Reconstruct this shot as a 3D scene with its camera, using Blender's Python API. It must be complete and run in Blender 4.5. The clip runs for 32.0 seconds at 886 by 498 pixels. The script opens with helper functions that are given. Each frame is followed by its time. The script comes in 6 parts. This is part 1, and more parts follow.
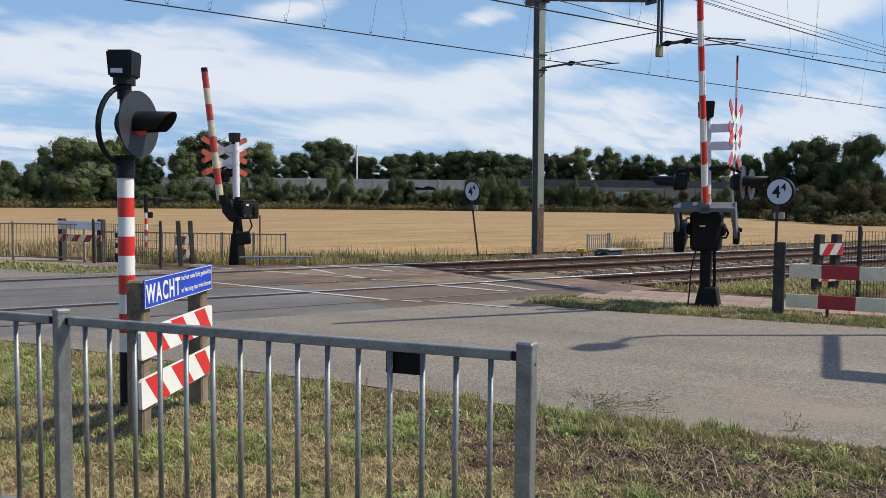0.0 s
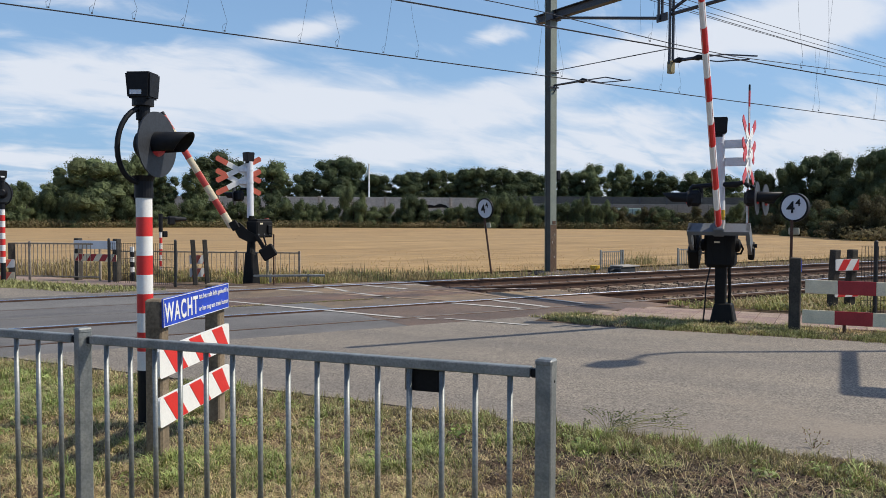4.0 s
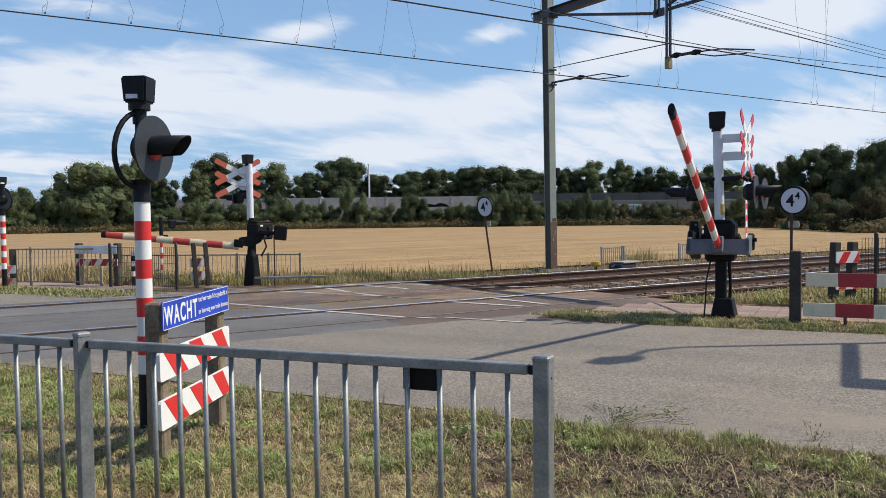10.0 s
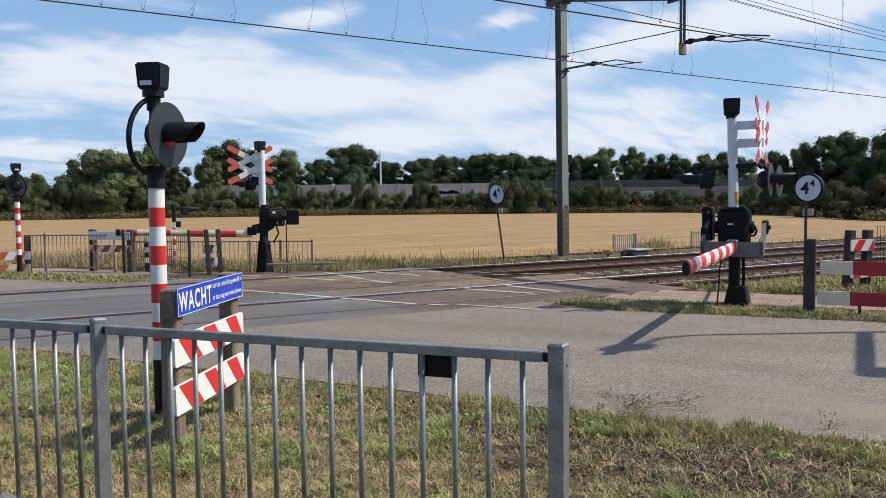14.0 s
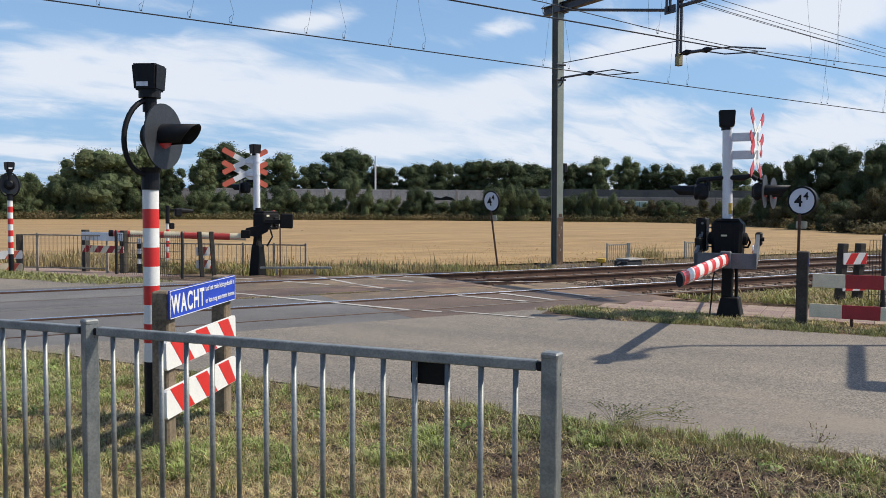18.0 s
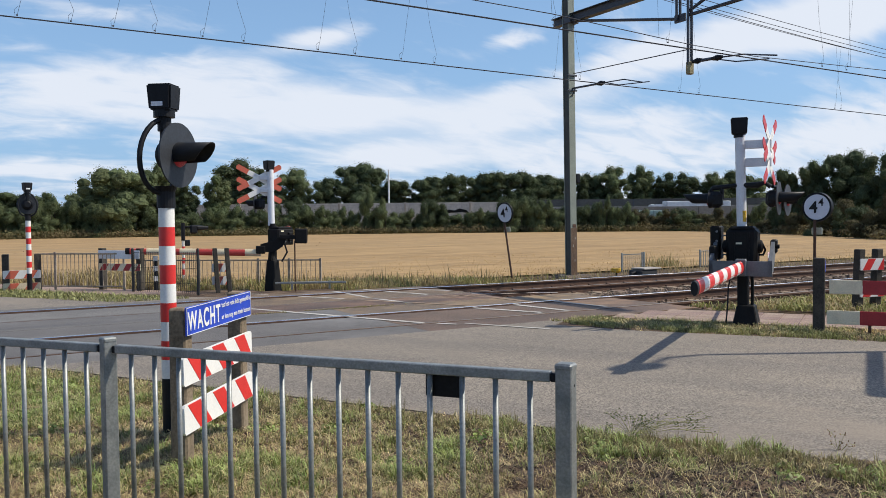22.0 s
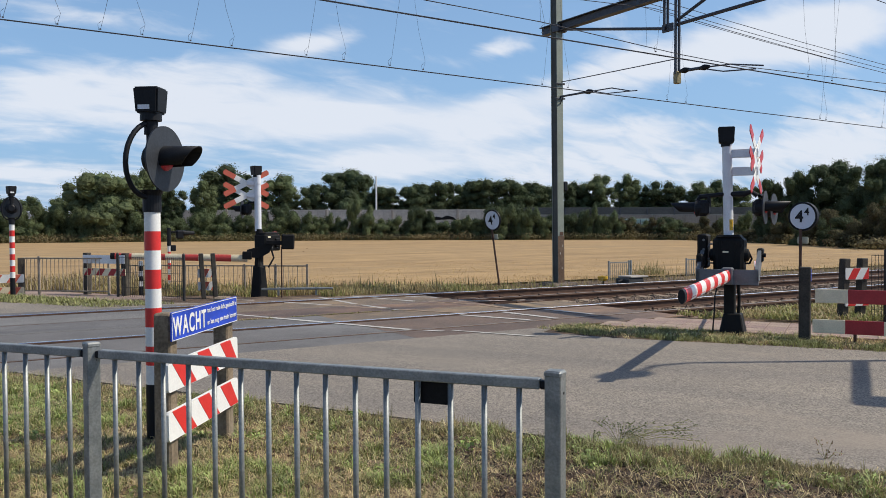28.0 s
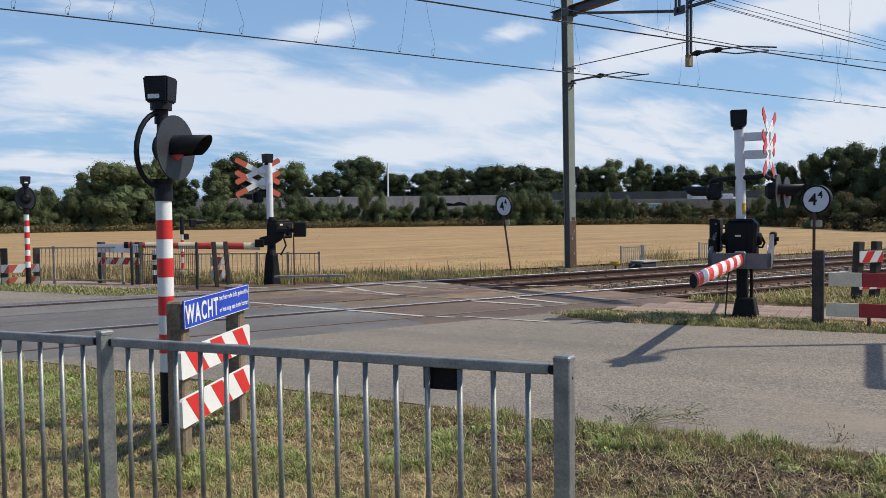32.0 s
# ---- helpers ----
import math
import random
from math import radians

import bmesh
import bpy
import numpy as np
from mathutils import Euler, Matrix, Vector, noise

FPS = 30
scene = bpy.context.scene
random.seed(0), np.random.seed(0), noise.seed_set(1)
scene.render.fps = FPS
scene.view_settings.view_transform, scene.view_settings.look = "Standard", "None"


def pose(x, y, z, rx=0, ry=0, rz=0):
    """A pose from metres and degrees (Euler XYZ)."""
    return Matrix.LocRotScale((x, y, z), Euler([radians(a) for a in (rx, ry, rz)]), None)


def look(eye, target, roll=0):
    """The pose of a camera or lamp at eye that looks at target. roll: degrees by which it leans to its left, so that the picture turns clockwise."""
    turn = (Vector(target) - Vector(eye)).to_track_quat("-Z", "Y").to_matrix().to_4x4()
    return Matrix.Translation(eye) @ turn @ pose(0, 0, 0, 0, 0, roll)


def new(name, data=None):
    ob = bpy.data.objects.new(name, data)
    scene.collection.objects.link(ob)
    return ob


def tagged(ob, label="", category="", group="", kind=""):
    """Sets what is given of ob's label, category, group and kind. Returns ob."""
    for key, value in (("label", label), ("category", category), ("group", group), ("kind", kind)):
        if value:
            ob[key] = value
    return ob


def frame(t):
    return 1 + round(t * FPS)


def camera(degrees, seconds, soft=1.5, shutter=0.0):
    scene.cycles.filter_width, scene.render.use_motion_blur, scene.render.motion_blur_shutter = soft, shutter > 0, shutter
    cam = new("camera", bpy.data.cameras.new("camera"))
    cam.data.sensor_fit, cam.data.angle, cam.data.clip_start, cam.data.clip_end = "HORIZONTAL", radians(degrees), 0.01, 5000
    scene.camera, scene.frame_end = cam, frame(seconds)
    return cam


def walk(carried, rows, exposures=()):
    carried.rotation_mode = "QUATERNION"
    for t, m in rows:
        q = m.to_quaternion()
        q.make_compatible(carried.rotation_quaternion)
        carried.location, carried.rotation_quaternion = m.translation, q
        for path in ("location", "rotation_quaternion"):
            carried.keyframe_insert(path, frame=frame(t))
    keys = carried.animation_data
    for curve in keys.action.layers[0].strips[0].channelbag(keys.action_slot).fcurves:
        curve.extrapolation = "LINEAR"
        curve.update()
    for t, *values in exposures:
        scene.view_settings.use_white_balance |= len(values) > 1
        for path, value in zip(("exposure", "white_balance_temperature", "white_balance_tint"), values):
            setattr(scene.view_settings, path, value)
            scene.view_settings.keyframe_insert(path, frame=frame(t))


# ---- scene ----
cam = camera(56.4, 32.0, 0.6)
PATH = [
    (0, (-0.084, -0.004, 1.563), (1.001, 1.672, 1.439), 0.6),
    (0.5, (-0.092, -0.012, 1.565), (0.98, 1.672, 1.449), 0.5),
    (1, (-0.094, -0.008, 1.564), (0.975, 1.679, 1.461), 0.5),
    (1.5, (-0.116, -0.021, 1.566), (0.953, 1.667, 1.465), 0.5),
    (2, (-0.114, -0.006, 1.564), (0.955, 1.682, 1.466), 0.6),
    (2.5, (-0.116, 0.002, 1.563), (0.952, 1.69, 1.462), 0.6),
    (3, (-0.126, -0.011, 1.565), (0.943, 1.676, 1.461), 0.6),
    (3.5, (-0.12, -0.005, 1.563), (0.944, 1.685, 1.469), 0.5),
    (5.5, (-0.113, -0.018, 1.566), (0.944, 1.678, 1.502), -0.2),
    (6, (-0.117, -0.014, 1.565), (0.943, 1.681, 1.499), 0.0),
    (6.5, (-0.119, -0.019, 1.566), (0.937, 1.678, 1.491), -0.1),
    (7, (-0.114, -0.021, 1.563), (0.936, 1.679, 1.478), -0.4),
    (7.5, (-0.111, -0.02, 1.565), (0.935, 1.682, 1.476), -0.5),
    (8, (-0.112, -0.022, 1.563), (0.934, 1.681, 1.477), -0.3),
    (8.5, (-0.106, -0.015, 1.562), (0.946, 1.684, 1.479), -0.3),
    (9, (-0.105, -0.018, 1.563), (0.95, 1.679, 1.478), -0.6),
    (9.5, (-0.104, -0.019, 1.562), (0.954, 1.676, 1.477), -0.6),
    (10, (-0.1, -0.025, 1.563), (0.958, 1.67, 1.479), -0.7),
    (10.5, (-0.099, -0.023, 1.561), (0.947, 1.679, 1.475), -0.5),
    (11, (-0.099, -0.025, 1.562), (0.935, 1.684, 1.469), -0.4),
    (11.5, (-0.106, -0.031, 1.564), (0.924, 1.68, 1.462), -0.9),
    (12, (-0.107, -0.017, 1.566), (0.925, 1.694, 1.475), -0.9),
    (12.5, (-0.111, -0.018, 1.564), (0.93, 1.688, 1.485), -0.7),
    (13, (-0.11, -0.016, 1.562), (0.931, 1.689, 1.466), -0.6),
    (13.5, (-0.109, -0.011, 1.563), (0.928, 1.696, 1.452), -0.7),
    (14, (-0.111, -0.013, 1.563), (0.923, 1.695, 1.448), -0.6),
    (14.5, (-0.108, -0.004, 1.562), (0.925, 1.704, 1.45), -0.3),
    (16.5, (-0.092, 0.0, 1.559), (0.942, 1.708, 1.453), -0.1),
    (17, (-0.091, 0.005, 1.563), (0.947, 1.71, 1.454), -0.0),
    (17.5, (-0.107, -0.003, 1.561), (0.941, 1.697, 1.45), 0.3),
    (18, (-0.112, -0.003, 1.565), (0.936, 1.698, 1.465), 0.4),
    (18.5, (-0.11, -0.004, 1.565), (0.927, 1.704, 1.475), 0.3),
    (19, (-0.12, -0.009, 1.566), (0.91, 1.704, 1.486), 0.1),
    (19.5, (-0.116, -0.009, 1.566), (0.908, 1.707, 1.493), -0.3),
    (20, (-0.113, -0.014, 1.565), (0.91, 1.704, 1.493), -0.4),
    (20.5, (-0.108, -0.015, 1.566), (0.916, 1.702, 1.495), -0.5),
    (21, (-0.108, -0.019, 1.567), (0.916, 1.697, 1.496), -0.7),
    (21.5, (-0.115, -0.027, 1.568), (0.905, 1.692, 1.496), -0.8),
    (22, (-0.119, -0.029, 1.57), (0.9, 1.691, 1.5), -0.6),
    (22.5, (-0.123, -0.026, 1.569), (0.889, 1.696, 1.488), -0.7),
    (23, (-0.119, -0.028, 1.567), (0.888, 1.697, 1.471), -0.7),
    (23.5, (-0.117, -0.028, 1.566), (0.893, 1.695, 1.465), -0.6),
    (24, (-0.116, -0.012, 1.563), (0.895, 1.711, 1.473), -0.3),
    (24.5, (-0.118, 0.002, 1.564), (0.893, 1.726, 1.481), -0.3),
    (25, (-0.13, -0.011, 1.565), (0.877, 1.715, 1.483), -0.3),
    (25.5, (-0.123, -0.001, 1.564), (0.893, 1.72, 1.484), -0.2),
    (27.5, (-0.114, 0.002, 1.562), (0.927, 1.709, 1.502), -0.1),
    (28, (-0.113, -0.002, 1.563), (0.933, 1.702, 1.51), -0.2),
    (28.5, (-0.105, 0.001, 1.563), (0.943, 1.703, 1.509), -0.1),
    (29, (-0.108, 0.001, 1.564), (0.936, 1.706, 1.505), 0.1),
    (29.5, (-0.112, -0.002, 1.565), (0.926, 1.706, 1.504), -0.1),
    (30, (-0.107, -0.001, 1.564), (0.931, 1.707, 1.505), -0.2),
    (30.5, (-0.104, -0.003, 1.562), (0.928, 1.709, 1.493), -0.3),
    (31, (-0.106, -0.009, 1.566), (0.925, 1.703, 1.491), -0.3),
    (31.5, (-0.1, -0.009, 1.563), (0.929, 1.704, 1.483), -0.5),
    (32, (-0.104, -0.018, 1.564), (0.916, 1.701, 1.478), -0.7),
]
walk(cam, [(t, look(eye, target, roll)) for t, eye, target, roll in PATH], [(0, -0.03), (6, -0.06), (11, 0.03), (20, 0.02), (23, 0.02), (31, -0.06), (32, -0.06)])

# ---- world, sun ----
SUN_TO = Vector((0.80, -0.44, 1.0)).normalized()
world = bpy.data.worlds.new("sky")
scene.world = world
world.use_nodes = True


# azimuth, elevation, half length, half height, tilt, weight of each bank
CLOUDS = [
    (10.9, 8.6, 0.205, 0.041, 3, 0.92), (22.2, 12.3, 0.065, 0.014, 12, 0.7), (24.5, 7.5, 0.123, 0.026, 4, 0.85), (7.6, 13.2, 0.096, 0.017, 0, 0.40), (4.5, 3.5, 0.089, 0.010, 0, 0.6), (27.5, 4.4, 0.089, 0.016, 0, 0.6),
    (45.6, 10.8, 0.178, 0.025, 13, 0.95), (56.1, 11.7, 0.103, 0.029, 8, 1.0), (35.6, 12.2, 0.041, 0.012, 12, 0.7), (34.7, 6.6, 0.089, 0.030, 4, 0.55), (44.6, 6.6, 0.089, 0.018, 0, 0.45), (45.7, 4.5, 0.205, 0.020, 0, 0.42), (57.0, 5.6, 0.089, 0.038, 4, 0.5)]


def build_sky():
    nt = world.node_tree
    nodes, links = nt.nodes, nt.links
    bg = nodes["Background"]
    bg.inputs["Strength"].default_value = 0.13
    sky = nodes.new("ShaderNodeTexSky")
    sky.sky_type = "NISHITA"
    sky.sun_disc = False
    sky.sun_elevation = math.asin(SUN_TO.z)
    sky.sun_rotation = math.atan2(SUN_TO.x, SUN_TO.y)
    sky.air_density, sky.dust_density, sky.ozone_density = 1.0, 1.0, 2.2
    co = nodes.new("ShaderNodeTexCoord")
    sep = nodes.new("ShaderNodeSeparateXYZ")
    links.new(co.outputs["Generated"], sep.inputs[0])

    def calc(op, a, b=None):
        n = nodes.new("ShaderNodeMath")
        n.operation = op
        for i, v in enumerate((a, b)):
            if v is None:
                continue
            if isinstance(v, (int, float)):
                n.inputs[i].default_value = v
            else:
                links.new(v, n.inputs[i])
        return n.outputs[0]

    high = calc("ADD", calc("MAXIMUM", sep.outputs[2], 0.0), 0.30)
    px, py = calc("DIVIDE", sep.outputs[0], high), calc("DIVIDE", sep.outputs[1], high)
    comb = nodes.new("ShaderNodeCombineXYZ")
    links.new(px, comb.inputs[0])
    links.new(py, comb.inputs[1])

    def cloud(scale, stretch, turn, detail, off):
        m = nodes.new("ShaderNodeMapping")
        m.inputs["Rotation"].default_value = (0, 0, radians(turn))
        m.inputs["Scale"].default_value = (scale, scale * stretch, 1)
        m.inputs["Location"].default_value = off
        links.new(comb.outputs[0], m.inputs[0])
        n = nodes.new("ShaderNodeTexNoise")
        n.inputs["Scale"].default_value = 1.0
        n.inputs["Detail"].default_value = detail
        n.inputs["Roughness"].default_value = 0.55
        n.inputs["Distortion"].default_value = 0.5
        links.new(m.outputs[0], n.inputs["Vector"])
        return n.outputs[0]

    big = cloud(0.55, 1.1, 20, 4, (3.1, 1.7, 0))
    fine = cloud(2.6, 1.5, 30, 8, (0.4, 7.7, 0))
    wisp = cloud(6.0, 2.0, 25, 8, (2.4, 1.7, 0))
    mix = calc("MULTIPLY", calc("SUBTRACT", big, 0.52), 0.9)
    mix = calc("ADD", mix, calc("MULTIPLY", calc("SUBTRACT", fine, 0.5), 1.25))
    mix = calc("ADD", mix, calc("MULTIPLY", calc("SUBTRACT", wisp, 0.5), 1.5))

    def dot(v):
        n = nodes.new("ShaderNodeVectorMath")
        n.operation = "DOT_PRODUCT"
        links.new(co.outputs["Generated"], n.inputs[0])
        n.inputs[1].default_value = v
        return n.outputs["Value"]

    # soft broad cloud banks: azimuth, elevation, half length, half height, tilt, weight
    ragged = calc("ADD", calc("MULTIPLY", wisp, 1.2), calc("MULTIPLY", fine, 0.8))
    for az, el, long, tall, tilt, weight in CLOUDS:
        a, e, k = radians(az), radians(el), radians(tilt)
        right = Vector((math.cos(a), -math.sin(a), 0))
        upward = Vector((-math.sin(e) * math.sin(a), -math.sin(e) * math.cos(a), math.cos(e)))
        u = dot((right * math.cos(k) + upward * math.sin(k)) / long)
        v = dot((upward * math.cos(k) - right * math.sin(k)) / tall)
        d = calc("MULTIPLY", calc("ADD", calc("POWER", calc("ABSOLUTE", u), 2.0), calc("POWER", calc("ABSOLUTE", v), 2.0)), ragged)
        mix = calc("ADD", mix, calc("MULTIPLY", calc("EXPONENT", calc("MULTIPLY", d, -1.0)), weight))
    # haze and more cloud towards the horizon
    low = calc("SUBTRACT", 1.0, calc("MULTIPLY", calc("MAXIMUM", sep.outputs[2], 0.0), 6.5))
    mix = calc("ADD", mix, calc("MULTIPLY", calc("MAXIMUM", low, 0.0), 0.54))
    ramp = nodes.new("ShaderNodeValToRGB")
    ramp.color_ramp.elements[0].position, ramp.color_ramp.elements[1].position = 0.06, 0.80
    ramp.color_ramp.elements[0].color = (0, 0, 0, 1)
    ramp.color_ramp.elements[1].color = (0.92, 0.92, 0.92, 1)
    ramp.color_ramp.interpolation = "EASE"
    links.new(mix, ramp.inputs[0])
    blend = nodes.new("ShaderNodeMixRGB")
    blend.inputs[2].default_value = (6.15, 6.5, 7.15, 1)
    links.new(ramp.outputs[0], blend.inputs[0])
    tint = nodes.new("ShaderNodeMixRGB")
    tint.blend_type = "MULTIPLY"
    tint.inputs[0].default_value = 1.0
    tint.inputs[2].default_value = (0.99, 1.02, 1.07, 1)
    links.new(sky.outputs[0], tint.inputs[1])
    # low haze evens the blue out towards the horizon
    haze = nodes.new("ShaderNodeMixRGB")
    haze.inputs[2].default_value = (2.05, 3.8, 6.3, 1)
    links.new(calc("MULTIPLY", calc("MAXIMUM", calc("SUBTRACT", 1.0, calc("MULTIPLY", calc("MAXIMUM", sep.outputs[2], 0.0), 1.8)), 0.0), 0.8), haze.inputs[0])
    links.new(tint.outputs[0], haze.inputs[1])
    links.new(haze.outputs[0], blend.inputs[1])
    links.new(blend.outputs[0], bg.inputs["Color"])


build_sky()
sun = new("sun", bpy.data.lights.new("sun", "SUN"))
sun.data.energy = 4.6
sun.data.angle = radians(0.6)
sun.data.color = (1.0, 0.925, 0.79)
sun.matrix_basis = look((0, 0, 30), (-SUN_TO.x, -SUN_TO.y, 30 - SUN_TO.z))


# ---- materials ----
def mat(name, colour, rough=0.6, metal=0.0, second=None, scale=6.0, fine=60.0, mix=0.5, bump=0.15, spread=0.12, third=None, dist=0.02, random_by="", sharp=(0.35, 0.65), gloss=0.5, vary=(0.62, 1.4), leafy=0.0, grit=(0.36, 0.64), stretch=None, stones=0.0, bands=0.0):
    """Two noises at two scales over colour and second; third: stains."""
    m = bpy.data.materials.new(name)
    m.use_nodes = True
    nt = m.node_tree
    nodes, links = nt.nodes, nt.links
    bsdf = nodes["Principled BSDF"]
    bsdf.inputs["Metallic"].default_value = metal
    bsdf.inputs["Specular IOR Level"].default_value = gloss
    co = nodes.new("ShaderNodeTexCoord")
    second = second or tuple(c * (1 - 1.6 * spread) for c in colour)

    def noisy(s, d, r=0.6):
        n = nodes.new("ShaderNodeTexNoise")
        n.inputs["Scale"].default_value, n.inputs["Detail"].default_value, n.inputs["Roughness"].default_value = s, d, r
        if stretch:
            m2 = nodes.new("ShaderNodeMapping")
            m2.inputs["Rotation"].default_value = (0, 0, radians(stretch[0]))
            m2.inputs["Scale"].default_value = (stretch[1], 1, 1)
            links.new(co.outputs["Object"], m2.inputs[0])
            links.new(m2.outputs[0], n.inputs["Vector"])
        else:
            links.new(co.outputs["Object"], n.inputs["Vector"])
        return n

    def ramp(sock, a, b):
        r = nodes.new("ShaderNodeMapRange")
        r.inputs[1].default_value, r.inputs[2].default_value = a, b
        links.new(sock, r.inputs[0])
        return r.outputs[0]

    def blend(fac, a, b, kind="MIX"):
        x = nodes.new("ShaderNodeMixRGB")
        x.blend_type = kind
        for i, v in enumerate((fac, a, b)):
            if isinstance(v, tuple):
                x.inputs[i].default_value = (*v, 1)
            elif isinstance(v, (int, float)):
                x.inputs[i].default_value = v
            else:
                links.new(v, x.inputs[i])
        return x.outputs[0]

    big, small = noisy(scale, 4), noisy(fine, 3)
    out = blend(ramp(big.outputs[0], *sharp), colour, second)
    if stones:
        cell = nodes.new("ShaderNodeTexVoronoi")
        cell.inputs["Scale"].default_value = stones
        links.new(co.outputs["Object"], cell.inputs["Vector"])
        grain = ramp(cell.outputs["Color"], 0.15, 0.85)
    else:
        grain = ramp(small.outputs[0], *grit)
    dark = blend(1.0, out, (1 - 2.2 * spread,) * 3, "MULTIPLY")
    light = blend(1.0, out, (1 + 1.2 * spread,) * 3, "MULTIPLY")
    out2 = blend(grain, dark, light)
    if third:
        st = noisy(scale * 0.37, 5, 0.7)
        out2 = blend(ramp(st.outputs[0], 0.52, 0.68), out2, third)
    if bands:
        # wheel tracks worn along the road
        across = nodes.new("ShaderNodeVectorMath")
        across.operation = "DOT_PRODUCT"
        links.new(co.outputs["Object"], across.inputs[0])
        across.inputs[1].default_value = (0.848, 0.530, 0)
        lane = nodes.new("ShaderNodeTexNoise")
        lane.noise_dimensions = "1D"
        lane.inputs["Scale"].default_value, lane.inputs["Detail"].default_value = 0.9, 3
        links.new(across.outputs["Value"], lane.inputs["W"])
        out2 = blend(ramp(lane.outputs[0], 0.35, 0.65), blend(1.0, out2, (1 - bands, 1 - bands, 1 - 0.8 * bands), "MULTIPLY"), blend(1.0, out2, (1 + bands, 1 + 0.9 * bands, 1 + 0.7 * bands), "MULTIPLY"))
    if random_by:
        info = nodes.new("ShaderNodeObjectInfo" if random_by == "object" else "ShaderNodeNewGeometry")
        sock = info.outputs["Random" if random_by == "object" else "Random Per Island"]
        hsv = nodes.new("ShaderNodeHueSaturation")
        links.new(out2, hsv.inputs["Color"])
        links.new(ramp_to(nodes, links, sock, *vary), hsv.inputs["Value"])
        links.new(ramp_to(nodes, links, sock, 0.485, 0.515), hsv.inputs["Hue"])
        out2 = hsv.outputs[0]
    links.new(out2, bsdf.inputs["Base Color"])
    if leafy:
        thin, both = nodes.new("ShaderNodeBsdfTranslucent"), nodes.new("ShaderNodeMixShader")
        both.inputs[0].default_value = leafy
        links.new(out2, thin.inputs["Color"])
        links.new(bsdf.outputs[0], both.inputs[1])
        links.new(thin.outputs[0], both.inputs[2])
        links.new(both.outputs[0], nodes["Material Output"].inputs["Surface"])
    rr = nodes.new("ShaderNodeMapRange")
    rr.inputs[3].default_value, rr.inputs[4].default_value = max(rough - 0.1, 0.03), min(rough + 0.1, 1)
    links.new(big.outputs[0], rr.inputs[0])
    links.new(rr.outputs[0], bsdf.inputs["Roughness"])
    if bump:
        b = nodes.new("ShaderNodeBump")
        b.inputs["Strength"].default_value, b.inputs["Distance"].default_value = bump, dist
        links.new(small.outputs[0], b.inputs["Height"])
        links.new(b.outputs[0], bsdf.inputs["Normal"])
    return m


def ramp_to(nodes, links, sock, a, b):
    r = nodes.new("ShaderNodeMapRange")
    r.inputs[3].default_value, r.inputs[4].default_value = a, b
    links.new(sock, r.inputs[0])
    return r.outputs[0]


ASPHALT = mat("asphalt", (0.246, 0.212, 0.172), 0.88, second=(0.212, 0.185, 0.154), scale=0.55, fine=120, bump=0.5, dist=0.005, spread=0.27, stones=85, third=(0.26, 0.216, 0.168), bands=0.10)
DECK = mat("deck_panel", (0.18, 0.12, 0.08), 0.7, second=(0.115, 0.082, 0.06), scale=0.9, fine=45, bump=0.4, dist=0.01, spread=0.26, third=(0.275, 0.17, 0.095), random_by="object", vary=(0.85, 1.15))
DECK_GREY = mat("deck_asphalt", (0.165, 0.155, 0.147), 0.8, second=(0.118, 0.112, 0.108), scale=0.7, fine=70, bump=0.5, dist=0.01, spread=0.2, third=(0.185, 0.178, 0.172), random_by="object", vary=(0.85, 1.15))
SOIL = mat("verge_soil", (0.135, 0.083, 0.048), 0.95, second=(0.052, 0.033, 0.021), scale=2.2, fine=45, bump=0.9, dist=0.03, spread=0.2, third=(0.25, 0.175, 0.11))
FIELD = mat("stubble", (0.385, 0.25, 0.108), 0.95, second=(0.30, 0.19, 0.08), scale=0.35, fine=3.2, bump=0.3, dist=0.08, spread=0.13, stretch=(24, 0.16), third=(0.27, 0.185, 0.09))
PINK = mat("pink_tile", (0.33, 0.235, 0.185), 0.85, second=(0.28, 0.20, 0.17), scale=1.5, fine=50, bump=0.3, dist=0.006, spread=0.2, random_by="object", vary=(0.88, 1.12))
BALLAST = mat("ballast", (0.17, 0.13, 0.10), 0.95, second=(0.11, 0.085, 0.07), scale=3, fine=30, bump=0.8, dist=0.03, spread=0.25)
STONE = mat("ballast_stone", (0.235, 0.17, 0.125), 0.95, second=(0.13, 0.09, 0.065), scale=9, fine=80, bump=0.3, random_by="island")
CONCRETE = mat("concrete", (0.40, 0.37, 0.33), 0.9, second=(0.30, 0.27, 0.24), scale=3, fine=60, bump=0.3, dist=0.006)
RAIL = mat("rail_rust", (0.115, 0.058, 0.035), 0.85, second=(0.075, 0.042, 0.03), scale=5, fine=70, bump=0.3, dist=0.004)
RAIL_DULL = mat("rail_dull", (0.19, 0.17, 0.155), 0.5, 0.6, second=(0.15, 0.11, 0.09), scale=3, fine=40, bump=0.05)
SLEEPER = mat("sleeper_concrete", (0.24, 0.175, 0.125), 0.95, second=(0.17, 0.12, 0.09), scale=2.5, fine=40, bump=0.4, dist=0.01, random_by="object", vary=(0.7, 1.3))
RAIL_TOP = mat("rail_polished", (0.93, 0.92, 0.90), 0.24, 1.0, second=(0.8, 0.79, 0.77), spread=0.02, scale=3, fine=40, bump=0.03)
ZINC = mat("galvanised", (0.33, 0.338, 0.325), 0.48, 0.55, gloss=0.4, spread=0.08, second=(0.215, 0.228, 0.224), scale=9, fine=90, bump=0.06)
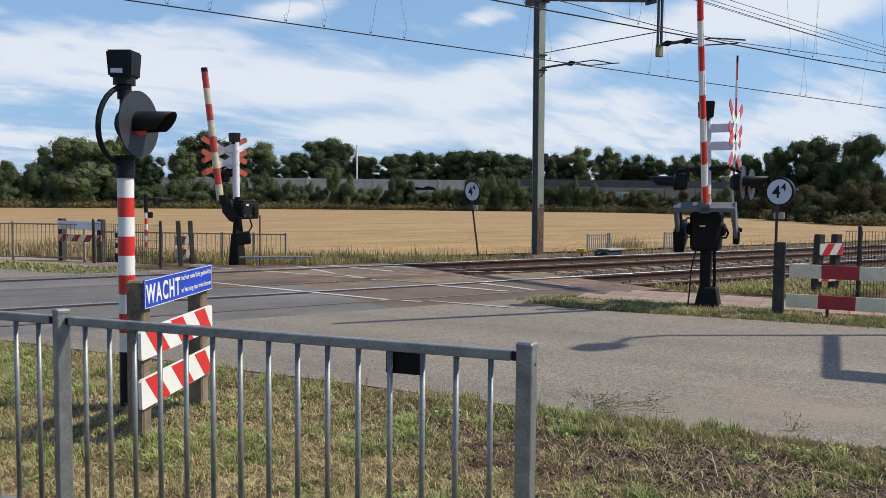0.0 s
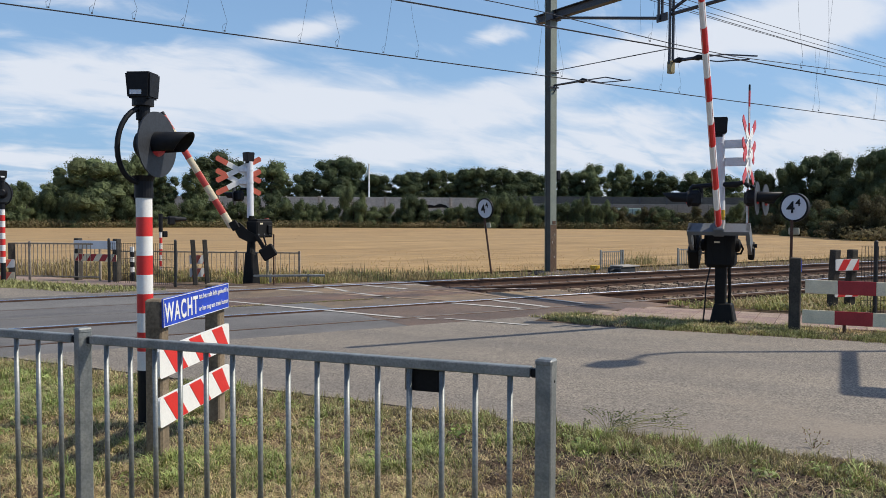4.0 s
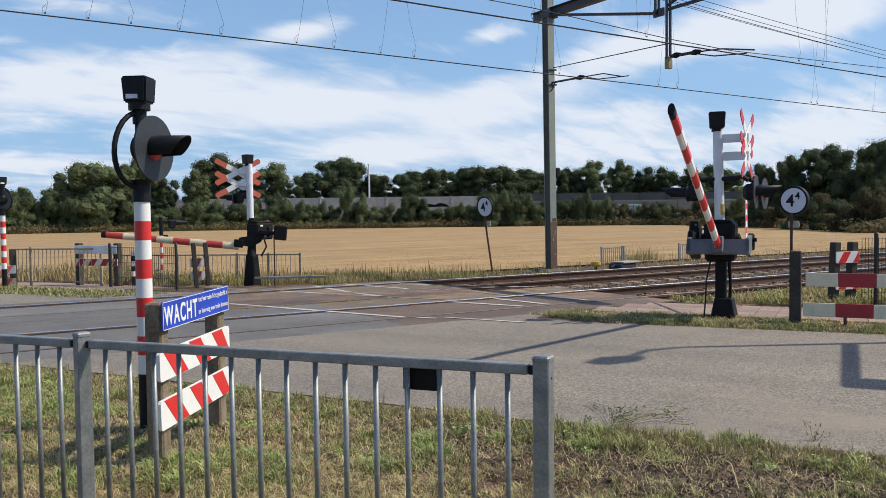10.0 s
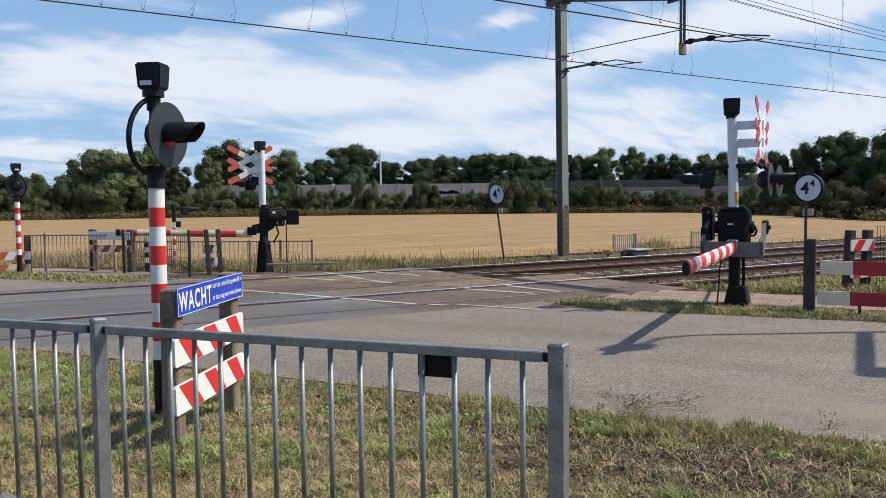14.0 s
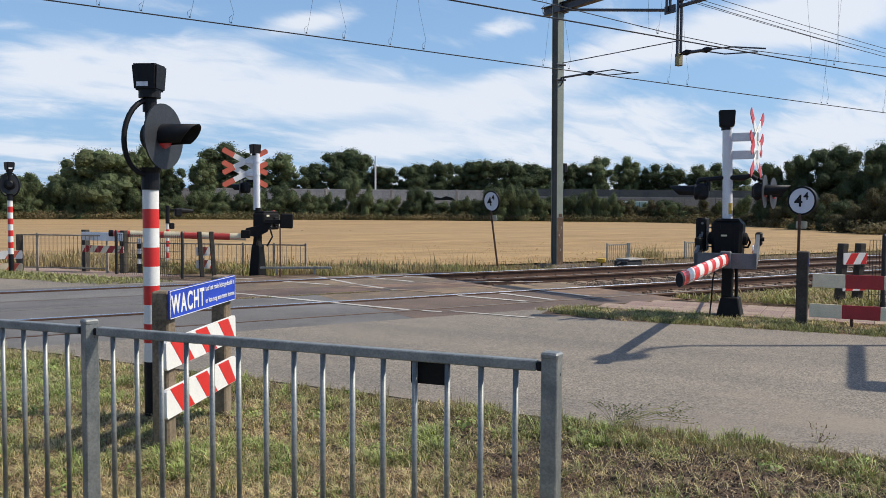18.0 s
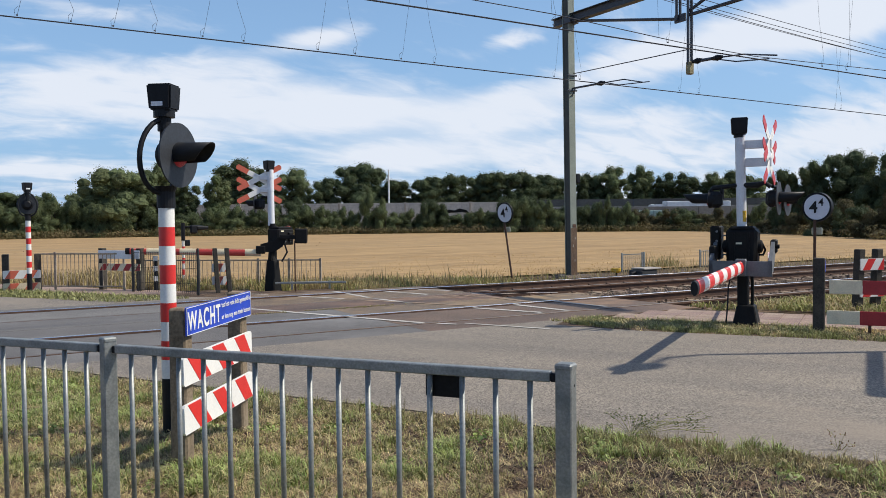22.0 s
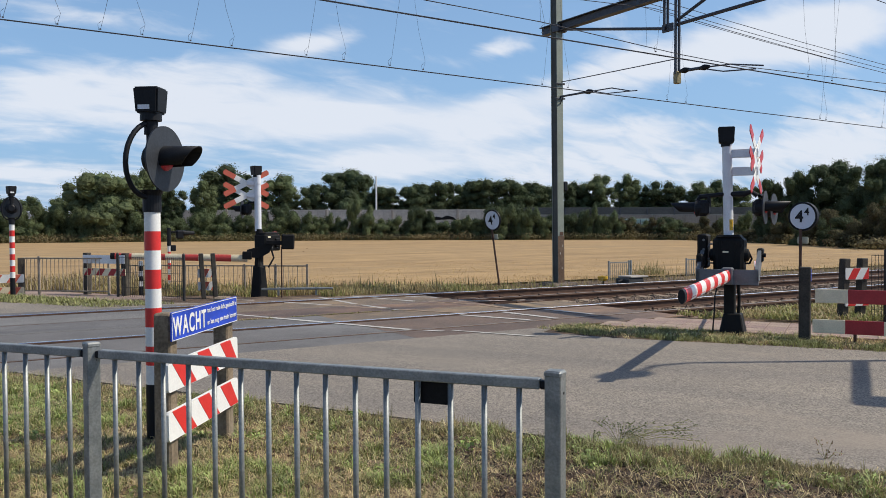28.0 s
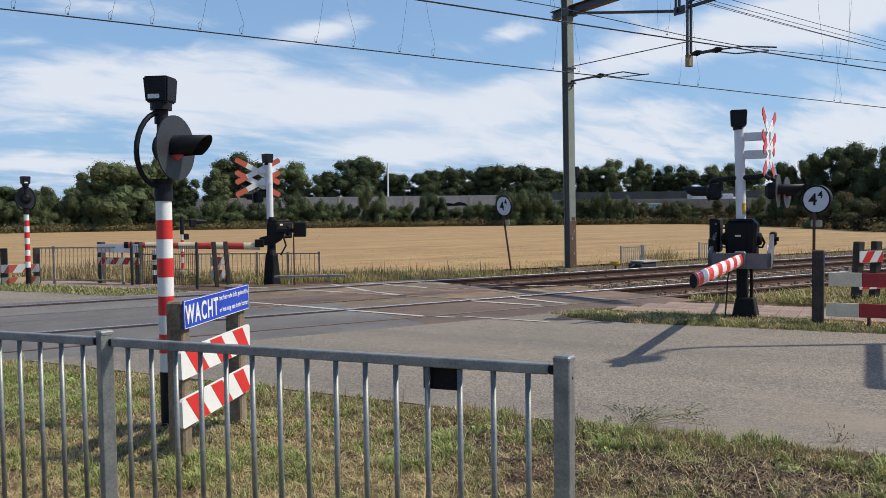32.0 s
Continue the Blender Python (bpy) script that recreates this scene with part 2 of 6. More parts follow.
OLIVE = mat("mast_paint", (0.27, 0.30, 0.25), 0.6, second=(0.22, 0.245, 0.205), scale=2, fine=40, bump=0.06, spread=0.05)
# much darker than the flange paint: shade of the recess put into the colour
MAST_WEB_SHADE = mat("mast_web_shade", (0.060, 0.070, 0.068), 0.7, second=(0.045, 0.052, 0.05), scale=2, fine=40, bump=0.08)
STEEL_DARK = mat("catenary_steel", (0.07, 0.08, 0.10), 0.55, 0.3, scale=6, fine=50)
WIRE = mat("wire", (0.075, 0.08, 0.095), 0.6, 0.3, scale=6)
BLACK = mat("black_plastic", (0.008, 0.009, 0.012), 0.5, gloss=0.22, second=(0.013, 0.014, 0.017), scale=8, fine=120, bump=0.05)
BLACK_METAL = mat("black_metal", (0.007, 0.007, 0.008), 0.6, gloss=0.18, second=(0.011, 0.011, 0.011), scale=6, fine=80, bump=0.08)
GREY_DISC = mat("grey_backboard", (0.030, 0.034, 0.042), 0.5, scale=6, fine=60, bump=0.04)
RED = mat("red_paint", (0.66, 0.030, 0.026), 0.4, spread=0.03, second=(0.60, 0.028, 0.025), scale=5, fine=70, bump=0.05)
WHITE = mat("white_paint", (0.80, 0.79, 0.76), 0.42, spread=0.025, second=(0.74, 0.73, 0.70), scale=5, fine=70, bump=0.05)
RED_BOOM = mat("red_boom", (0.55, 0.055, 0.045), 0.5, spread=0.05, second=(0.48, 0.05, 0.04), scale=6, fine=60, bump=0.05)
RED_FADED = mat("red_faded", (0.62, 0.13, 0.075), 0.55, spread=0.05, second=(0.55, 0.12, 0.07), scale=6, fine=60, bump=0.05)
CREAM = mat("cream_faded", (0.74, 0.64, 0.44), 0.6, spread=0.05, second=(0.62, 0.53, 0.37), scale=6, fine=60, bump=0.05)
DARK_RED = mat("board_red", (0.40, 0.022, 0.03), 0.5, spread=0.06, second=(0.33, 0.02, 0.025), scale=4, fine=60, bump=0.05)
BOARD_WHITE = mat("board_white", (0.80, 0.71, 0.52), 0.5, spread=0.05, second=(0.66, 0.58, 0.42), scale=4, fine=60, bump=0.05)
WOOD_POST = mat("weathered_wood", (0.27, 0.208, 0.145), 0.9, gloss=0.2, second=(0.145, 0.114, 0.081), scale=4, fine=50, bump=0.3, dist=0.006, third=(0.27, 0.225, 0.165))
DARK_POST = mat("black_post", (0.070, 0.062, 0.052), 0.85, gloss=0.25, second=(0.045, 0.041, 0.036), scale=4, fine=50, bump=0.3, dist=0.006, third=(0.12, 0.105, 0.082))
BLUE = mat("blue_enamel", (0.022, 0.075, 0.56), 0.35, spread=0.04, second=(0.016, 0.05, 0.38), scale=5, fine=70, bump=0.03)
LIGHT_POLE = mat("grey_pole", (0.74, 0.76, 0.80), 0.45, spread=0.04, second=(0.66, 0.68, 0.72), scale=5, fine=60, bump=0.05)
SCREEN_DARK = mat("screen_dark", (0.085, 0.088, 0.085), 0.8, second=(0.065, 0.068, 0.065), scale=0.3, fine=6, bump=0.1)
SCREEN_GREY = mat("screen_grey", (0.20, 0.205, 0.20), 0.8, second=(0.15, 0.155, 0.15), scale=0.3, fine=6, bump=0.1)
MID_GREY = mat("grey_housing", (0.14, 0.15, 0.165), 0.55, spread=0.06, second=(0.11, 0.12, 0.13), scale=5, fine=60, bump=0.08)
YELLOW = mat("yellow_plastic", (0.68, 0.42, 0.03), 0.5, second=(0.6, 0.36, 0.03))
MARK = mat("road_marking", (0.55, 0.53, 0.49), 0.8, second=(0.38, 0.36, 0.33), scale=8, fine=50, bump=0.2, dist=0.004, third=(0.30, 0.27, 0.24))
MARK_TAN = mat("worn_marking", (0.36, 0.26, 0.18), 0.85, second=(0.24, 0.17, 0.12), scale=6, fine=40, bump=0.2, dist=0.004)
LEAF = mat("leaf", (0.118, 0.148, 0.072), 0.8, leafy=0.35, second=(0.15, 0.178, 0.082), scale=0.35, fine=5, bump=0, random_by="island", gloss=0.2, vary=(0.75, 1.3))
LEAF_DARK = mat("leaf_dark", (0.072, 0.096, 0.052), 0.8, leafy=0.35, second=(0.088, 0.112, 0.052), scale=0.35, fine=5, bump=0, random_by="island", gloss=0.2, vary=(0.75, 1.3))
LEAF_DRY = mat("leaf_dry", (0.115, 0.098, 0.052), 0.85, leafy=0.3, second=(0.08, 0.082, 0.04), scale=0.5, fine=5, bump=0, random_by="island", gloss=0.2, vary=(0.7, 1.3))
SCRUB = mat("dry_scrub", (0.21, 0.165, 0.085), 0.85, leafy=0.3, second=(0.13, 0.125, 0.058), scale=0.12, fine=5, bump=0, random_by="island", gloss=0.2, vary=(0.75, 1.25))
BARK = mat("bark", (0.075, 0.060, 0.045), 0.9, scale=2, fine=20, bump=0.4)
GRASS = mat("grass_green", (0.27, 0.29, 0.10), 0.6, leafy=0.2, second=(0.40, 0.37, 0.155), scale=1.2, fine=10, bump=0, random_by="island", vary=(0.35, 1.4))
GRASS_DRY = mat("grass_dry", (0.70, 0.56, 0.31), 0.75, leafy=0.15, second=(0.42, 0.32, 0.155), scale=1.2, fine=10, bump=0, random_by="island")
STRAW = mat("straw", (0.50, 0.39, 0.19), 0.8, leafy=0.3, second=(0.27, 0.20, 0.09), scale=1.2, fine=10, bump=0, random_by="island")
WALL_GREY = mat("noise_wall", (0.50, 0.485, 0.455), 0.9, second=(0.36, 0.355, 0.335), scale=0.5, fine=3, bump=0.2, dist=0.02, spread=0.07)


def glow(name, colour, power):
    m = mat(name, colour, 0.3)
    b = m.node_tree.nodes["Principled BSDF"]
    b.inputs["Emission Color"].default_value = (*colour, 1)
    b.inputs["Emission Strength"].default_value = power
    return m


RED_LENS = glow("red_lens", (0.24, 0.010, 0.018), 0.22)


# ---- mesh helpers ----
def part(name, bm, material, parent, label="", smooth=False):
    me = bpy.data.meshes.new(name)
    bm.to_mesh(me)
    bm.free()
    return part_of(name, me, material, parent, label, smooth)


def part_of(name, me, material, parent, label="", smooth=False):
    if smooth:
        me.polygons.foreach_set("use_smooth", [len(p.vertices) == 4 for p in me.polygons])
        rims = {key for p in me.polygons if len(p.vertices) != 4 for key in p.edge_keys}
        for e in me.edges:
            if tuple(sorted(e.vertices)) in rims:
                e.use_edge_sharp = True
    if not me.materials:
        me.materials.append(material)
    ob = new(name, me)
    if parent is not None:
        ob.parent = parent
    if label:
        tagged(ob, label)
    return ob


def thing(name, m, label, category, group="", kind=""):
    ob = new(name)
    ob.empty_display_size = 0.1
    ob.matrix_basis = m
    return tagged(ob, label, category, group, kind)


def box(bm, c, s, bevel=0.0, m=None):
    """A box at centre c of size s, turned by m."""
    r = bmesh.ops.create_cube(bm, size=1.0)
    mm = Matrix.Translation(c) @ (m.to_4x4() if m is not None else Matrix()) @ Matrix.Diagonal((*s, 1))
    bmesh.ops.transform(bm, matrix=mm, verts=r["verts"])
    if bevel:
        edges = list({e for v in r["verts"] for e in v.link_edges})
        bmesh.ops.bevel(bm, geom=edges, offset=bevel, segments=1, affect="EDGES", profile=0.7)
    return bm


def bx(c, s, bevel=0.0, m=None):
    return box(bmesh.new(), c, s, bevel, m)


def tube(bm, pts, radii, seg=12, squash=1.0, caps=True):
    """A round tube along pts; radii: one number or one for each point."""
    pts = [Vector(p) for p in pts]
    if isinstance(radii, (int, float)):
        radii = [radii] * len(pts)
    rings = []
    ref = None
    for i, p in enumerate(pts):
        d = (pts[min(i + 1, len(pts) - 1)] - pts[max(i - 1, 0)]).normalized()
        if ref is None:
            ref = Vector((0, 0, 1)) if abs(d.z) < 0.9 else Vector((1, 0, 0))
        a = (ref - d * ref.dot(d)).normalized()
        ref = a
        b = d.cross(a)
        rings.append([bm.verts.new(p + (a * math.cos(2 * math.pi * k / seg) + b * squash * math.sin(2 * math.pi * k / seg)) * radii[i]) for k in range(seg)])
    for r0, r1 in zip(rings, rings[1:]):
        for k in range(seg):
            bm.faces.new((r0[k], r0[(k + 1) % seg], r1[(k + 1) % seg], r1[k]))
    if caps:
        bm.faces.new(rings[0][::-1])
        bm.faces.new(rings[-1])
    return bm


def tb(pts, radii, seg=12, squash=1.0):
    bm = tube(bmesh.new(), pts, radii, seg, squash)
    bmesh.ops.recalc_face_normals(bm, faces=bm.faces)
    return bm


def prism(bm, outline, axis, a, b):
    """A flat outline of (u, v) drawn out from a to b along x, y or z."""
    def place(u, v, w):
        return {"x": (w, u, v), "y": (u, w, v), "z": (u, v, w)}[axis]
    lo = [bm.verts.new(place(u, v, a)) for u, v in outline]
    hi = [bm.verts.new(place(u, v, b)) for u, v in outline]
    k = len(outline)
    bm.faces.new(lo)
    bm.faces.new(hi[::-1])
    for i in range(k):
        bm.faces.new((lo[i], hi[i], hi[(i + 1) % k], lo[(i + 1) % k]))
    bmesh.ops.recalc_face_normals(bm, faces=bm.faces)
    return bm


def pr(outline, axis, a, b):
    return prism(bmesh.new(), outline, axis, a, b)


def sheet(name, outline, z, material, label, category, kind="structure", thick=0.0):
    bm = bmesh.new()
    if thick:
        prism(bm, outline, "z", z - thick, z)
    else:
        bm.faces.new([bm.verts.new((x, y, z)) for x, y in outline])
        bmesh.ops.recalc_face_normals(bm, faces=bm.faces)
        for f in bm.faces:
            if f.normal.z < 0:
                f.normal_flip()
    return tagged(part(name, bm, material, None), label, category, kind=kind)


# the road's own axes: N across it, U along it over the track
N, U = Vector((0.848, 0.530, 0)), Vector((-0.530, 0.848, 0))
TURN = 32.0


def at_road(across, along):
    p = N * across + U * along
    return p.x, p.y


# ---- ground, road, track ----
RAIL_Y = (10.89, 12.395, 14.886, 16.391)
DECK_NEAR, DECK_FAR = (-9.0, 11.05), (-11.0, 9.4)


def ground_height(x, y):
    """Level by the road, lower under the ballast and over the field."""
    z = -0.012
    side = N.x * x + N.y * y
    if y > 9.6 and x > 11.0:
        z = -0.012 - 0.44 * min(1, max(0, (y - 9.6) / 0.8))
    elif 10.7 < y < 16.8:
        z = -0.30
    if y >= 17.6:
        z = -0.18 if side > 15.5 or side < 2 else -0.06
    if y > 22:
        z = -0.16
    return z


def build_ground():
    xs = [-3000, -600, -200, -80, -40, -20, *np.arange(-10, 46, 0.5).tolist(), 60, 80, 120, 200, 600, 3000]
    ys = [-3000, -600, -200, -80, -40, -20, *np.arange(-8, 26, 0.4).tolist(), 40, 80, 120, 200, 600, 3000]
    me = bpy.data.meshes.new("ground")
    verts = [(x, y, ground_height(x, y)) for y in ys for x in xs]
    w = len(xs)
    faces = [(j * w + i, j * w + i + 1, (j + 1) * w + i + 1, (j + 1) * w + i) for j in range(len(ys) - 1) for i in range(w - 1)]
    me.from_pydata(verts, [], faces)
    me.materials.append(SOIL)
    tagged(new("ground", me), "dry grassy verge soil with brown bare patches", "ground", kind="structure")


build_ground()


def build_road():
    # near approach, from behind the camera up to the track
    a0, a1 = 5.75, 11.3
    y_stop = 10.1
    def cut(a, y):
        return N.x * a + U.x * ((y - N.y * a) / U.y), y
    tip = [at_road(11.55, -1.5), at_road(11.42, 1.2), at_road(11.32, 3.0), at_road(11.5, 4.2)]
    sheet("road", [at_road(a0 - 0.25, -40), at_road(11.9, -40), *tip, cut(12.3, y_stop), cut(a0 + 0.1, y_stop), at_road(a0 + 0.05, 3.5), at_road(a0 - 0.1, 0)], 0.0, ASPHALT, "worn light grey asphalt road over the level crossing", "road", thick=0.12)
    far = 17.15
    sheet("road", [cut(4.6, far), cut(13.2, far), at_road(12.75, 13.2), at_road(11.9, 14.6), at_road(11.45, 16.0), at_road(11.4, 60), at_road(5.2, 60)], -0.004, ASPHALT, "grey asphalt road beyond the track", "road", thick=0.10)
    # the deck: panels between and beside the rails
    gap = 0.07
    for k, (lo, hi) in enumerate(((10.1, RAIL_Y[0] - 0.055), (RAIL_Y[0] + 0.04 + gap, RAIL_Y[1] - 0.04 - gap), (RAIL_Y[1] + 0.04, 13.64))):
        deck_row(lo, hi, DECK_NEAR, 0.0)
    for lo, hi in ((13.648, RAIL_Y[2] - 0.04), (RAIL_Y[2] + 0.04 + gap, RAIL_Y[3] - 0.04 - gap), (RAIL_Y[3] + 0.04, 17.142)):
        deck_row(lo, hi, DECK_FAR, 0.004)


def deck_row(lo, hi, span, z):
    x0, x1 = span
    step = 5.4
    row = tagged(new("crossing_deck"), "dark rubber and asphalt level crossing panels between the rails", "crossing deck", kind="structure")
    x = x1
    while x > x0:
        a = max(x - step, x0)
        bm = bx(((x + a) / 2, (lo + hi) / 2, z - 0.06), (x - a - 0.004, hi - lo, 0.12), 0.003)
        part("panel", bm, DECK_GREY if (x + a) / 2 < (5.6 if hi < 13 else 3.0) else DECK, row)
        x = a


build_road()
sheet("stubble_field", [(-2000, 24.0), (2.0, 24.0), (6.5, 20.6), (9, 20.2), (60, 20.2), (2000, 20.2), (2000, 1500), (-2000, 1500)], -0.125, FIELD, "harvested golden stubble field", "field")


def rail_mesh(length):
    """A flat-bottomed rail along x, its head's top at z = 0."""
    prof = [(-0.036, -0.002), (0.036, -0.002), (0.036, -0.035), (0.009, -0.05), (0.009, -0.15), (0.065, -0.16), (0.065, -0.172), (-0.065, -0.172), (-0.065, -0.16), (-0.009, -0.15), (-0.009, -0.05), (-0.036, -0.035)]
    return pr(prof, "x", -length / 2, length / 2)


def build_track():
    body = rail_mesh(180)
    body_me = bpy.data.meshes.new("rail_body")
    body.to_mesh(body_me)
    body.free()
    body_me.materials.append(RAIL)
    # rounded, polished running edge
    arc = [(-0.014 + 0.020 * math.cos(radians(90 + 10 * k)), -0.016 + 0.020 * math.sin(radians(90 + 10 * k))) for k in range(10)]
    head = pr([(0.034, -0.018), (0.034, 0.002), (0.02, 0.004), *arc, (-0.034, -0.018)], "x", -90, 90)
    head_me = bpy.data.meshes.new("rail_head")
    head.to_mesh(head_me)
    head.free()
    head_me.materials.append(RAIL_TOP)
    dull_me = head_me.copy()
    dull_me.materials.clear()
    dull_me.materials.append(RAIL_DULL)
    for y, z in zip(RAIL_Y, (0.007, 0.020, 0.006, 0.030)):
        t = thing("rail", pose(20, y, z), "rusty steel rail with a polished bright top", "rail", "rails of the two tracks")
        part_of("rail_body", body_me, RAIL, t)
        shiny = y in (RAIL_Y[1], RAIL_Y[3])
        part_of("running_surface", head_me if shiny else dull_me, RAIL_TOP, t, "shiny worn steel top" if shiny else "dull brown steel top")
    # sleepers beyond the deck
    sm = pr([(-1.25, -0.24), (1.25, -0.24), (1.25, -0.17), (0.9, -0.155), (0.55, -0.155), (0.3, -0.19), (-0.3, -0.19), (-0.55, -0.155), (-0.9, -0.155), (-1.25, -0.17)], "x", -0.13, 0.13)
    me = bpy.data.meshes.new("sleeper")
    sm.to_mesh(me)
    sm.free()
    me.materials.append(SLEEPER)
    fm = bx((0, 0, -0.142), (0.12, 0.06, 0.035), 0.008)
    fe = bpy.data.meshes.new("rail_clip")
    fm.to_mesh(fe)
    fm.free()
    fe.materials.append(RAIL)
    for y, x0, z in ((11.6425, 11.4, 0.008), (15.6385, 9.75, 0.02)):
        for k in range(60):
            t = thing("sleeper", pose(x0 + 0.6 * k, y, z), "weathered grey concrete sleeper in brown ballast", "sleeper", "sleepers")
            part_of("sleeper_body", me, SLEEPER, t)
            if k < 22:
                for o in (-0.8425, -0.6625, 0.6625, 0.8425):
                    part_of("rail_clip", fe, RAIL, t).location = (0, o, 0)
    # ballast bed and its loose stones
    bm = bmesh.new()
    prism(bm, [(9.75, -0.40), (10.15, -0.235), (17.3, -0.215), (18.2, -0.45)], "x", 9.42, 110)
    tagged(part("ballast_bed", bm, BALLAST, None), "brown stone ballast bed of the railway", "ballast", kind="structure")
    rng = np.random.default_rng(4)
    verts, faces = [], []
    oct_v = np.array([(1, 0, 0), (-1, 0, 0), (0, 1, 0), (0, -1, 0), (0, 0, 1), (0, 0, -1)], float)
    oct_f = [(0, 2, 4), (2, 1, 4), (1, 3, 4), (3, 0, 4), (2, 0, 5), (1, 2, 5), (3, 1, 5), (0, 3, 5)]
    for k in range(42000):
        x = 9.5 + 30 * rng.random() ** 1.5
        y = 9.95 + 7.9 * rng.random()
        if x < 11.1 and y < 13.64:
            continue
        r = rng.uniform(0.02, 0.05) * (1 + x / 60)
        z = -0.190 - max(0, 10.2 - y) * 0.4 - max(0, y - 17.3) * 0.25 + rng.uniform(0, 0.02)
        i = len(verts)
        v = oct_v * rng.uniform(0.6, 1.2, (6, 3)) * r @ np.linalg.qr(rng.normal(size=(3, 3)))[0]
        verts += (v + (x, y, z)).tolist()
        faces += [tuple(i + a for a in f) for f in oct_f]
    me = bpy.data.meshes.new("ballast_stones")
    me.from_pydata(verts, [], faces)
    me.materials.append(STONE)
    tagged(new("ballast_stones", me), "loose brown and grey ballast stones", "ballast stones", kind="stuff")


build_track()


# ---- catenary ----
def build_mast():
    t = thing("catenary_mast", pose(15.53, 18.975, -0.2, 0, -0.55, 0), "tall grey-green steel catenary mast with a rusty foot", "mast")
    for y in (-0.127, 0.127):
        part("flange", bx((0, y, 4.8), (0.222, 0.018, 9.6)), OLIVE, t)
    # plates set near the flange edges, dark tone paints the recess in shade
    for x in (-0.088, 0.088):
        part("web", bx((x, 0, 4.8), (0.012, 0.234, 9.6)), MAST_WEB_SHADE, t, "steel web of the mast, recess shade painted into its dark colour")
    rust = mat("rusty_foot", (0.115, 0.066, 0.04), 0.9, second=(0.16, 0.11, 0.075), scale=3, fine=30, third=(0.06, 0.045, 0.035))
    part("rusty_foot", bx((0, -0.139, 0.75), (0.228, 0.008, 1.5)), rust, t, "rust-brown lower mast")
    for z, x in ((0.55, 0.03), (0.98, -0.03), (1.2, 0.05)):
        part("paint_scrape", bx((x, -0.1445, z), (0.024, 0.003, 0.07), 0.001), CONCRETE, t, "pale scraped paint")
    part("base", bx((0, 0, 0.04), (0.95, 0.8, 0.16), 0.06), BALLAST, t, "dark low mound of stone round the foot")
    part("plate", bx((0.02, -0.142, 1.56), (0.12, 0.01, 0.10)), RAIL, t)
    part("bracket", bx((0.20, -0.10, 2.95), (0.14, 0.10, 0.28), 0.02), BLACK, t, "small dark box on the mast")
    for z in (5.93, 5.50):
        part("clamp", bx((0, -0.15, z), (0.34, 0.05, 0.05), 0.008), STEEL_DARK, t)
    part("stay_rod", tb([(0, -0.2, 5.97), (0, -4.55, 5.88)], 0.013, 6), WIRE, t)
    part("arm_brace", tb([(0.0, -0.13, 5.33), (0.0, -0.30, 5.56)], 0.018, 6), STEEL_DARK, t)


def build_boom():
    t = thing("catenary_portal_beam", pose(15.5, 0, 0), "dark grey steel portal beam over both tracks", "portal beam")
    bm = bmesh.new()
    box(bm, (0, 13.4, 7.50), (0.22, 12.6, 0.018))
    box(bm, (0, 13.4, 7.27), (0.22, 12.6, 0.018))
    box(bm, (0, 13.4, 7.385), (0.014, 12.6, 0.22))
    part("beam", bm, STEEL_DARK, t)
    for y in (18.9, 7.6):
        part("bracket_plate", bx((0, y, 7.33), (0.34, 0.30, 0.20), 0.01), STEEL_DARK, t)
    # drop frame
    for y in (14.39, 14.76):
        bm = bmesh.new()
        low = 5.30 if y < 14.5 else 6.45
        for x in (-0.06, 0.06):
            tube(bm, [(x, y, low), (x, y, 7.3)], 0.035, 8)
        part("drop_post", bm, STEEL_DARK, t)
    part("insulator", bx((0, 14.39, 5.22), (0.16, 0.13, 0.30), 0.015), mat("brass_end", (0.32, 0.26, 0.13), 0.5, 0.3), t, "yellowish end piece")
    bm = tube(bmesh.new(), [(0, 14.9, 6.52), (0, 18.7, 7.28)], 0.04, 8)
    part("strut", bm, STEEL_DARK, t)
    bm = tube(bmesh.new(), [(0, 14.4, 6.52), (0, 10.2, 6.58)], 0.045, 8)
    part("strut", bm, STEEL_DARK, t)
    bm = tube(bmesh.new(), [(0, 14.4, 6.62), (0, 12.6, 7.28)], 0.04, 8)
    part("strut", bm, STEEL_DARK, t)
    part("gusset", bx((0, 14.7, 6.5), (0.05, 0.36, 0.2), 0.01), STEEL_DARK, t)
    for k, (pts, rad) in enumerate((([(0, 18.9, 5.36), (0, 17.6, 5.33)], 0.03), ([(0, 17.6, 5.33), (0, 16.7, 5.30), (0, 16.0, 5.12)], 0.016), ([(0, 17.4, 5.31), (0, 16.9, 5.18), (0, 15.75, 5.10)], 0.014),
                                   ([(0, 14.3, 5.36), (0, 13.5, 5.33)], 0.04), ([(0, 13.5, 5.33), (0, 12.8, 5.28), (0, 11.9, 5.10)], 0.018), ([(0, 13.6, 5.31), (0, 13.0, 5.15), (0, 12.1, 5.06)], 0.016))):
        part("registration_arm", tube(bmesh.new(), pts, rad, 7), STEEL_DARK, t)
    for y, z in ((17.62, 5.33), (13.55, 5.33), (14.15, 5.36)):
        part("arm_insulator", tb([(0, y + 0.16, z), (0, y, z), (0, y - 0.16, z)], [0.035, 0.075, 0.035], 9), BLACK, t)


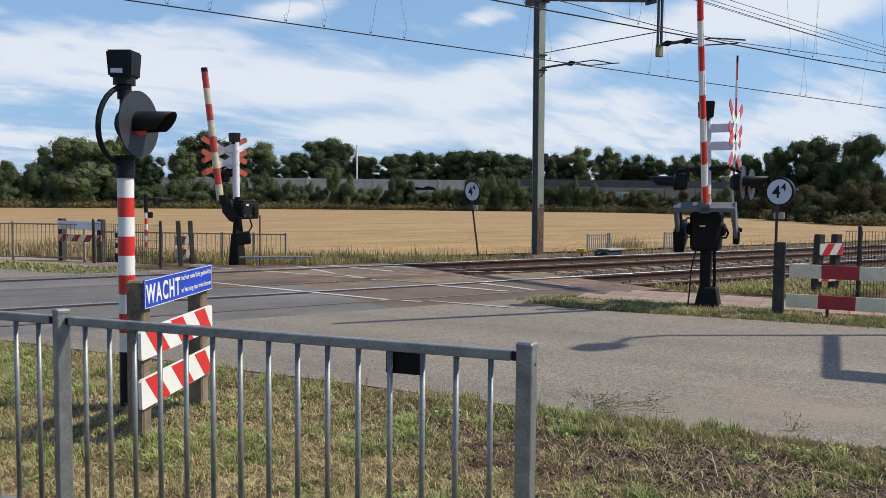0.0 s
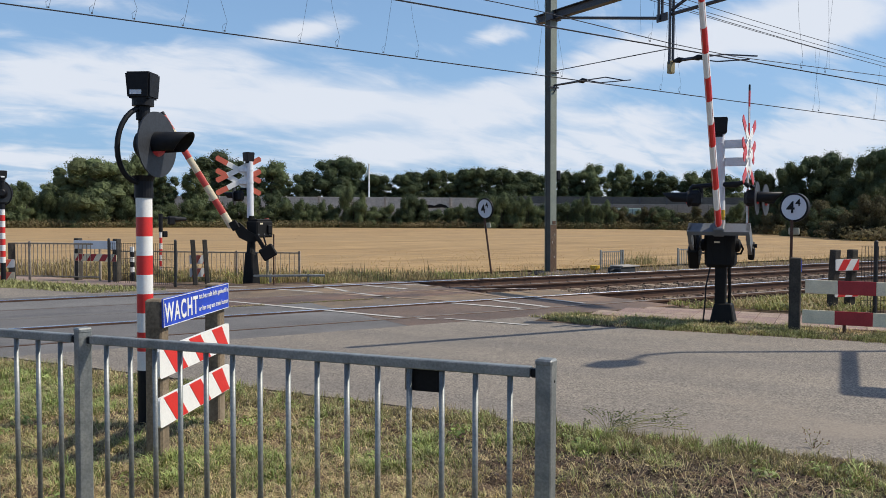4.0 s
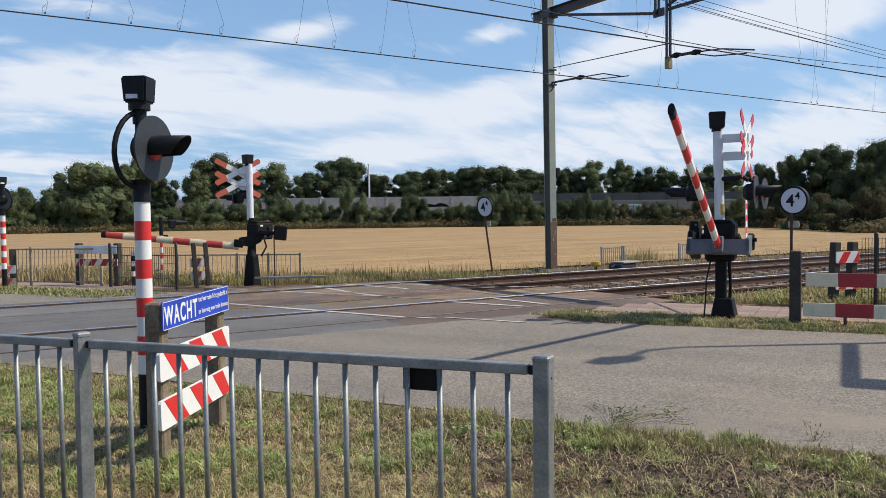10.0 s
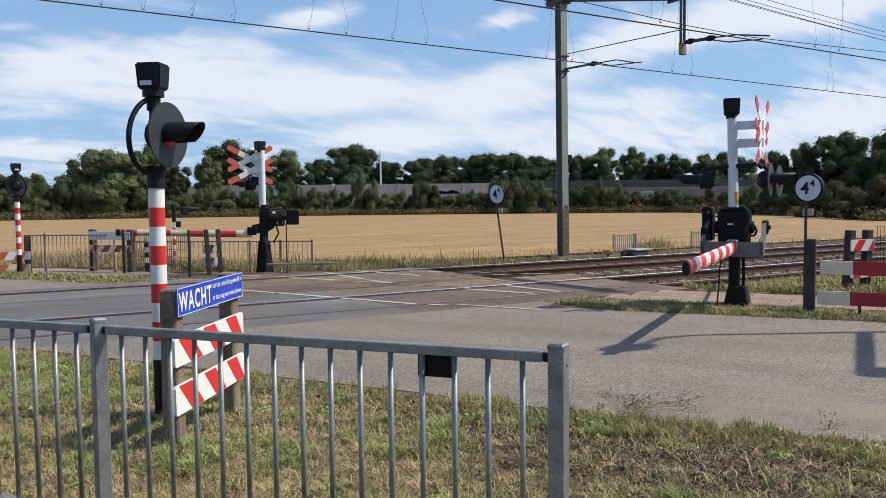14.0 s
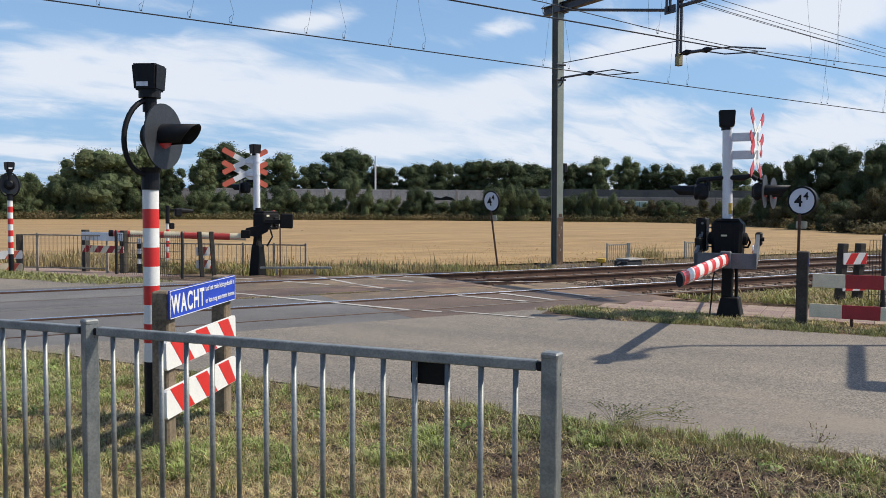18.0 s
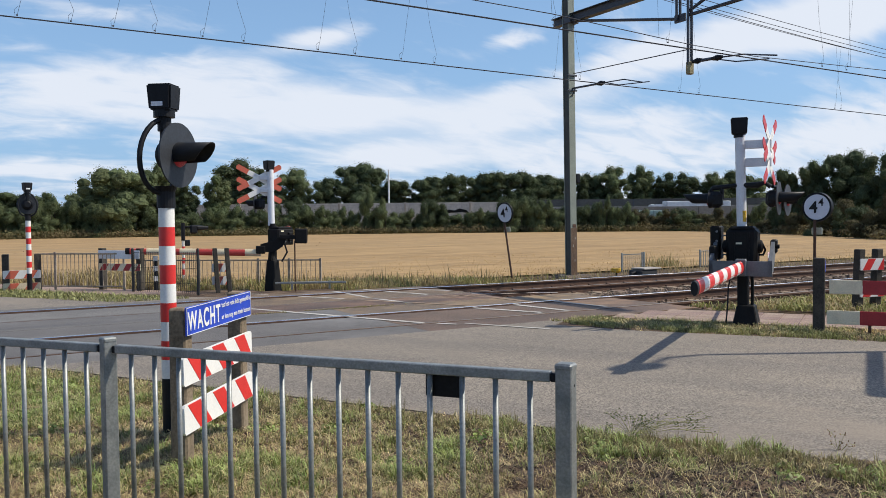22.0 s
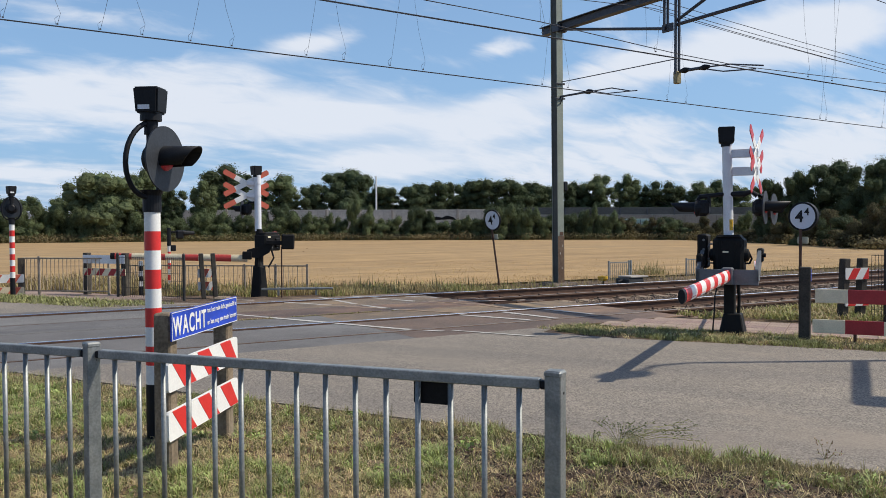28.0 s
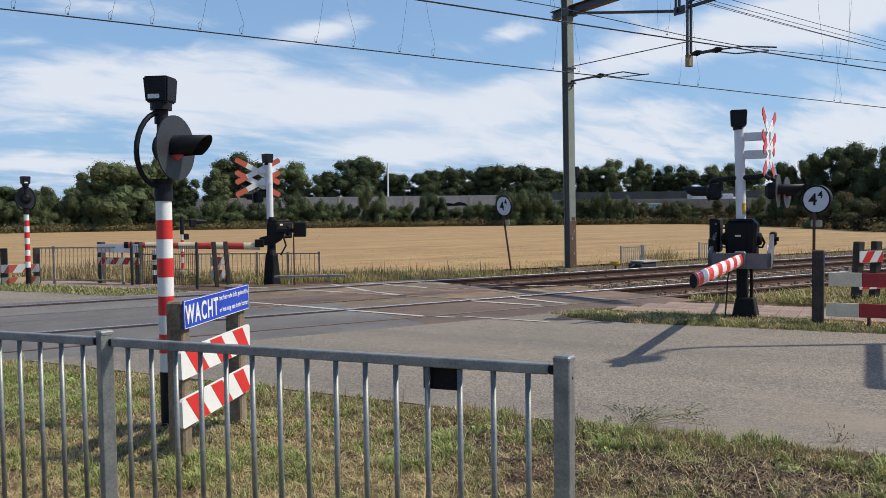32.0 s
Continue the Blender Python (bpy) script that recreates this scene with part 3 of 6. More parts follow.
def catenary(y, spots, high, sag, height, stagger):
    """Contact and messenger wires of one track, with droppers, along x."""
    t = thing("overhead_line", pose(0, 0, 0), "thin dark overhead contact wire with droppers", "overhead line", "overhead lines")
    span = 62.0
    def messenger(x):
        s = ((x - 15.5) % span) / span
        return high - sag * 4 * s * (1 - s)
    def contact(x):
        return height
    xs = np.arange(-47, 110, 3.0)
    bm = tube(bmesh.new(), [(x, y + stagger * math.cos((x - 15.5) / span * math.pi), contact(x) - 0.0105 * (x - 5)) for x in xs], 0.0085, 5)
    part("contact_wire", bm, WIRE, t)
    bm = tube(bmesh.new(), [(x, y + stagger * math.cos((x - 15.5) / span * math.pi) + 0.04, contact(x) - 0.0105 * (x - 5)) for x in xs], 0.0075, 5)
    part("contact_wire", bm, WIRE, t)
    bm = tube(bmesh.new(), [(x, y, messenger(x)) for x in xs], 0.0095, 5)
    part("messenger_wire", bm, WIRE, t)
    far = [spots[-1] + 3.0 + 4.6 * k for k in range(16)]
    for k, x in enumerate([-8.6, -6.4, -3.2, *spots, *far]):
        x2 = x + (0.30 if k % 2 else -0.26)
        c = contact(x) - 0.0105 * (x - 5)
        top = max(messenger(x2), c + 0.9)
        bend = [(x2, y, top), (x + (x2 - x) * 0.45 + 0.02, y + 0.02, c + (top - c) * 0.45), (x + 0.05, y, c + 0.20), (x + 0.025, y, c + 0.10), (x, y, c)]
        bm = tube(bmesh.new(), bend, 0.003, 4)
        tube(bm, [(x - 0.03, y, c), (x - 0.04, y, c + 0.10), (x + 0.02, y, c + 0.16)], 0.003, 4)
        box(bm, (x, y, c + 0.012), (0.03, 0.016, 0.025))
        part("dropper", bm, WIRE, t)


build_mast()
build_boom()
catenary(15.64, (0.9, 1.73, 2.42, 3.13, 3.99, 4.77, 6.29, 7.11, 8.18, 9.0, 12.29, 13.08, 16.48, 17.2, 23.1, 23.4), 7.3, 1.25, 5.03, 0.15)
catenary(11.64, (4.2, 9.12, 11.92, 16.71, 17.6), 7.3, 1.25, 5.035, 0.15)
t = thing("overhead_line", pose(0, 0, 0), "second thin dark contact wire crossing over the near track", "overhead line", "overhead lines")
part("contact_wire", tube(bmesh.new(), [(-6, 11.64, 5.62), (5, 11.64, 5.28), (9.08, 11.64, 5.19), (12.56, 11.64, 4.99), (14.43, 11.64, 4.935), (17.75, 11.64, 5.0), (24, 11.64, 5.12), (40, 11.64, 5.5)], 0.0085, 5), WIRE, t)
for x, z in ((9.08, 5.19), (11.68, 5.045), (17.75, 5.0)):
    part("dropper", tube(bmesh.new(), [(x - 0.1, 11.64, 7.0), (x, 11.64, z)], 0.003, 4), WIRE, t)
for y, z in ((15.2, 7.35), (15.9, 7.5), (16.5, 7.62)):
    t = thing("feeder_wire", pose(0, 0, 0), "thin dark feeder wire", "wire", "feeder wires")
    bm = tube(bmesh.new(), [(x, y, z - 1.2 * (4 * (((x - 15.5) % 62) / 62) * (1 - ((x - 15.5) % 62) / 62))) for x in np.arange(15.5, 110, 3.0)], 0.0085, 5)
    part("wire_strand", bm, WIRE, t)


# ---- things by the crossing ----
def banded_pole(t, r, z0, z1, bands):
    """A pole of red and white bands from z0 up to z1, each a part."""
    h = (z1 - z0) / bands
    for k in range(bands):
        a, b = z0 + k * h, z0 + (k + 1) * h
        red = (bands - 1 - k) % 2 == 1
        part("red_band" if red else "white_band", tb([(0, 0, a), (0, 0, b)], r, 20), RED if red else WHITE, t, smooth=True)


def lens_head(parent, c, face, disc, hood):
    """A round signal head at c whose lens looks along face (degrees)."""
    m = Matrix.Translation(c) @ pose(0, 0, 0, 0, 0, face)
    def turned(bm):
        bmesh.ops.transform(bm, matrix=m, verts=bm.verts)
        return bm
    ang = [2 * math.pi * k / 36 for k in range(36)]
    # backboard with an opening for the lens, thin
    bm = bmesh.new()
    prism(bm, [(disc * math.cos(a), disc * math.sin(a)) for a in ang], "x", -0.006, 0.006)
    part("backboard", turned(bm), GREY_DISC, parent, "dark grey round backboard")
    part("lamp_housing", turned(tb([(-0.16, 0, 0), (-0.13, 0, 0), (-0.02, 0, 0), (-0.007, 0, 0)], [0.06, 0.10, 0.125, 0.13], 24)), BLACK, parent)
    part("lens", turned(tb([(0.007, 0, 0), (0.02, 0, 0), (0.028, 0, 0)], [0.088, 0.082, 0.05], 24)), RED_LENS, parent, "red signal lens", smooth=True)
    # hood: an open half tube, longer on top
    bm = bmesh.new()
    rows = []
    for k in range(19):
        a = radians(-36 + 252 * k / 18)
        long = hood * (0.45 + 0.55 * (0.5 + 0.5 * math.sin(a)) ** 0.8)
        ring = []
        for rr, ss in ((0.094, 0.0), (0.086, long), (0.080, long), (0.087, 0.0)):
            ring.append(bm.verts.new((0.007 + ss, rr * math.cos(a), rr * math.sin(a))))
        rows.append(ring)
    for r0, r1 in zip(rows, rows[1:]):
        for j in range(3):
            bm.faces.new((r0[j], r0[j + 1], r1[j + 1], r1[j]))
    bm.faces.new(rows[0])
    bm.faces.new(rows[-1])
    bmesh.ops.recalc_face_normals(bm, faces=bm.faces)
    part("hood", turned(bm), BLACK, parent, "long black lamp hood", smooth=True)


def bell(parent, z, s, face, m=None):
    """The square bell box that widens upwards, on its neck."""
    m = m or Matrix()
    bm = bmesh.new()
    r = bmesh.ops.create_cube(bm, size=1.0)
    for v in r["verts"]:
        k = 1.0 if v.co.z > 0 else 0.88
        v.co = Vector((v.co.x * s * k, v.co.y * s * k, z + (v.co.z + 0.5) * s * 1.0))
    bmesh.ops.bevel(bm, geom=bm.edges[:], offset=0.012, segments=2, affect="EDGES")
    bmesh.ops.transform(bm, matrix=m @ pose(0, 0, 0, 0, 0, face), verts=bm.verts)
    b = part("bell_housing", bm, BLACK, parent, "black box-shaped crossing bell")
    bm = tb([(0, 0, z - 0.15), (0, 0, z - 0.05), (0, 0, z - 0.05), (0, 0, z)], [0.05, 0.05, 0.078, 0.078], 16)
    bmesh.ops.transform(bm, matrix=m, verts=bm.verts)
    part("bell_neck", bm, BLACK, parent)
    bm = bx((-s * 0.08, -s * 0.462, z + s * 0.22), (s * 0.46, 0.004, s * 0.17))
    bmesh.ops.transform(bm, matrix=m @ pose(0, 0, 0, 0, 0, face), verts=bm.verts)
    part("label_plate", bm, LIGHT_POLE, parent, "small pale grey plate")


def warning_signal(m, label, face, bell_face):
    t = thing("warning_signal", m, label, "warning signal", "single warning signals")
    part("foot", tb([(0, 0, -0.1), (0, 0, 0.42)], 0.058, 20), BLACK, t, "black painted foot")
    banded_pole(t, 0.058, 0.42, 1.68, 9)
    part("collar", tb([(0, 0, 1.68), (0, 0, 1.80), (0, 0, 1.84)], [0.066, 0.066, 0.085], 20), BLACK, t)
    # two arms that curve round the lamp like a ring
    back = Vector((math.cos(radians(face + 180)), math.sin(radians(face + 180)), 0))
    for side in (90, -90):
        d = Vector((math.cos(radians(face + side)), math.sin(radians(face + side)), 0))
        pts = []
        for k in range(15):
            a = -math.pi / 2 + math.pi * k / 14
            pts.append(d * (0.02 + 0.185 * math.cos(a)) + back * 0.07 * math.cos(a) + Vector((0, 0, 2.06 + 0.27 * math.sin(a) - 0.03 * math.cos(a))))
        part("arm", tube(bmesh.new(), pts, 0.019, 12), BLACK, t, "black curved arm", smooth=True)
    for dx in (-0.035, 0.035):
        part("bolt", tb([(dx, 0, 2.28), (dx, 0, 2.40)], 0.014, 8), BLACK, t)
    part("bracket", tb([(0, 0, 2.10), (0, 0, 2.33), (0, 0, 2.35)], [0.035, 0.035, 0.06], 12), BLACK, t)
    f = Vector((math.cos(radians(face)), math.sin(radians(face)), 0))
    lens_head(t, f * 0.115 + Vector((0, 0, 2.065)), face, 0.237, 0.28)
    bell(t, 2.395, 0.188, bell_face)
    return t


# a simple lamp post beside the board
warning_signal(pose(1.24, 6.27, 0.0), "red and white banded signal post with black lamp and bell", -47, -37)
warning_signal(pose(1.42, 21.93, -0.02), "distant red and white banded warning signal seen from behind", 86, 20)


def chevron_board(parent, L, h, label, stripes, m, red, white, lean):
    """A board along x with slanted stripes; front looks along -y."""
    def put(bm):
        bmesh.ops.transform(bm, matrix=m, verts=bm.verts)
        return bm
    outline = [(-L / 2 + 0.015, -h / 2), (L / 2 - 0.015, -h / 2), (L / 2, -h / 2 + 0.015), (L / 2, h / 2 - 0.015), (L / 2 - 0.015, h / 2), (-L / 2 + 0.015, h / 2), (-L / 2, h / 2 - 0.015), (-L / 2, -h / 2 + 0.015)]
    b = part("board", put(pr(outline, "y", 0.0, 0.022)), white, parent, label)
    for x0, w in stripes:
        o = [(x0, -h / 2 + 0.003), (x0 + w, -h / 2 + 0.003), (x0 + w + lean, h / 2 - 0.003), (x0 + lean, h / 2 - 0.003)]
        o = [(min(max(u, -L / 2 + 0.004), L / 2 - 0.004), v) for u, v in o]
        part("stripe", put(pr(o, "y", -0.002, 0.0005)), red, b)
    return b


def writing(parent, text, size, m, material, name="lettering", bold=0.0, space=1.0):
    cu = bpy.data.curves.new(name, "FONT")
    cu.body = text
    cu.size = size
    cu.align_x, cu.align_y = "LEFT", "BOTTOM"
    cu.extrude = 0.001
    cu.offset = bold
    cu.space_character = space
    tmp = bpy.data.objects.new(name, cu)
    scene.collection.objects.link(tmp)
    me = bpy.data.meshes.new_from_object(tmp.evaluated_get(bpy.context.evaluated_depsgraph_get()))
    bpy.data.objects.remove(tmp)
    me.materials.clear()
    me.materials.append(material)
    me.transform(m)
    ob = new(name, me)
    ob.parent = parent
    return ob


def fit_text(ob, x0, x1, z0, z1, y):
    me = ob.data
    co = np.array([v.co for v in me.vertices])
    lo, hi = co.min(0), co.max(0)
    for v in me.vertices:
        v.co = Vector((x0 + (v.co.x - lo[0]) / (hi[0] - lo[0]) * (x1 - x0), y + v.co.y - hi[1] + 0.002, z0 + (v.co.z - lo[2]) / (hi[2] - lo[2]) * (z1 - z0)))


def wait_board():
    p1, p2 = Vector((1.10, 5.24, 0)), Vector((1.70, 5.93, 0))
    d = (p2 - p1).normalized()
    turn = math.degrees(math.atan2(d.y, d.x))
    gap = (p2 - p1).length
    t = thing("warning_board", pose(p1.x, p1.y, -0.03, 0, 0, turn), "blue waiting sign and red-white boards on two dark posts", "warning board")
    for x, top in ((0.075, 1.06), (gap + 0.01, 1.09)):
        bm = bx((x, 0.055, top / 2 - 0.05), (0.108, 0.112, top + 0.1), 0.012)
        for v in bm.verts:
            if v.co.z > top - 0.05:
                v.co.x += 0.25 * (x - v.co.x) * 0.3
        part("post", bm, WOOD_POST, t, "weathered wooden post with a pale worn top")
    # blue plate and boards, each hung a little askew
    L, h = 0.985, 0.182
    x0, zc = 0.0, 0.978
    skew = Matrix.Translation((x0, 0, zc)) @ Matrix.Rotation(radians(-1.2), 4, "Y") @ Matrix.Translation((-x0, 0, -zc))
    def hung(bm):
        bmesh.ops.transform(bm, matrix=skew, verts=bm.verts)
        return bm
    board = part("sign_plate", hung(bx((x0 + L / 2, -0.022, zc), (L, 0.012, h), 0.003)), BLUE, t, "blue enamel sign")
    bm = bmesh.new()
    for sx, sz, cx, cz in ((L - 0.008, 0.004, 0, h / 2 - 0.005), (L - 0.008, 0.004, 0, -h / 2 + 0.005), (0.004, h - 0.008, L / 2 - 0.005, 0), (0.004, h - 0.008, -L / 2 + 0.005, 0)):
        box(bm, (x0 + L / 2 + cx, -0.0295, zc + cz), (sx, 0.002, sz))
    part("border", hung(bm), WHITE, board)
    up = Matrix.Rotation(radians(90), 4, "X")
    for words, size, bold, space, x1, x2, z1, z2 in (("WACHT", 0.15, 0.0035, 1.2, 0.015, 0.475, -0.064, 0.060), ("tot het rode licht gedoofd is", 0.05, 0.0006, 1.08, 0.495, L - 0.02, 0.020, 0.064), ("er kan nog een trein komen", 0.05, 0.0006, 1.08, 0.495, L - 0.02, -0.062, -0.018)):
        a = writing(board, words, size, up, WHITE, bold=bold, space=space)
        fit_text(a, x0 + x1, x0 + x2, zc + z1, zc + z2, -0.0305)
        a.data.transform(skew)
    for zc2, tilt in ((0.668, -1.6), (0.362, -1.9)):
        m = Matrix.Translation((-0.045, -0.026, zc2)) @ Matrix.Rotation(radians(tilt), 4, "Y") @ Matrix.Translation((0.52, 0, 0))
        chevron_board(t, 1.04, 0.187, "red and white striped board", [(-0.315 + 0.348 * k, 0.168) for k in range(3)], m, RED, WHITE, -0.16)


wait_board()


def near_fence():
    """A galvanised railing along the footpath."""
    r0, l0 = Vector((1.846, 2.393, 0)), Vector((0.503, 4.17, 0))
    d = (l0 - r0).normalized()
    span = (l0 - r0).length
    turn = math.degrees(math.atan2(d.y, d.x))
    for k in range(3):
        t = thing("railing", pose(r0.x + d.x * span * k, r0.y + d.y * span * k, -0.05, 0, 0, turn), "galvanised grey steel railing with square posts beside the grass", "railing", "railing panels along the footpath")
        twist = Matrix.Rotation(radians(-27 if k else -6), 3, "Z")
        part("post", bx((0, 0, 0.53), (0.064, 0.062, 1.06 + 0.02), 0.004, twist), ZINC, t)
        part("post_cap", bx((0, 0, 1.066), (0.069, 0.067, 0.026), 0.007, twist), ZINC, t)
        part("bolt_hole", tb([(-0.0325, 0.0, 0.995), (-0.034, 0.0, 0.995)], 0.006, 8), BLACK, t)
        part("top_rail", bx((span / 2, 0, 1.025), (span - 0.112, 0.042, 0.040), 0.004), ZINC, t)
        part("bottom_rail", bx((span / 2, 0, 0.12), (span - 0.066, 0.040, 0.03), 0.003), ZINC, t)
        nb = 15
        me = bpy.data.meshes.new("bar")
        b = tb([(0, 0, 0.13), (0, 0, 1.01)], 0.0115, 12)
        b.to_mesh(me)
        b.free()
        me.materials.append(ZINC)
        me.polygons.foreach_set("use_smooth", [len(p.vertices) == 4 for p in me.polygons])
        for j in range(nb):
            o = part_of("bar", me, ZINC, t)
            o.location = ((j + 1.0) * (span / (nb + 1)), 0, 0)
        for x in (0.044, span - 0.044):
            part("bolt_joint", bx((x, 0, 1.022), (0.026, 0.030, 0.034), 0.005), BLACK, t, "black plastic rail joint")
        if k == 0:
            part("tag_plate", bx((0.50, -0.02, 0.955), (0.165, 0.004, 0.088), 0.001), BLACK_METAL, t, "small black plate fixed to the railing")


near_fence()


def cross_sign(parent, c, w, angle, red, facing, white=None):
    """A Saint Andrew's cross of two planks with red ends, in the plane across facing."""
    white = white or WHITE
    h = 0.125
    m0 = Matrix.Translation(c) @ pose(0, 0, 0, 0, 0, facing)
    for s in (1, -1):
        m = m0 @ Matrix.Rotation(radians(s * angle), 4, "X")
        def put(bm):
            bmesh.ops.transform(bm, matrix=m, verts=bm.verts)
            return bm
        x = 0.008 * s
        pl = part("cross_plank", put(bx((x, 0, 0), (0.010, w * 0.52, h), 0.002)), white, parent, "white plank with red ends")
        for e in (1, -1):
            y0, y1 = w * 0.26 * e, w * 0.5 * e
            o = [(y0, -h / 2), (y1, -h / 2), (y1 + 0.03 * e, 0), (y1, h / 2), (y0, h / 2)]
            part("red_end", put(pr(o, "x", x - 0.005, x + 0.005)), red, pl)


def barrier_boom(length, wide, tall, segs, m, label, red, white, tip_label="", name="barrier_boom"):
    """A boom along -x from its pivot, in bands, tapering a little."""
    t = thing(name, m, label, "barrier boom", "barrier booms")
    w = length / segs
    def ring(bm, x, k):
        return [bm.verts.new((x, k * wide / 2 * math.cos(a), k * tall / 2 * math.sin(a))) for a in [2 * math.pi * i / 16 for i in range(16)]]
    for k in range(segs):
        bm = bmesh.new()
        a0, a1 = -k * w, -(k + 1) * w + 0.001
        f0, f1 = 1 - 0.12 * k / segs, 1 - 0.12 * (k + 1) / segs
        r0, r1 = ring(bm, a0, f0), ring(bm, a1, f1)
        for i in range(16):
            bm.faces.new((r0[i], r0[(i + 1) % 16], r1[(i + 1) % 16], r1[i]))
        bm.faces.new(r0[::-1])
        bm.faces.new(r1)
        bmesh.ops.recalc_face_normals(bm, faces=bm.faces)
        is_red = (segs - 1 - k) % 2 == 0
        part("red_band" if is_red else "white_band", bm, red if is_red else white, t, smooth=True)
    for k, a in enumerate((-150, -60, 30, 120)):
        y, z = wide / 2 * math.cos(radians(a)), tall / 2 * math.sin(radians(a))
        strip = tb([(-0.02, y, z), (-length + 0.01, y * 0.88, z * 0.88)], 0.0026, 6)
        part("tape_seam", strip, white if k % 2 else red, t, "thin seam of reflecting tape")
    part("end_cap", tb([(-length, 0, 0), (-length - 0.09, 0, 0), (-length - 0.10, 0, 0)], [tall * 0.445, tall * 0.44, tall * 0.41], 16, squash=wide / tall), BLACK, t, tip_label)
    return t


def near_machine():
    m = pose(9.80, 8.12, 0.0, 0, 0, TURN)
    t = thing("barrier_machine", m, "black barrier machine with grey mast, crosses and two warning lamps", "barrier machine", "barrier machines")
    bm = bmesh.new()
    r = bmesh.ops.create_cube(bm, size=1.0)
    for v in r["verts"]:
        k = 1.0 if v.co.z < 0 else 0.68
        v.co = Vector((v.co.x * 0.38 * k, v.co.y * 0.36 * k - 0.055, (v.co.z + 0.5) * 0.31 - 0.02))
    bmesh.ops.bevel(bm, geom=bm.edges[:], offset=0.015, segments=1, affect="EDGES")
    part("base", bm, BLACK_METAL, t, "black sloped base")
    part("column", bx((0, -0.01, 0.55), (0.17, 0.15, 0.62), 0.012), BLACK_METAL, t)
    part("conduit", tb([(0, -0.13, 0.24), (0, -0.14, 0.5), (0, -0.12, 0.85)], 0.024, 10), BLACK_METAL, t)
    # gear housing with a ribbed, rounded cover
    bm = bx((0.04, 0.0, 1.11), (0.42, 0.44, 0.58), 0.045)
    for v in bm.verts:
        if v.co.z < 1.0:
            v.co.y *= 0.94
    part("gear_housing", bm, BLACK_METAL, t, "black gear housing")
    part("housing_lid", bx((0.02, 0.0, 1.405), (0.34, 0.35, 0.06), 0.028), BLACK_METAL, t)
    for y in (-0.10, 0.10):
        part("housing_rib", bx((-0.172, y, 1.12), (0.012, 0.03, 0.46), 0.004), BLACK_METAL, t)
    for y in (-0.19, 0.19):
        for z in (0.92, 1.28):
            part("housing_bolt", tb([(-0.16, y, z), (-0.182, y, z)], 0.012, 8), BLACK_METAL, t)
    for y in (-0.235, 0.235):
        part("shaft_boss", tb([(0.0, y * 0.9, 1.14), (0.0, y * 1.12, 1.14), (0.0, y * 1.2, 1.14)], [0.10, 0.09, 0.05], 16), BLACK_METAL, t)
    for z in (1.02, 1.10, 1.30):
        part("side_pipe", tb([(-0.05, 0.21, z), (-0.05, 0.27, z), (-0.05, 0.29, z - 0.05)], 0.013, 8), MID_GREY, t)
    part("label_plate", bx((-0.186, 0.03, 1.19), (0.006, 0.08, 0.026)), BOARD_WHITE, t, "small white plate")
    part("handle", tb([(0, -0.22, 1.02), (0, -0.28, 1.02), (0, -0.31, 1.09), (0, -0.28, 1.16), (0, -0.22, 1.16)], 0.016, 8), BLACK_METAL, t)
    part("cable", tb([(-0.12, 0.12, 0.85), (-0.2, 0.17, 0.55), (-0.22, 0.18, 0.25), (-0.24, 0.20, 0.0)], 0.012, 6), BLACK, t)
    # mast
    part("mast", tb([(0.02, 0.015, 1.43), (0.02, 0.045, 2.76)], 0.070, 22), LIGHT_POLE, t, "light grey tubular mast", smooth=True)
    part("yellow_sticker", tb([(-0.006, -0.012, 1.50), (-0.006, -0.010, 1.66)], 0.041, 18), YELLOW, t)
    for z in (2.36, 2.62):
        part("sign_arm", bx((0.02, -0.19, z), (0.05, 0.40, 0.125), 0.006), LIGHT_POLE, t, "grey sign bracket")
        part("clamp", tb([(0.02, 0.036, z - 0.015), (0.02, 0.036, z + 0.015)], 0.076, 18), LIGHT_POLE, t)
    bell(t, 2.775, 0.235, 10, Matrix.Translation((0.02, 0.055, 0)))
    for z in (2.67, 2.36):
        cross_sign(t, (0.06, -0.36, z), 1.0, 34, RED_CLEAN, -90 - 5)
    # cross bar with a lamp at each end
    part("lamp_bar", tb([(0.0, 0.42, 2.00), (0.0, 0.1, 2.03), (0.0, -0.2, 2.03), (0.0, -0.30, 2.06), (0, -0.38, 2.0)], [0.035, 0.03, 0.045, 0.03, 0.035], 10), BLACK, t)
    part("lamp_bracket", tb([(0, 0.40, 2.02), (0, 0.44, 1.97), (0, 0.44, 1.84)], 0.03, 8), BLACK, t)
    part("lamp_bracket", tb([(0, 0.32, 2.02), (0, 0.29, 1.97), (0, 0.29, 1.84)], 0.03, 8), BLACK, t)
    head = part("lamp_head", bx((0, 0.37, 1.83), (0.2, 0.18, 0.24), 0.05), BLACK, t, "black warning lamp head")
    lens_head(head, (0, 0.48, 1.83), 92, 0.11, 0.36)
    head = part("lamp_head", bx((0.05, -0.39, 1.83), (0.18, 0.16, 0.24), 0.05), BLACK, t, "black warning lamp head with grey backboard")
    lens_head(head, (0.05, -0.485, 1.83), -90 - 4, 0.24, 0.34)
    head = part("lamp_head", bx((0.42, -0.49, 1.81), (0.16, 0.14, 0.22), 0.05), BLACK, t, "second black warning lamp head behind the first")
    lens_head(head, (0.42, -0.57, 1.81), -90 - 8, 0.23, 0.16)
    part("lamp_arm", tb([(0.05, -0.40, 2.0), (0.25, -0.45, 2.0), (0.42, -0.49, 1.92)], 0.025, 8), BLACK, t)
    return t


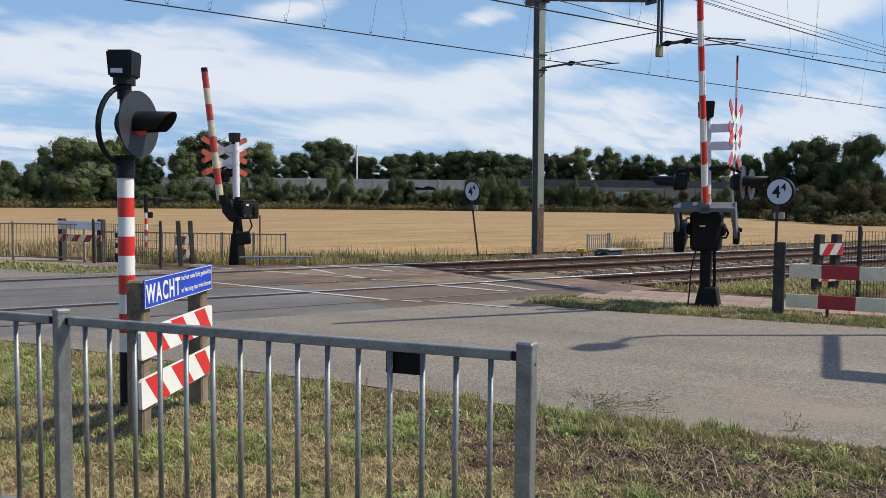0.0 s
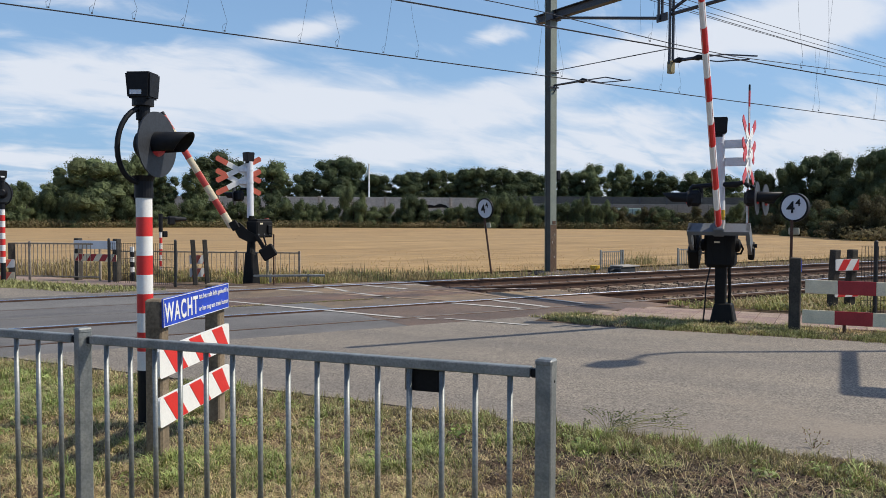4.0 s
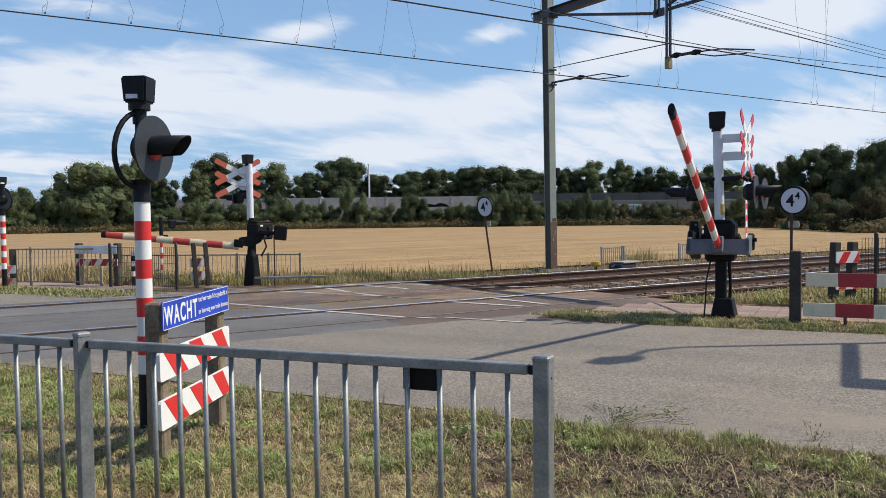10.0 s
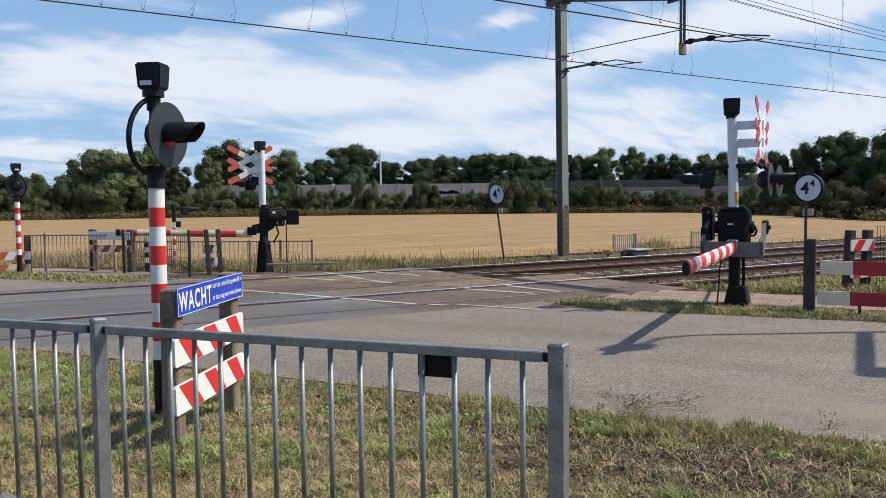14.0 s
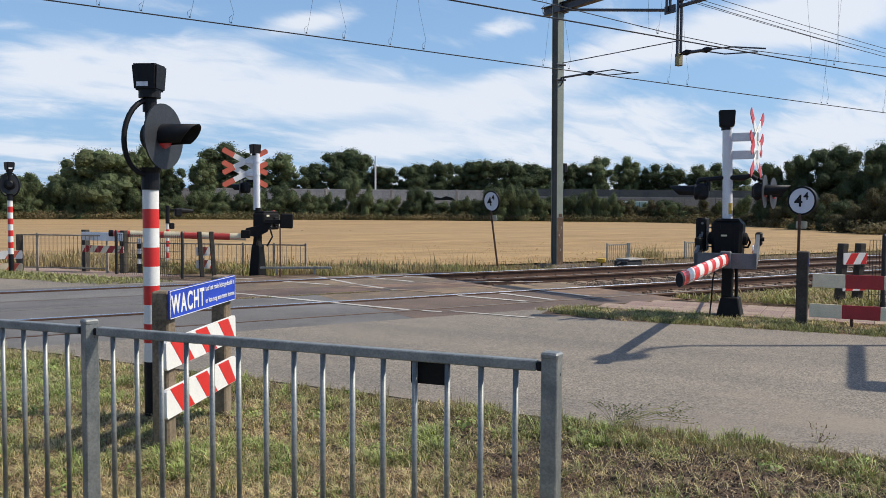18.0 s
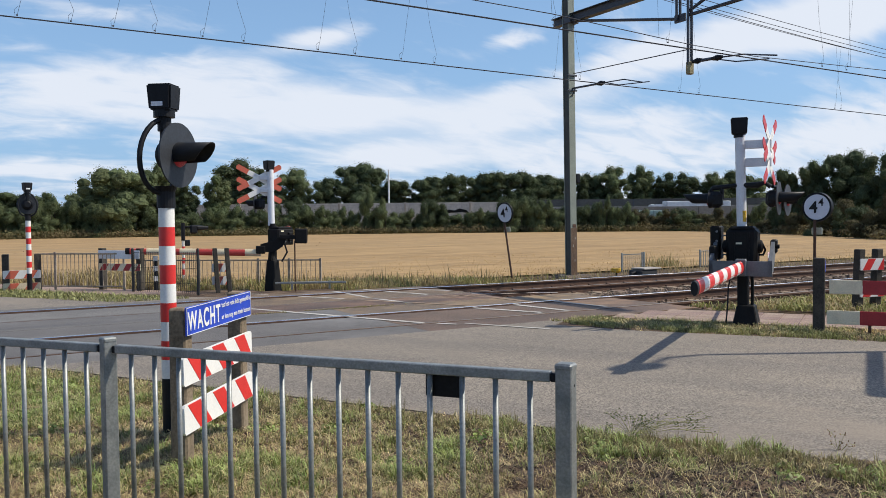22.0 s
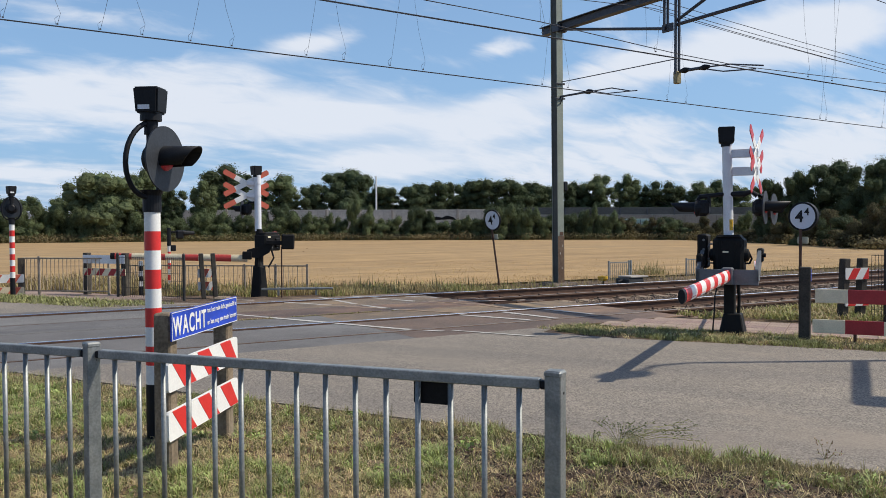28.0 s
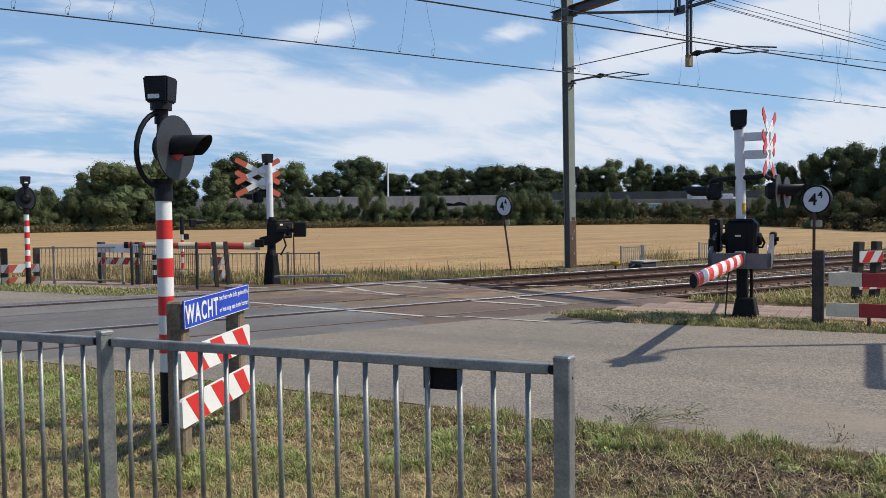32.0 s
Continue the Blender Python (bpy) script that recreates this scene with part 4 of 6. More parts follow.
def near_yoke(m):
    """The turning yoke with its counterweights, in front of the housing."""
    t = thing("boom_yoke", m, "grey steel yoke carrying the barrier boom and its counterweight", "boom carrier", "boom carriers")
    plate = [(-0.44, -0.12), (0.40, -0.12), (0.40, 0.06), (0.37, 0.09), (-0.41, 0.09), (-0.44, 0.06)]
    part("yoke_plate", pr(plate, "x", -0.06, 0.0), MID_GREY, t, "grey cross plate")
    part("boom_socket", bx((-0.04, -0.03, 0.0), (0.14, 0.15, 0.24), 0.015), MID_GREY, t, "grey boom socket")
    for y in (0.375, -0.415):
        part("yoke_arm", pr([(-0.06, -0.09), (-0.06, 0.10), (0.10, 0.18), (0.46, 0.36), (0.62, 0.34), (0.58, 0.20), (0.20, -0.06)], "y", y - 0.025, y + 0.025), MID_GREY, t)
    w = part("counterweight", bx((0.60, 0.38, 0.33), (0.34, 0.15, 0.50), 0.02), BLACK_METAL, t, "black counterweight")
    part("counterweight_arm", bx((0.32, 0.38, 0.20), (0.40, 0.09, 0.20), 0.02), BLACK_METAL, t)
    part("cable", tb([(0.1, 0.40, 0.0), (0.3, 0.36, 0.05), (0.45, 0.34, 0.2)], 0.014, 6), BLACK, t)
    part("counterweight", bx((0.55, -0.42, 0.28), (0.22, 0.09, 0.2), 0.02), BLACK_METAL, t)
    part("pivot_bolt", tb([(0.46, -0.50, 0.28), (0.46, -0.40, 0.28)], 0.03, 10), BLACK_METAL, t)
    for z in (0.16, 0.36, 0.50):
        part("weight_bolt", tb([(0.425, 0.36, z), (0.41, 0.36, z)], 0.018, 8), MID_GREY, t)
    return t


def far_machine():
    m = pose(6.58, 19.45, -0.02, 0, 0, TURN)
    t = thing("barrier_machine", m, "black barrier machine with grey mast and crosses beyond the track", "barrier machine", "barrier machines")
    bm = bmesh.new()
    r = bmesh.ops.create_cube(bm, size=1.0)
    for v in r["verts"]:
        k = 1.25 if v.co.z < 0 else 0.85
        v.co = Vector((v.co.x * 0.26 * k, v.co.y * 0.26 * k, (v.co.z + 0.5) * 0.84 - 0.18))
    bmesh.ops.bevel(bm, geom=bm.edges[:], offset=0.02, segments=1, affect="EDGES")
    part("base", bm, BLACK_METAL, t, "black base column")
    part("column", tb([(0, 0, 0.6), (0, 0, 0.75), (0, 0, 1.55)], [0.13, 0.08, 0.08], 16), BLACK_METAL, t)
    part("gear_housing", bx((0.20, -0.10, 1.22), (0.62, 0.34, 0.40), 0.03), BLACK_METAL, t, "black gear housing")
    part("housing_lid", bx((0.20, -0.10, 1.44), (0.54, 0.30, 0.06), 0.02), BLACK_METAL, t)
    part("label_plate", bx((0.05, -0.275, 1.36), (0.10, 0.006, 0.04)), BOARD_WHITE, t, "small white plate")
    for x in (-0.06, 0.16, 0.36):
        part("housing_bolt", tb([(x, -0.26, 1.10), (x, -0.285, 1.10)], 0.02, 8), MID_GREY, t)
    part("side_box", bx((0.34, -0.29, 1.22), (0.16, 0.06, 0.22), 0.02), BLACK_METAL, t)
    part("hose", tb([(0.12, -0.28, 1.05), (0.16, -0.32, 0.85), (0.05, -0.24, 0.62)], 0.022, 8), BLACK, t)
    part("brace", pr([(-0.12, 0.65), (0.10, 0.65), (0.10, 1.5), (0.0, 1.5)], "y", -0.05, 0.05), BLACK_METAL, t)
    part("red_ring", tb([(0.42, -0.12, 1.35), (0.46, -0.12, 1.35)], 0.14, 16), RED_FADED, t)
    part("rod", tb([(0.62, -0.2, -0.17), (0.62, -0.2, 1.1)], 0.018, 6), RAIL, t)
    part("mast", tb([(0, 0.02, 1.5), (0, 0.03, 2.86)], 0.082, 18), LIGHT_POLE, t, "light grey tubular mast", smooth=True)
    bell(t, 2.86, 0.22, 70, Matrix.Translation((-0.02, 0.05, 0)))
    for z in (2.66, 2.36):
        part("clamp", tb([(0, 0.025, z - 0.02), (0, 0.025, z + 0.02)], 0.088, 16), LIGHT_POLE, t)
        part("sign_arm", bx((-0.09, 0.13, z), (0.24, 0.06, 0.10), 0.006, Matrix.Rotation(radians(128), 3, "Z")), LIGHT_POLE, t)
        cross_sign(t, (-0.17, 0.23, z), 1.16, 28, RED_FADED, -130)
    head = part("lamp_head", bx((-0.10, 0.28, 2.03), (0.2, 0.22, 0.26), 0.05), BLACK, t, "black warning lamp head seen from the side")
    part("lamp_arm", tb([(0, 0, 2.2), (-0.08, 0.24, 2.2), (-0.1, 0.26, 2.1)], 0.03, 8), BLACK, t)
    lens_head(head, (-0.10, 0.42, 2.03), 118, 0.22, 0.24)
    # catwalk rail at the foot
    g = thing("low_guard_rail", pose(6.9, 19.0, -0.05, 0, 0, -25), "low galvanised guard rail at the barrier foot", "guard rail")
    part("guard_beam", bx((0.45, 0, 0.14), (1.7, 0.08, 0.05), 0.008), ZINC, g)
    for x in (0.0, 0.9):
        part("guard_post", bx((x, 0.0, 0.08), (0.05, 0.05, 0.2)), ZINC, g)
    return t


RED_CLEAN = mat("red_cross", (0.58, 0.04, 0.045), 0.45, second=(0.5, 0.035, 0.04), scale=6, fine=60, bump=0.05)
near_machine()
far_machine()
yoke = near_yoke(pose(9.80, 8.12, 1.0, 0, 0, TURN))
near_boom = barrier_boom(3.60, 0.09, 0.178, 11, pose(9.7, 8.1, 0.86, 0, 0, TURN), "red and white banded barrier boom with a black end", RED, WHITE)
path_boom = barrier_boom(2.35, 0.035, 0.06, 9, pose(9.9, 7.8, 0.95, 0, 0, TURN + 180), "thin red and white footpath barrier boom", RED, WHITE)
far_boom = barrier_boom(3.03, 0.09, 0.17, 8, pose(6.5, 19.3, 0.85, 0, 0, TURN), "faded red and cream banded barrier boom", RED_BOOM, CREAM)
far_yoke = thing("boom_carrier", pose(6.5, 19.3, 1.0, 0, 0, TURN), "black steel carrier with a counterweight box", "boom carrier", "boom carriers")
part("carrier_arm", pr([(-0.32, -0.10), (-0.30, 0.08), (0.0, 0.16), (0.2, 0.30), (0.32, 0.24), (0.22, 0.02), (0.0, -0.12)], "y", -0.05, 0.05), BLACK_METAL, far_yoke)
part("carrier_socket", bx((-0.30, 0, -0.06), (0.22, 0.13, 0.19), 0.015), BLACK_METAL, far_yoke)
part("counterweight", bx((0.66, -0.10, 0.29), (0.31, 0.14, 0.36), 0.03), BLACK_METAL, far_yoke, "black counterweight box")
part("counterweight_arm", bx((0.4, -0.08, 0.26), (0.5, 0.06, 0.10), 0.01), BLACK_METAL, far_yoke)


# ---- tree shapes ----
def leaf_cloud(rng, centres, radii, count, size, core=0.0):
    """Leaf quads over a set of ellipsoid clumps, facing outwards; core: leafy mass inside each."""
    c, r = np.array(centres, float), np.array(radii, float)
    area = r[:, 0] * r[:, 1] + r[:, 0] * r[:, 2]
    which = rng.choice(len(c), count, p=area / area.sum())
    d = rng.normal(size=(count, 3))
    d /= np.linalg.norm(d, axis=1)[:, None]
    rad = 0.72 + 0.36 * rng.random(count) ** 0.8 + 0.30 * rng.random(count) ** 7
    # each clump bulges and dips
    rad *= 1 + 0.13 * np.sin(d[:, 0] * 7 + which) * np.sin(d[:, 1] * 6 + 2.0 * which) + 0.10 * np.sin(d[:, 2] * 9 + which)
    p = c[which] + d * r[which] * rad[:, None]
    out = d + rng.normal(size=(count, 3)) * 0.42 + (0, 0, 0.25)
    out /= np.linalg.norm(out, axis=1)[:, None]
    a = np.cross(out, rng.normal(size=(count, 3)))
    a /= np.linalg.norm(a, axis=1)[:, None]
    b = np.cross(out, a)
    s = size * rng.uniform(0.6, 1.3, count)[:, None]
    quad = np.stack([p - a * s, p + b * s * 0.6, p + a * s, p - b * s * 0.6], 1).reshape(-1, 3)
    faces = np.arange(count * 4).reshape(-1, 4)
    if not core:
        return quad, faces
    # rough leafy masses that keep the sky from shining through
    more, quads = [], []
    n, m = 10, 7
    base = count * 4
    for k in range(len(c)):
        for u in range(m):
            for v in range(n):
                th, ph = math.pi * (u + 0.5) / m, 2 * math.pi * v / n
                e = np.array((math.sin(th) * math.cos(ph), math.sin(th) * math.sin(ph), math.cos(th)))
                more.append(c[k] + e * r[k] * core * rng.uniform(0.75, 1.1))
        for u in range(m - 1):
            for v in range(n):
                quads.append((base + u * n + v, base + (u + 1) * n + v, base + (u + 1) * n + (v + 1) % n, base + u * n + (v + 1) % n))
        base += n * m
    return np.concatenate([quad, np.array(more)]), faces.tolist() + quads


def tree_meshes(seed, h, wide, count, size, bare=0.25, bushy=False):
    rng = np.random.default_rng(seed)
    trunk = bmesh.new()
    centres, radii = [], []
    if bushy:
        for k in range(26):
            x, y = rng.uniform(-wide / 2, wide / 2), rng.uniform(-wide / 3, wide / 3)
            z = h * rng.uniform(0.08, 0.82) * (1 - 0.6 * abs(x) / wide)
            centres.append((x, y, z))
            radii.append((wide * rng.uniform(0.08, 0.18), wide * rng.uniform(0.08, 0.18), h * rng.uniform(0.09, 0.19)))
        for k in range(5):
            x = rng.uniform(-wide / 3, wide / 3)
            tube(trunk, [(x, 0, -0.2), (x * 1.2, rng.uniform(-0.3, 0.3), h * 0.6)], [0.06, 0.02], 5)
    else:
        top = h * 0.85
        pts = [(0, 0, -0.2), (rng.uniform(-0.1, 0.1), rng.uniform(-0.1, 0.1), h * 0.25), (rng.uniform(-0.3, 0.3), rng.uniform(-0.3, 0.3), h * 0.55), (rng.uniform(-0.4, 0.4), 0, top)]
        tube(trunk, pts, [h * 0.026, h * 0.02, h * 0.012, h * 0.004], 7)
        for k in range(24):
            a = 2.4 * k + rng.uniform(-0.4, 0.4)
            z0 = h * (bare + (0.78 - bare) * k / 24)
            reach = wide / 2 * (1 - 0.45 * (k / 24) ** 2) * rng.uniform(0.4, 1.05)
            end = Vector((math.cos(a) * reach, math.sin(a) * reach, z0 + h * rng.uniform(0.05, 0.2)))
            tube(trunk, [(0, 0, z0), end * 0.5 + Vector((0, 0, z0 * 0.5 + 0.1)), end], [h * 0.009, h * 0.006, h * 0.002], 5)
            for j in range(4):
                c = end * rng.uniform(0.55, 1.08) + Vector(rng.uniform(-0.4, 0.4, 3)) * wide * 0.26
                c.z = min(c.z, h * rng.uniform(0.78, 0.9))
                centres.append(tuple(c))
                radii.append(tuple(wide * rng.uniform(0.06, 0.15) * np.array((1, 1, 0.8))))
        centres.append((0, 0, h * 0.86))
        radii.append((wide * 0.15, wide * 0.15, h * 0.12))
        for k in range(14):
            centres.append((rng.uniform(-0.3, 0.3) * wide, rng.uniform(-0.3, 0.3) * wide, h * rng.uniform(0.35, 0.9)))
            radii.append((wide * 0.13, wide * 0.13, h * 0.09))
    q, f = leaf_cloud(rng, centres, radii, count, size, 0.80)
    me = bpy.data.meshes.new("crown")
    me.from_pydata(q.tolist(), [], list(f))
    tm = bpy.data.meshes.new("trunk")
    trunk.to_mesh(tm)
    trunk.free()
    return tm, me


def tree(tm, me, m, leaf, label, category, group, name="tree"):
    t = thing(name, m, label, category, group)
    part_of("trunk", tm, BARK, t)
    part_of("crown", me, leaf, t)
    return t


TREES = [tree_meshes(10 + k, 8.0, 5.2 + 0.5 * (k % 3), 20000, 0.085, 0.06 + 0.04 * (k % 3)) for k in range(4)]
TREES += [tree_meshes(21, 8.0, 8.0, 34000, 0.085, 0.05), tree_meshes(23, 8.0, 9.5, 24000, 0.085, 0.10)]
BUSHES = [tree_meshes(30 + k, 4.2, 4.6, 17000, 0.075, bushy=True) for k in range(3)]
# broad kind 4 takes LEAF_DARK, so the right-hand trees' shade is in their colour
for k, (tm, me) in enumerate(TREES):
    tm.materials.append(BARK), me.materials.append((LEAF, LEAF_DARK, LEAF, LEAF_DARK, LEAF_DARK, LEAF)[k])
for k, (tm, me) in enumerate(BUSHES):
    tm.materials.append(BARK), me.materials.append((LEAF_DARK, LEAF, LEAF_DRY)[k])


def polar(deg, far):
    """A place seen at deg from the +y axis, clockwise, far metres off."""
    return far * math.sin(radians(deg)), far * math.cos(radians(deg))


# ---- markings, verge and path ----
def stripe(a, b, w, material, z=0.008):
    a, b = Vector((*a, 0)), Vector((*b, 0))
    d = (b - a).normalized()
    s = Vector((-d.y, d.x, 0)) * w / 2
    bm = bmesh.new()
    n = 7
    rng = random.Random(int(a.x * 100 + b.y * 10))
    rows = []
    for k in range(n):
        p = a.lerp(b, k / (n - 1))
        j = rng.uniform(0.78, 1.0)
        rows.append((bm.verts.new((*(p + s * j).xy, z)), bm.verts.new((*(p - s * j).xy, z))))
    for (p, q), (r, t) in zip(rows, rows[1:]):
        f = bm.faces.new((p, q, t, r))
        if f.normal.z < 0:
            f.normal_flip()
    bmesh.ops.recalc_face_normals(bm, faces=bm.faces)
    for f in bm.faces:
        if f.normal.z < 0:
            f.normal_flip()
    tagged(part("road_marking", bm, material, None), "worn painted line on the crossing", "road marking", "crossing markings", kind="structure")


for a, b, w, m in (((4.46, 14.56), (6.01, 10.94), 0.13, MARK), ((5.92, 16.7), (6.62, 15.27), 0.13, MARK), ((7.17, 17.1), (7.14, 15.19), 0.13, MARK), ((7.14, 15.0), (7.30, 13.69), 0.13, MARK), ((7.90, 17.05), (8.45, 15.1), 0.14, MARK),
                   ((6.75, 14.89), (8.05, 12.50), 0.13, MARK_TAN), ((8.59, 14.94), (9.18, 13.90), 0.13, MARK_TAN), ((9.18, 13.90), (9.25, 12.7), 0.12, MARK_TAN), ((7.79, 12.3), (8.33, 11.0), 0.14, MARK),
                   ((8.71, 12.3), (8.87, 10.95), 0.14, MARK), ((9.67, 12.3), (9.82, 11.08), 0.14, MARK), ((6.51, 10.52), (7.15, 9.28), 0.08, MARK), ((6.16, 10.76), (6.34, 10.5), 0.11, MARK), ((5.24, 17.72), (5.7, 17.2), 0.12, MARK),
                   ((8.0, 14.6), (10.6, 14.1), 0.09, MARK_TAN), ((6.3, 15.3), (8.6, 14.2), 0.10, MARK_TAN), ((7.6, 16.0), (10.0, 15.1), 0.08, MARK_TAN), ((8.9, 16.3), (9.3, 15.6), 0.10, MARK), ((9.3, 14.7), (10.9, 13.8), 0.08, MARK), ((8.6, 16.2), (9.4, 15.2), 0.10, MARK_TAN)):
    stripe(a, b, w, m)


def footpath():
    """Pinkish slabs beside the road, each a piece."""
    base = sheet("footpath", [at_road(12.55, -14), at_road(14.25, -14), at_road(14.25, 1.7), (10.4, 10.08), (8.45, 10.08), at_road(12.55, 3.2)], -0.012, CONCRETE, "pinkish concrete tile footpath beside the crossing", "footpath", thick=0.1)
    bm = bx((0, 0, 0), (0.292, 0.292, 0.05), 0.004)
    me = bpy.data.meshes.new("tile")
    bm.to_mesh(me)
    bm.free()
    me.materials.append(PINK)
    for i in range(5):
        for j in range(34):
            a, b = 12.74 + 0.3 * i, -4.6 + 0.3 * j
            x, y = at_road(a, b)
            if y > 9.95:
                continue
            o = new("tile", me)
            o.parent = base
            o.matrix_basis = pose(x, y, -0.022 + 0.016 + random.uniform(-0.002, 0.002), 0, 0, TURN)
    # kerb-like worn edge of the carriageway
    k = tagged(new("kerb"), "low grey concrete kerb at the road's edge", "kerb", kind="structure")
    for j in range(9):
        x, y = at_road(11.72, -1.45 - 1.0 * j)
        o = bx((0, 0, 0.0), (0.12, 0.98, 0.12), 0.012)
        p = part("kerb_stone", o, CONCRETE, k)
        p.matrix_basis = pose(x, y, 0.0, 0, 0, TURN)
    far = sheet("footpath", [at_road(12.6, 15.0), at_road(14.1, 13.8), at_road(14.1, 40), at_road(12.6, 40)], -0.02, PINK, "pinkish footpath beyond the track", "footpath", thick=0.08)


footpath()


# ---- boards and posts beside the near footpath ----
def right_boards():
    d = -U
    turn = math.degrees(math.atan2(d.y, d.x))
    t = thing("guard_board", pose(10.045, 7.05, -0.03, 0, 0, turn), "faded red and white boards on a thick dark post", "guard board")
    bm = bx((0, 0, 0.48), (0.15, 0.15, 1.10), 0.012)
    part("post", bm, DARK_POST, t, "thick dark recycled post")
    part("blue_marker", bx((0.077, -0.02, 0.92), (0.006, 0.08, 0.17), 0.001), BLUE, t, "small blue plate")
    part("post", bx((4.0, 0, 0.48), (0.15, 0.15, 1.10), 0.012), DARK_POST, t)
    for z, x0 in ((0.645, 0.13), (0.235, 0.10)):
        x = x0
        k = 0
        for w in (0.40, 0.46, 0.46, 0.46, 0.46, 0.46, 0.46, 0.46):
            red = k % 2 == 1
            part("red_board" if red else "white_board", bx((x + w / 2, -0.085, z), (w - 0.002, 0.02, 0.185), 0.003), DARK_RED if red else BOARD_WHITE, t, "dark red board section" if red else "grubby white board section")
            x += w
            k += 1
    part("stay", bx((0.62, -0.06, 0.05), (0.04, 0.03, 0.3)), RAIL, t)


right_boards()


def small_board(p1, p2, lean, boards, label, group, sign=False, posts=0.13, top=1.02, back=-0.022):
    a, b = Vector((*p1, 0)), Vector((*p2, 0))
    d = (b - a).normalized()
    t = thing("warning_board", pose(a.x, a.y, -0.03, 0, 0, math.degrees(math.atan2(d.y, d.x))), label, "warning board", group)
    g = (b - a).length
    for x in (0, g):
        bm = bx((x, 0.06, top / 2), (posts, posts, top + 0.06), 0.012)
        for v in bm.verts:
            if v.co.z > 0.4:
                v.co.x += lean
        part("post", bm, DARK_POST, t, "dark leaning post" if lean else "dark post")
    for z, h, red, white, slant in boards:
        n = max(3, int(g / 0.16))
        step = (g + 0.1) / n
        chevron_board(t, g + 0.12, h, "red and white striped board", [(-g / 2 - 0.02 + k * 2 * step, step) for k in range((n + 1) // 2)], Matrix.Translation((g / 2 + lean, back, z)), red, white, slant)
    if sign:
        part("sign_plate", bx((g / 2, -0.022, top - 0.12), (g + 0.1, 0.012, 0.2), 0.003), LIGHT_POLE, t, "plain grey back of a sign plate")
    return t


small_board((12.62, 8.10), (12.98, 8.02), 0.05, ((0.80, 0.19, RED, WHITE, 0.12), (0.36, 0.19, RED, WHITE, 0.12)), "red and white striped board on two dark leaning posts", "striped boards")
small_board((0.93, 22.25), (1.62, 22.16), 0.0, ((0.40, 0.20, RED_FADED, WHITE, 0.12), (0.10, 0.19, RED_FADED, CREAM, 0.12)), "faded striped boards on two dark posts beyond the track", "striped boards", posts=0.15, top=0.86)
small_board((2.92, 21.3), (3.62, 20.35), 0.0, ((0.56, 0.17, DARK_RED, BOARD_WHITE, 0.12),), "grey sign and striped board on dark posts beyond the track", "striped boards", sign=True, posts=0.14, top=0.98)
small_board((5.10, 18.95), (5.36, 18.90), -0.06, ((0.55, 0.2, RED_FADED, WHITE, 0.1), (0.25, 0.2, RED_FADED, WHITE, 0.1)), "pair of dark leaning posts with a striped board", "striped boards", posts=0.10, top=0.98, back=0.16)


def railing_run(p, q, height, gap, z, label, material, group, post=0.05, bar=0.012, posts_at=(0, 1), name="fence"):
    a, b = Vector((*p, 0)), Vector((*q, 0))
    d = (b - a).normalized()
    span = (b - a).length
    t = thing(name, pose(a.x, a.y, z, 0, 0, math.degrees(math.atan2(d.y, d.x))), label, "fence", group)
    part("top_rail", bx((span / 2, 0, height - 0.02), (span, 0.035, 0.035), 0.004), material, t)
    part("bottom_rail", bx((span / 2, 0, 0.12), (span, 0.03, 0.03), 0.003), material, t)
    for s in posts_at:
        part("post", bx((span * s, 0, height / 2), (post, post, height + 0.06), 0.004), material, t)
    me = bpy.data.meshes.new("bar")
    bm = bx((0, 0, height / 2 + 0.04), (bar, bar, height - 0.15))
    bm.to_mesh(me)
    bm.free()
    me.materials.append(material)
    k = gap
    while k < span - 0.03:
        o = part_of("bar", me, material, t)
        o.location = (k, 0, 0)
        k += gap
    return t


OLD_ZINC = mat("weathered_zinc", (0.42, 0.345, 0.26), 0.75, 0.1, second=(0.26, 0.215, 0.17), scale=8, fine=60, bump=0.1)
FENCE_BLACK = mat("black_fence", (0.022, 0.022, 0.022), 0.55, scale=8, fine=60, bump=0.05)
railing_run((1.66, 22.2), (3.36, 20.75), 0.92, 0.105, -0.05, "weathered brown-grey railing with vertical bars beyond the track", OLD_ZINC, "far railings", posts_at=(0.19, 1))
railing_run((4.25, 23.4), (8.15, 20.25), 0.86, 0.125, -0.28, "weathered low railing at the edge of the field", OLD_ZINC, "far railings", posts_at=(0, 0.16, 0.33, 0.5, 0.66, 0.83, 1))


def mesh_fence(p, q, height, z, posts, label):
    a, b = Vector((*p, 0)), Vector((*q, 0))
    d = (b - a).normalized()
    span = (b - a).length
    t = thing("mesh_fence", pose(a.x, a.y, z, 0, 0, math.degrees(math.atan2(d.y, d.x))), label, "fence", "black mesh fences")
    for x in posts:
        part("post", tb([(x * span, 0, 0), (x * span, 0, height + 0.04)], 0.032, 10), FENCE_BLACK, t)
        part("post_cap", tb([(x * span, 0, height + 0.04), (x * span, 0, height + 0.07)], [0.034, 0.015], 10), FENCE_BLACK, t)
    bm = bmesh.new()
    k = 0.0
    while k < span:
        box(bm, (k, 0, height / 2), (0.006, 0.006, height - 0.05))
        k += 0.055
    for j in range(6):
        box(bm, (span / 2, 0.006, 0.08 + j * (height - 0.12) / 5), (span, 0.006, 0.007))
    tagged(part("wire_mesh", bm, FENCE_BLACK, t, "black welded wire mesh"), kind="stuff")
    return t


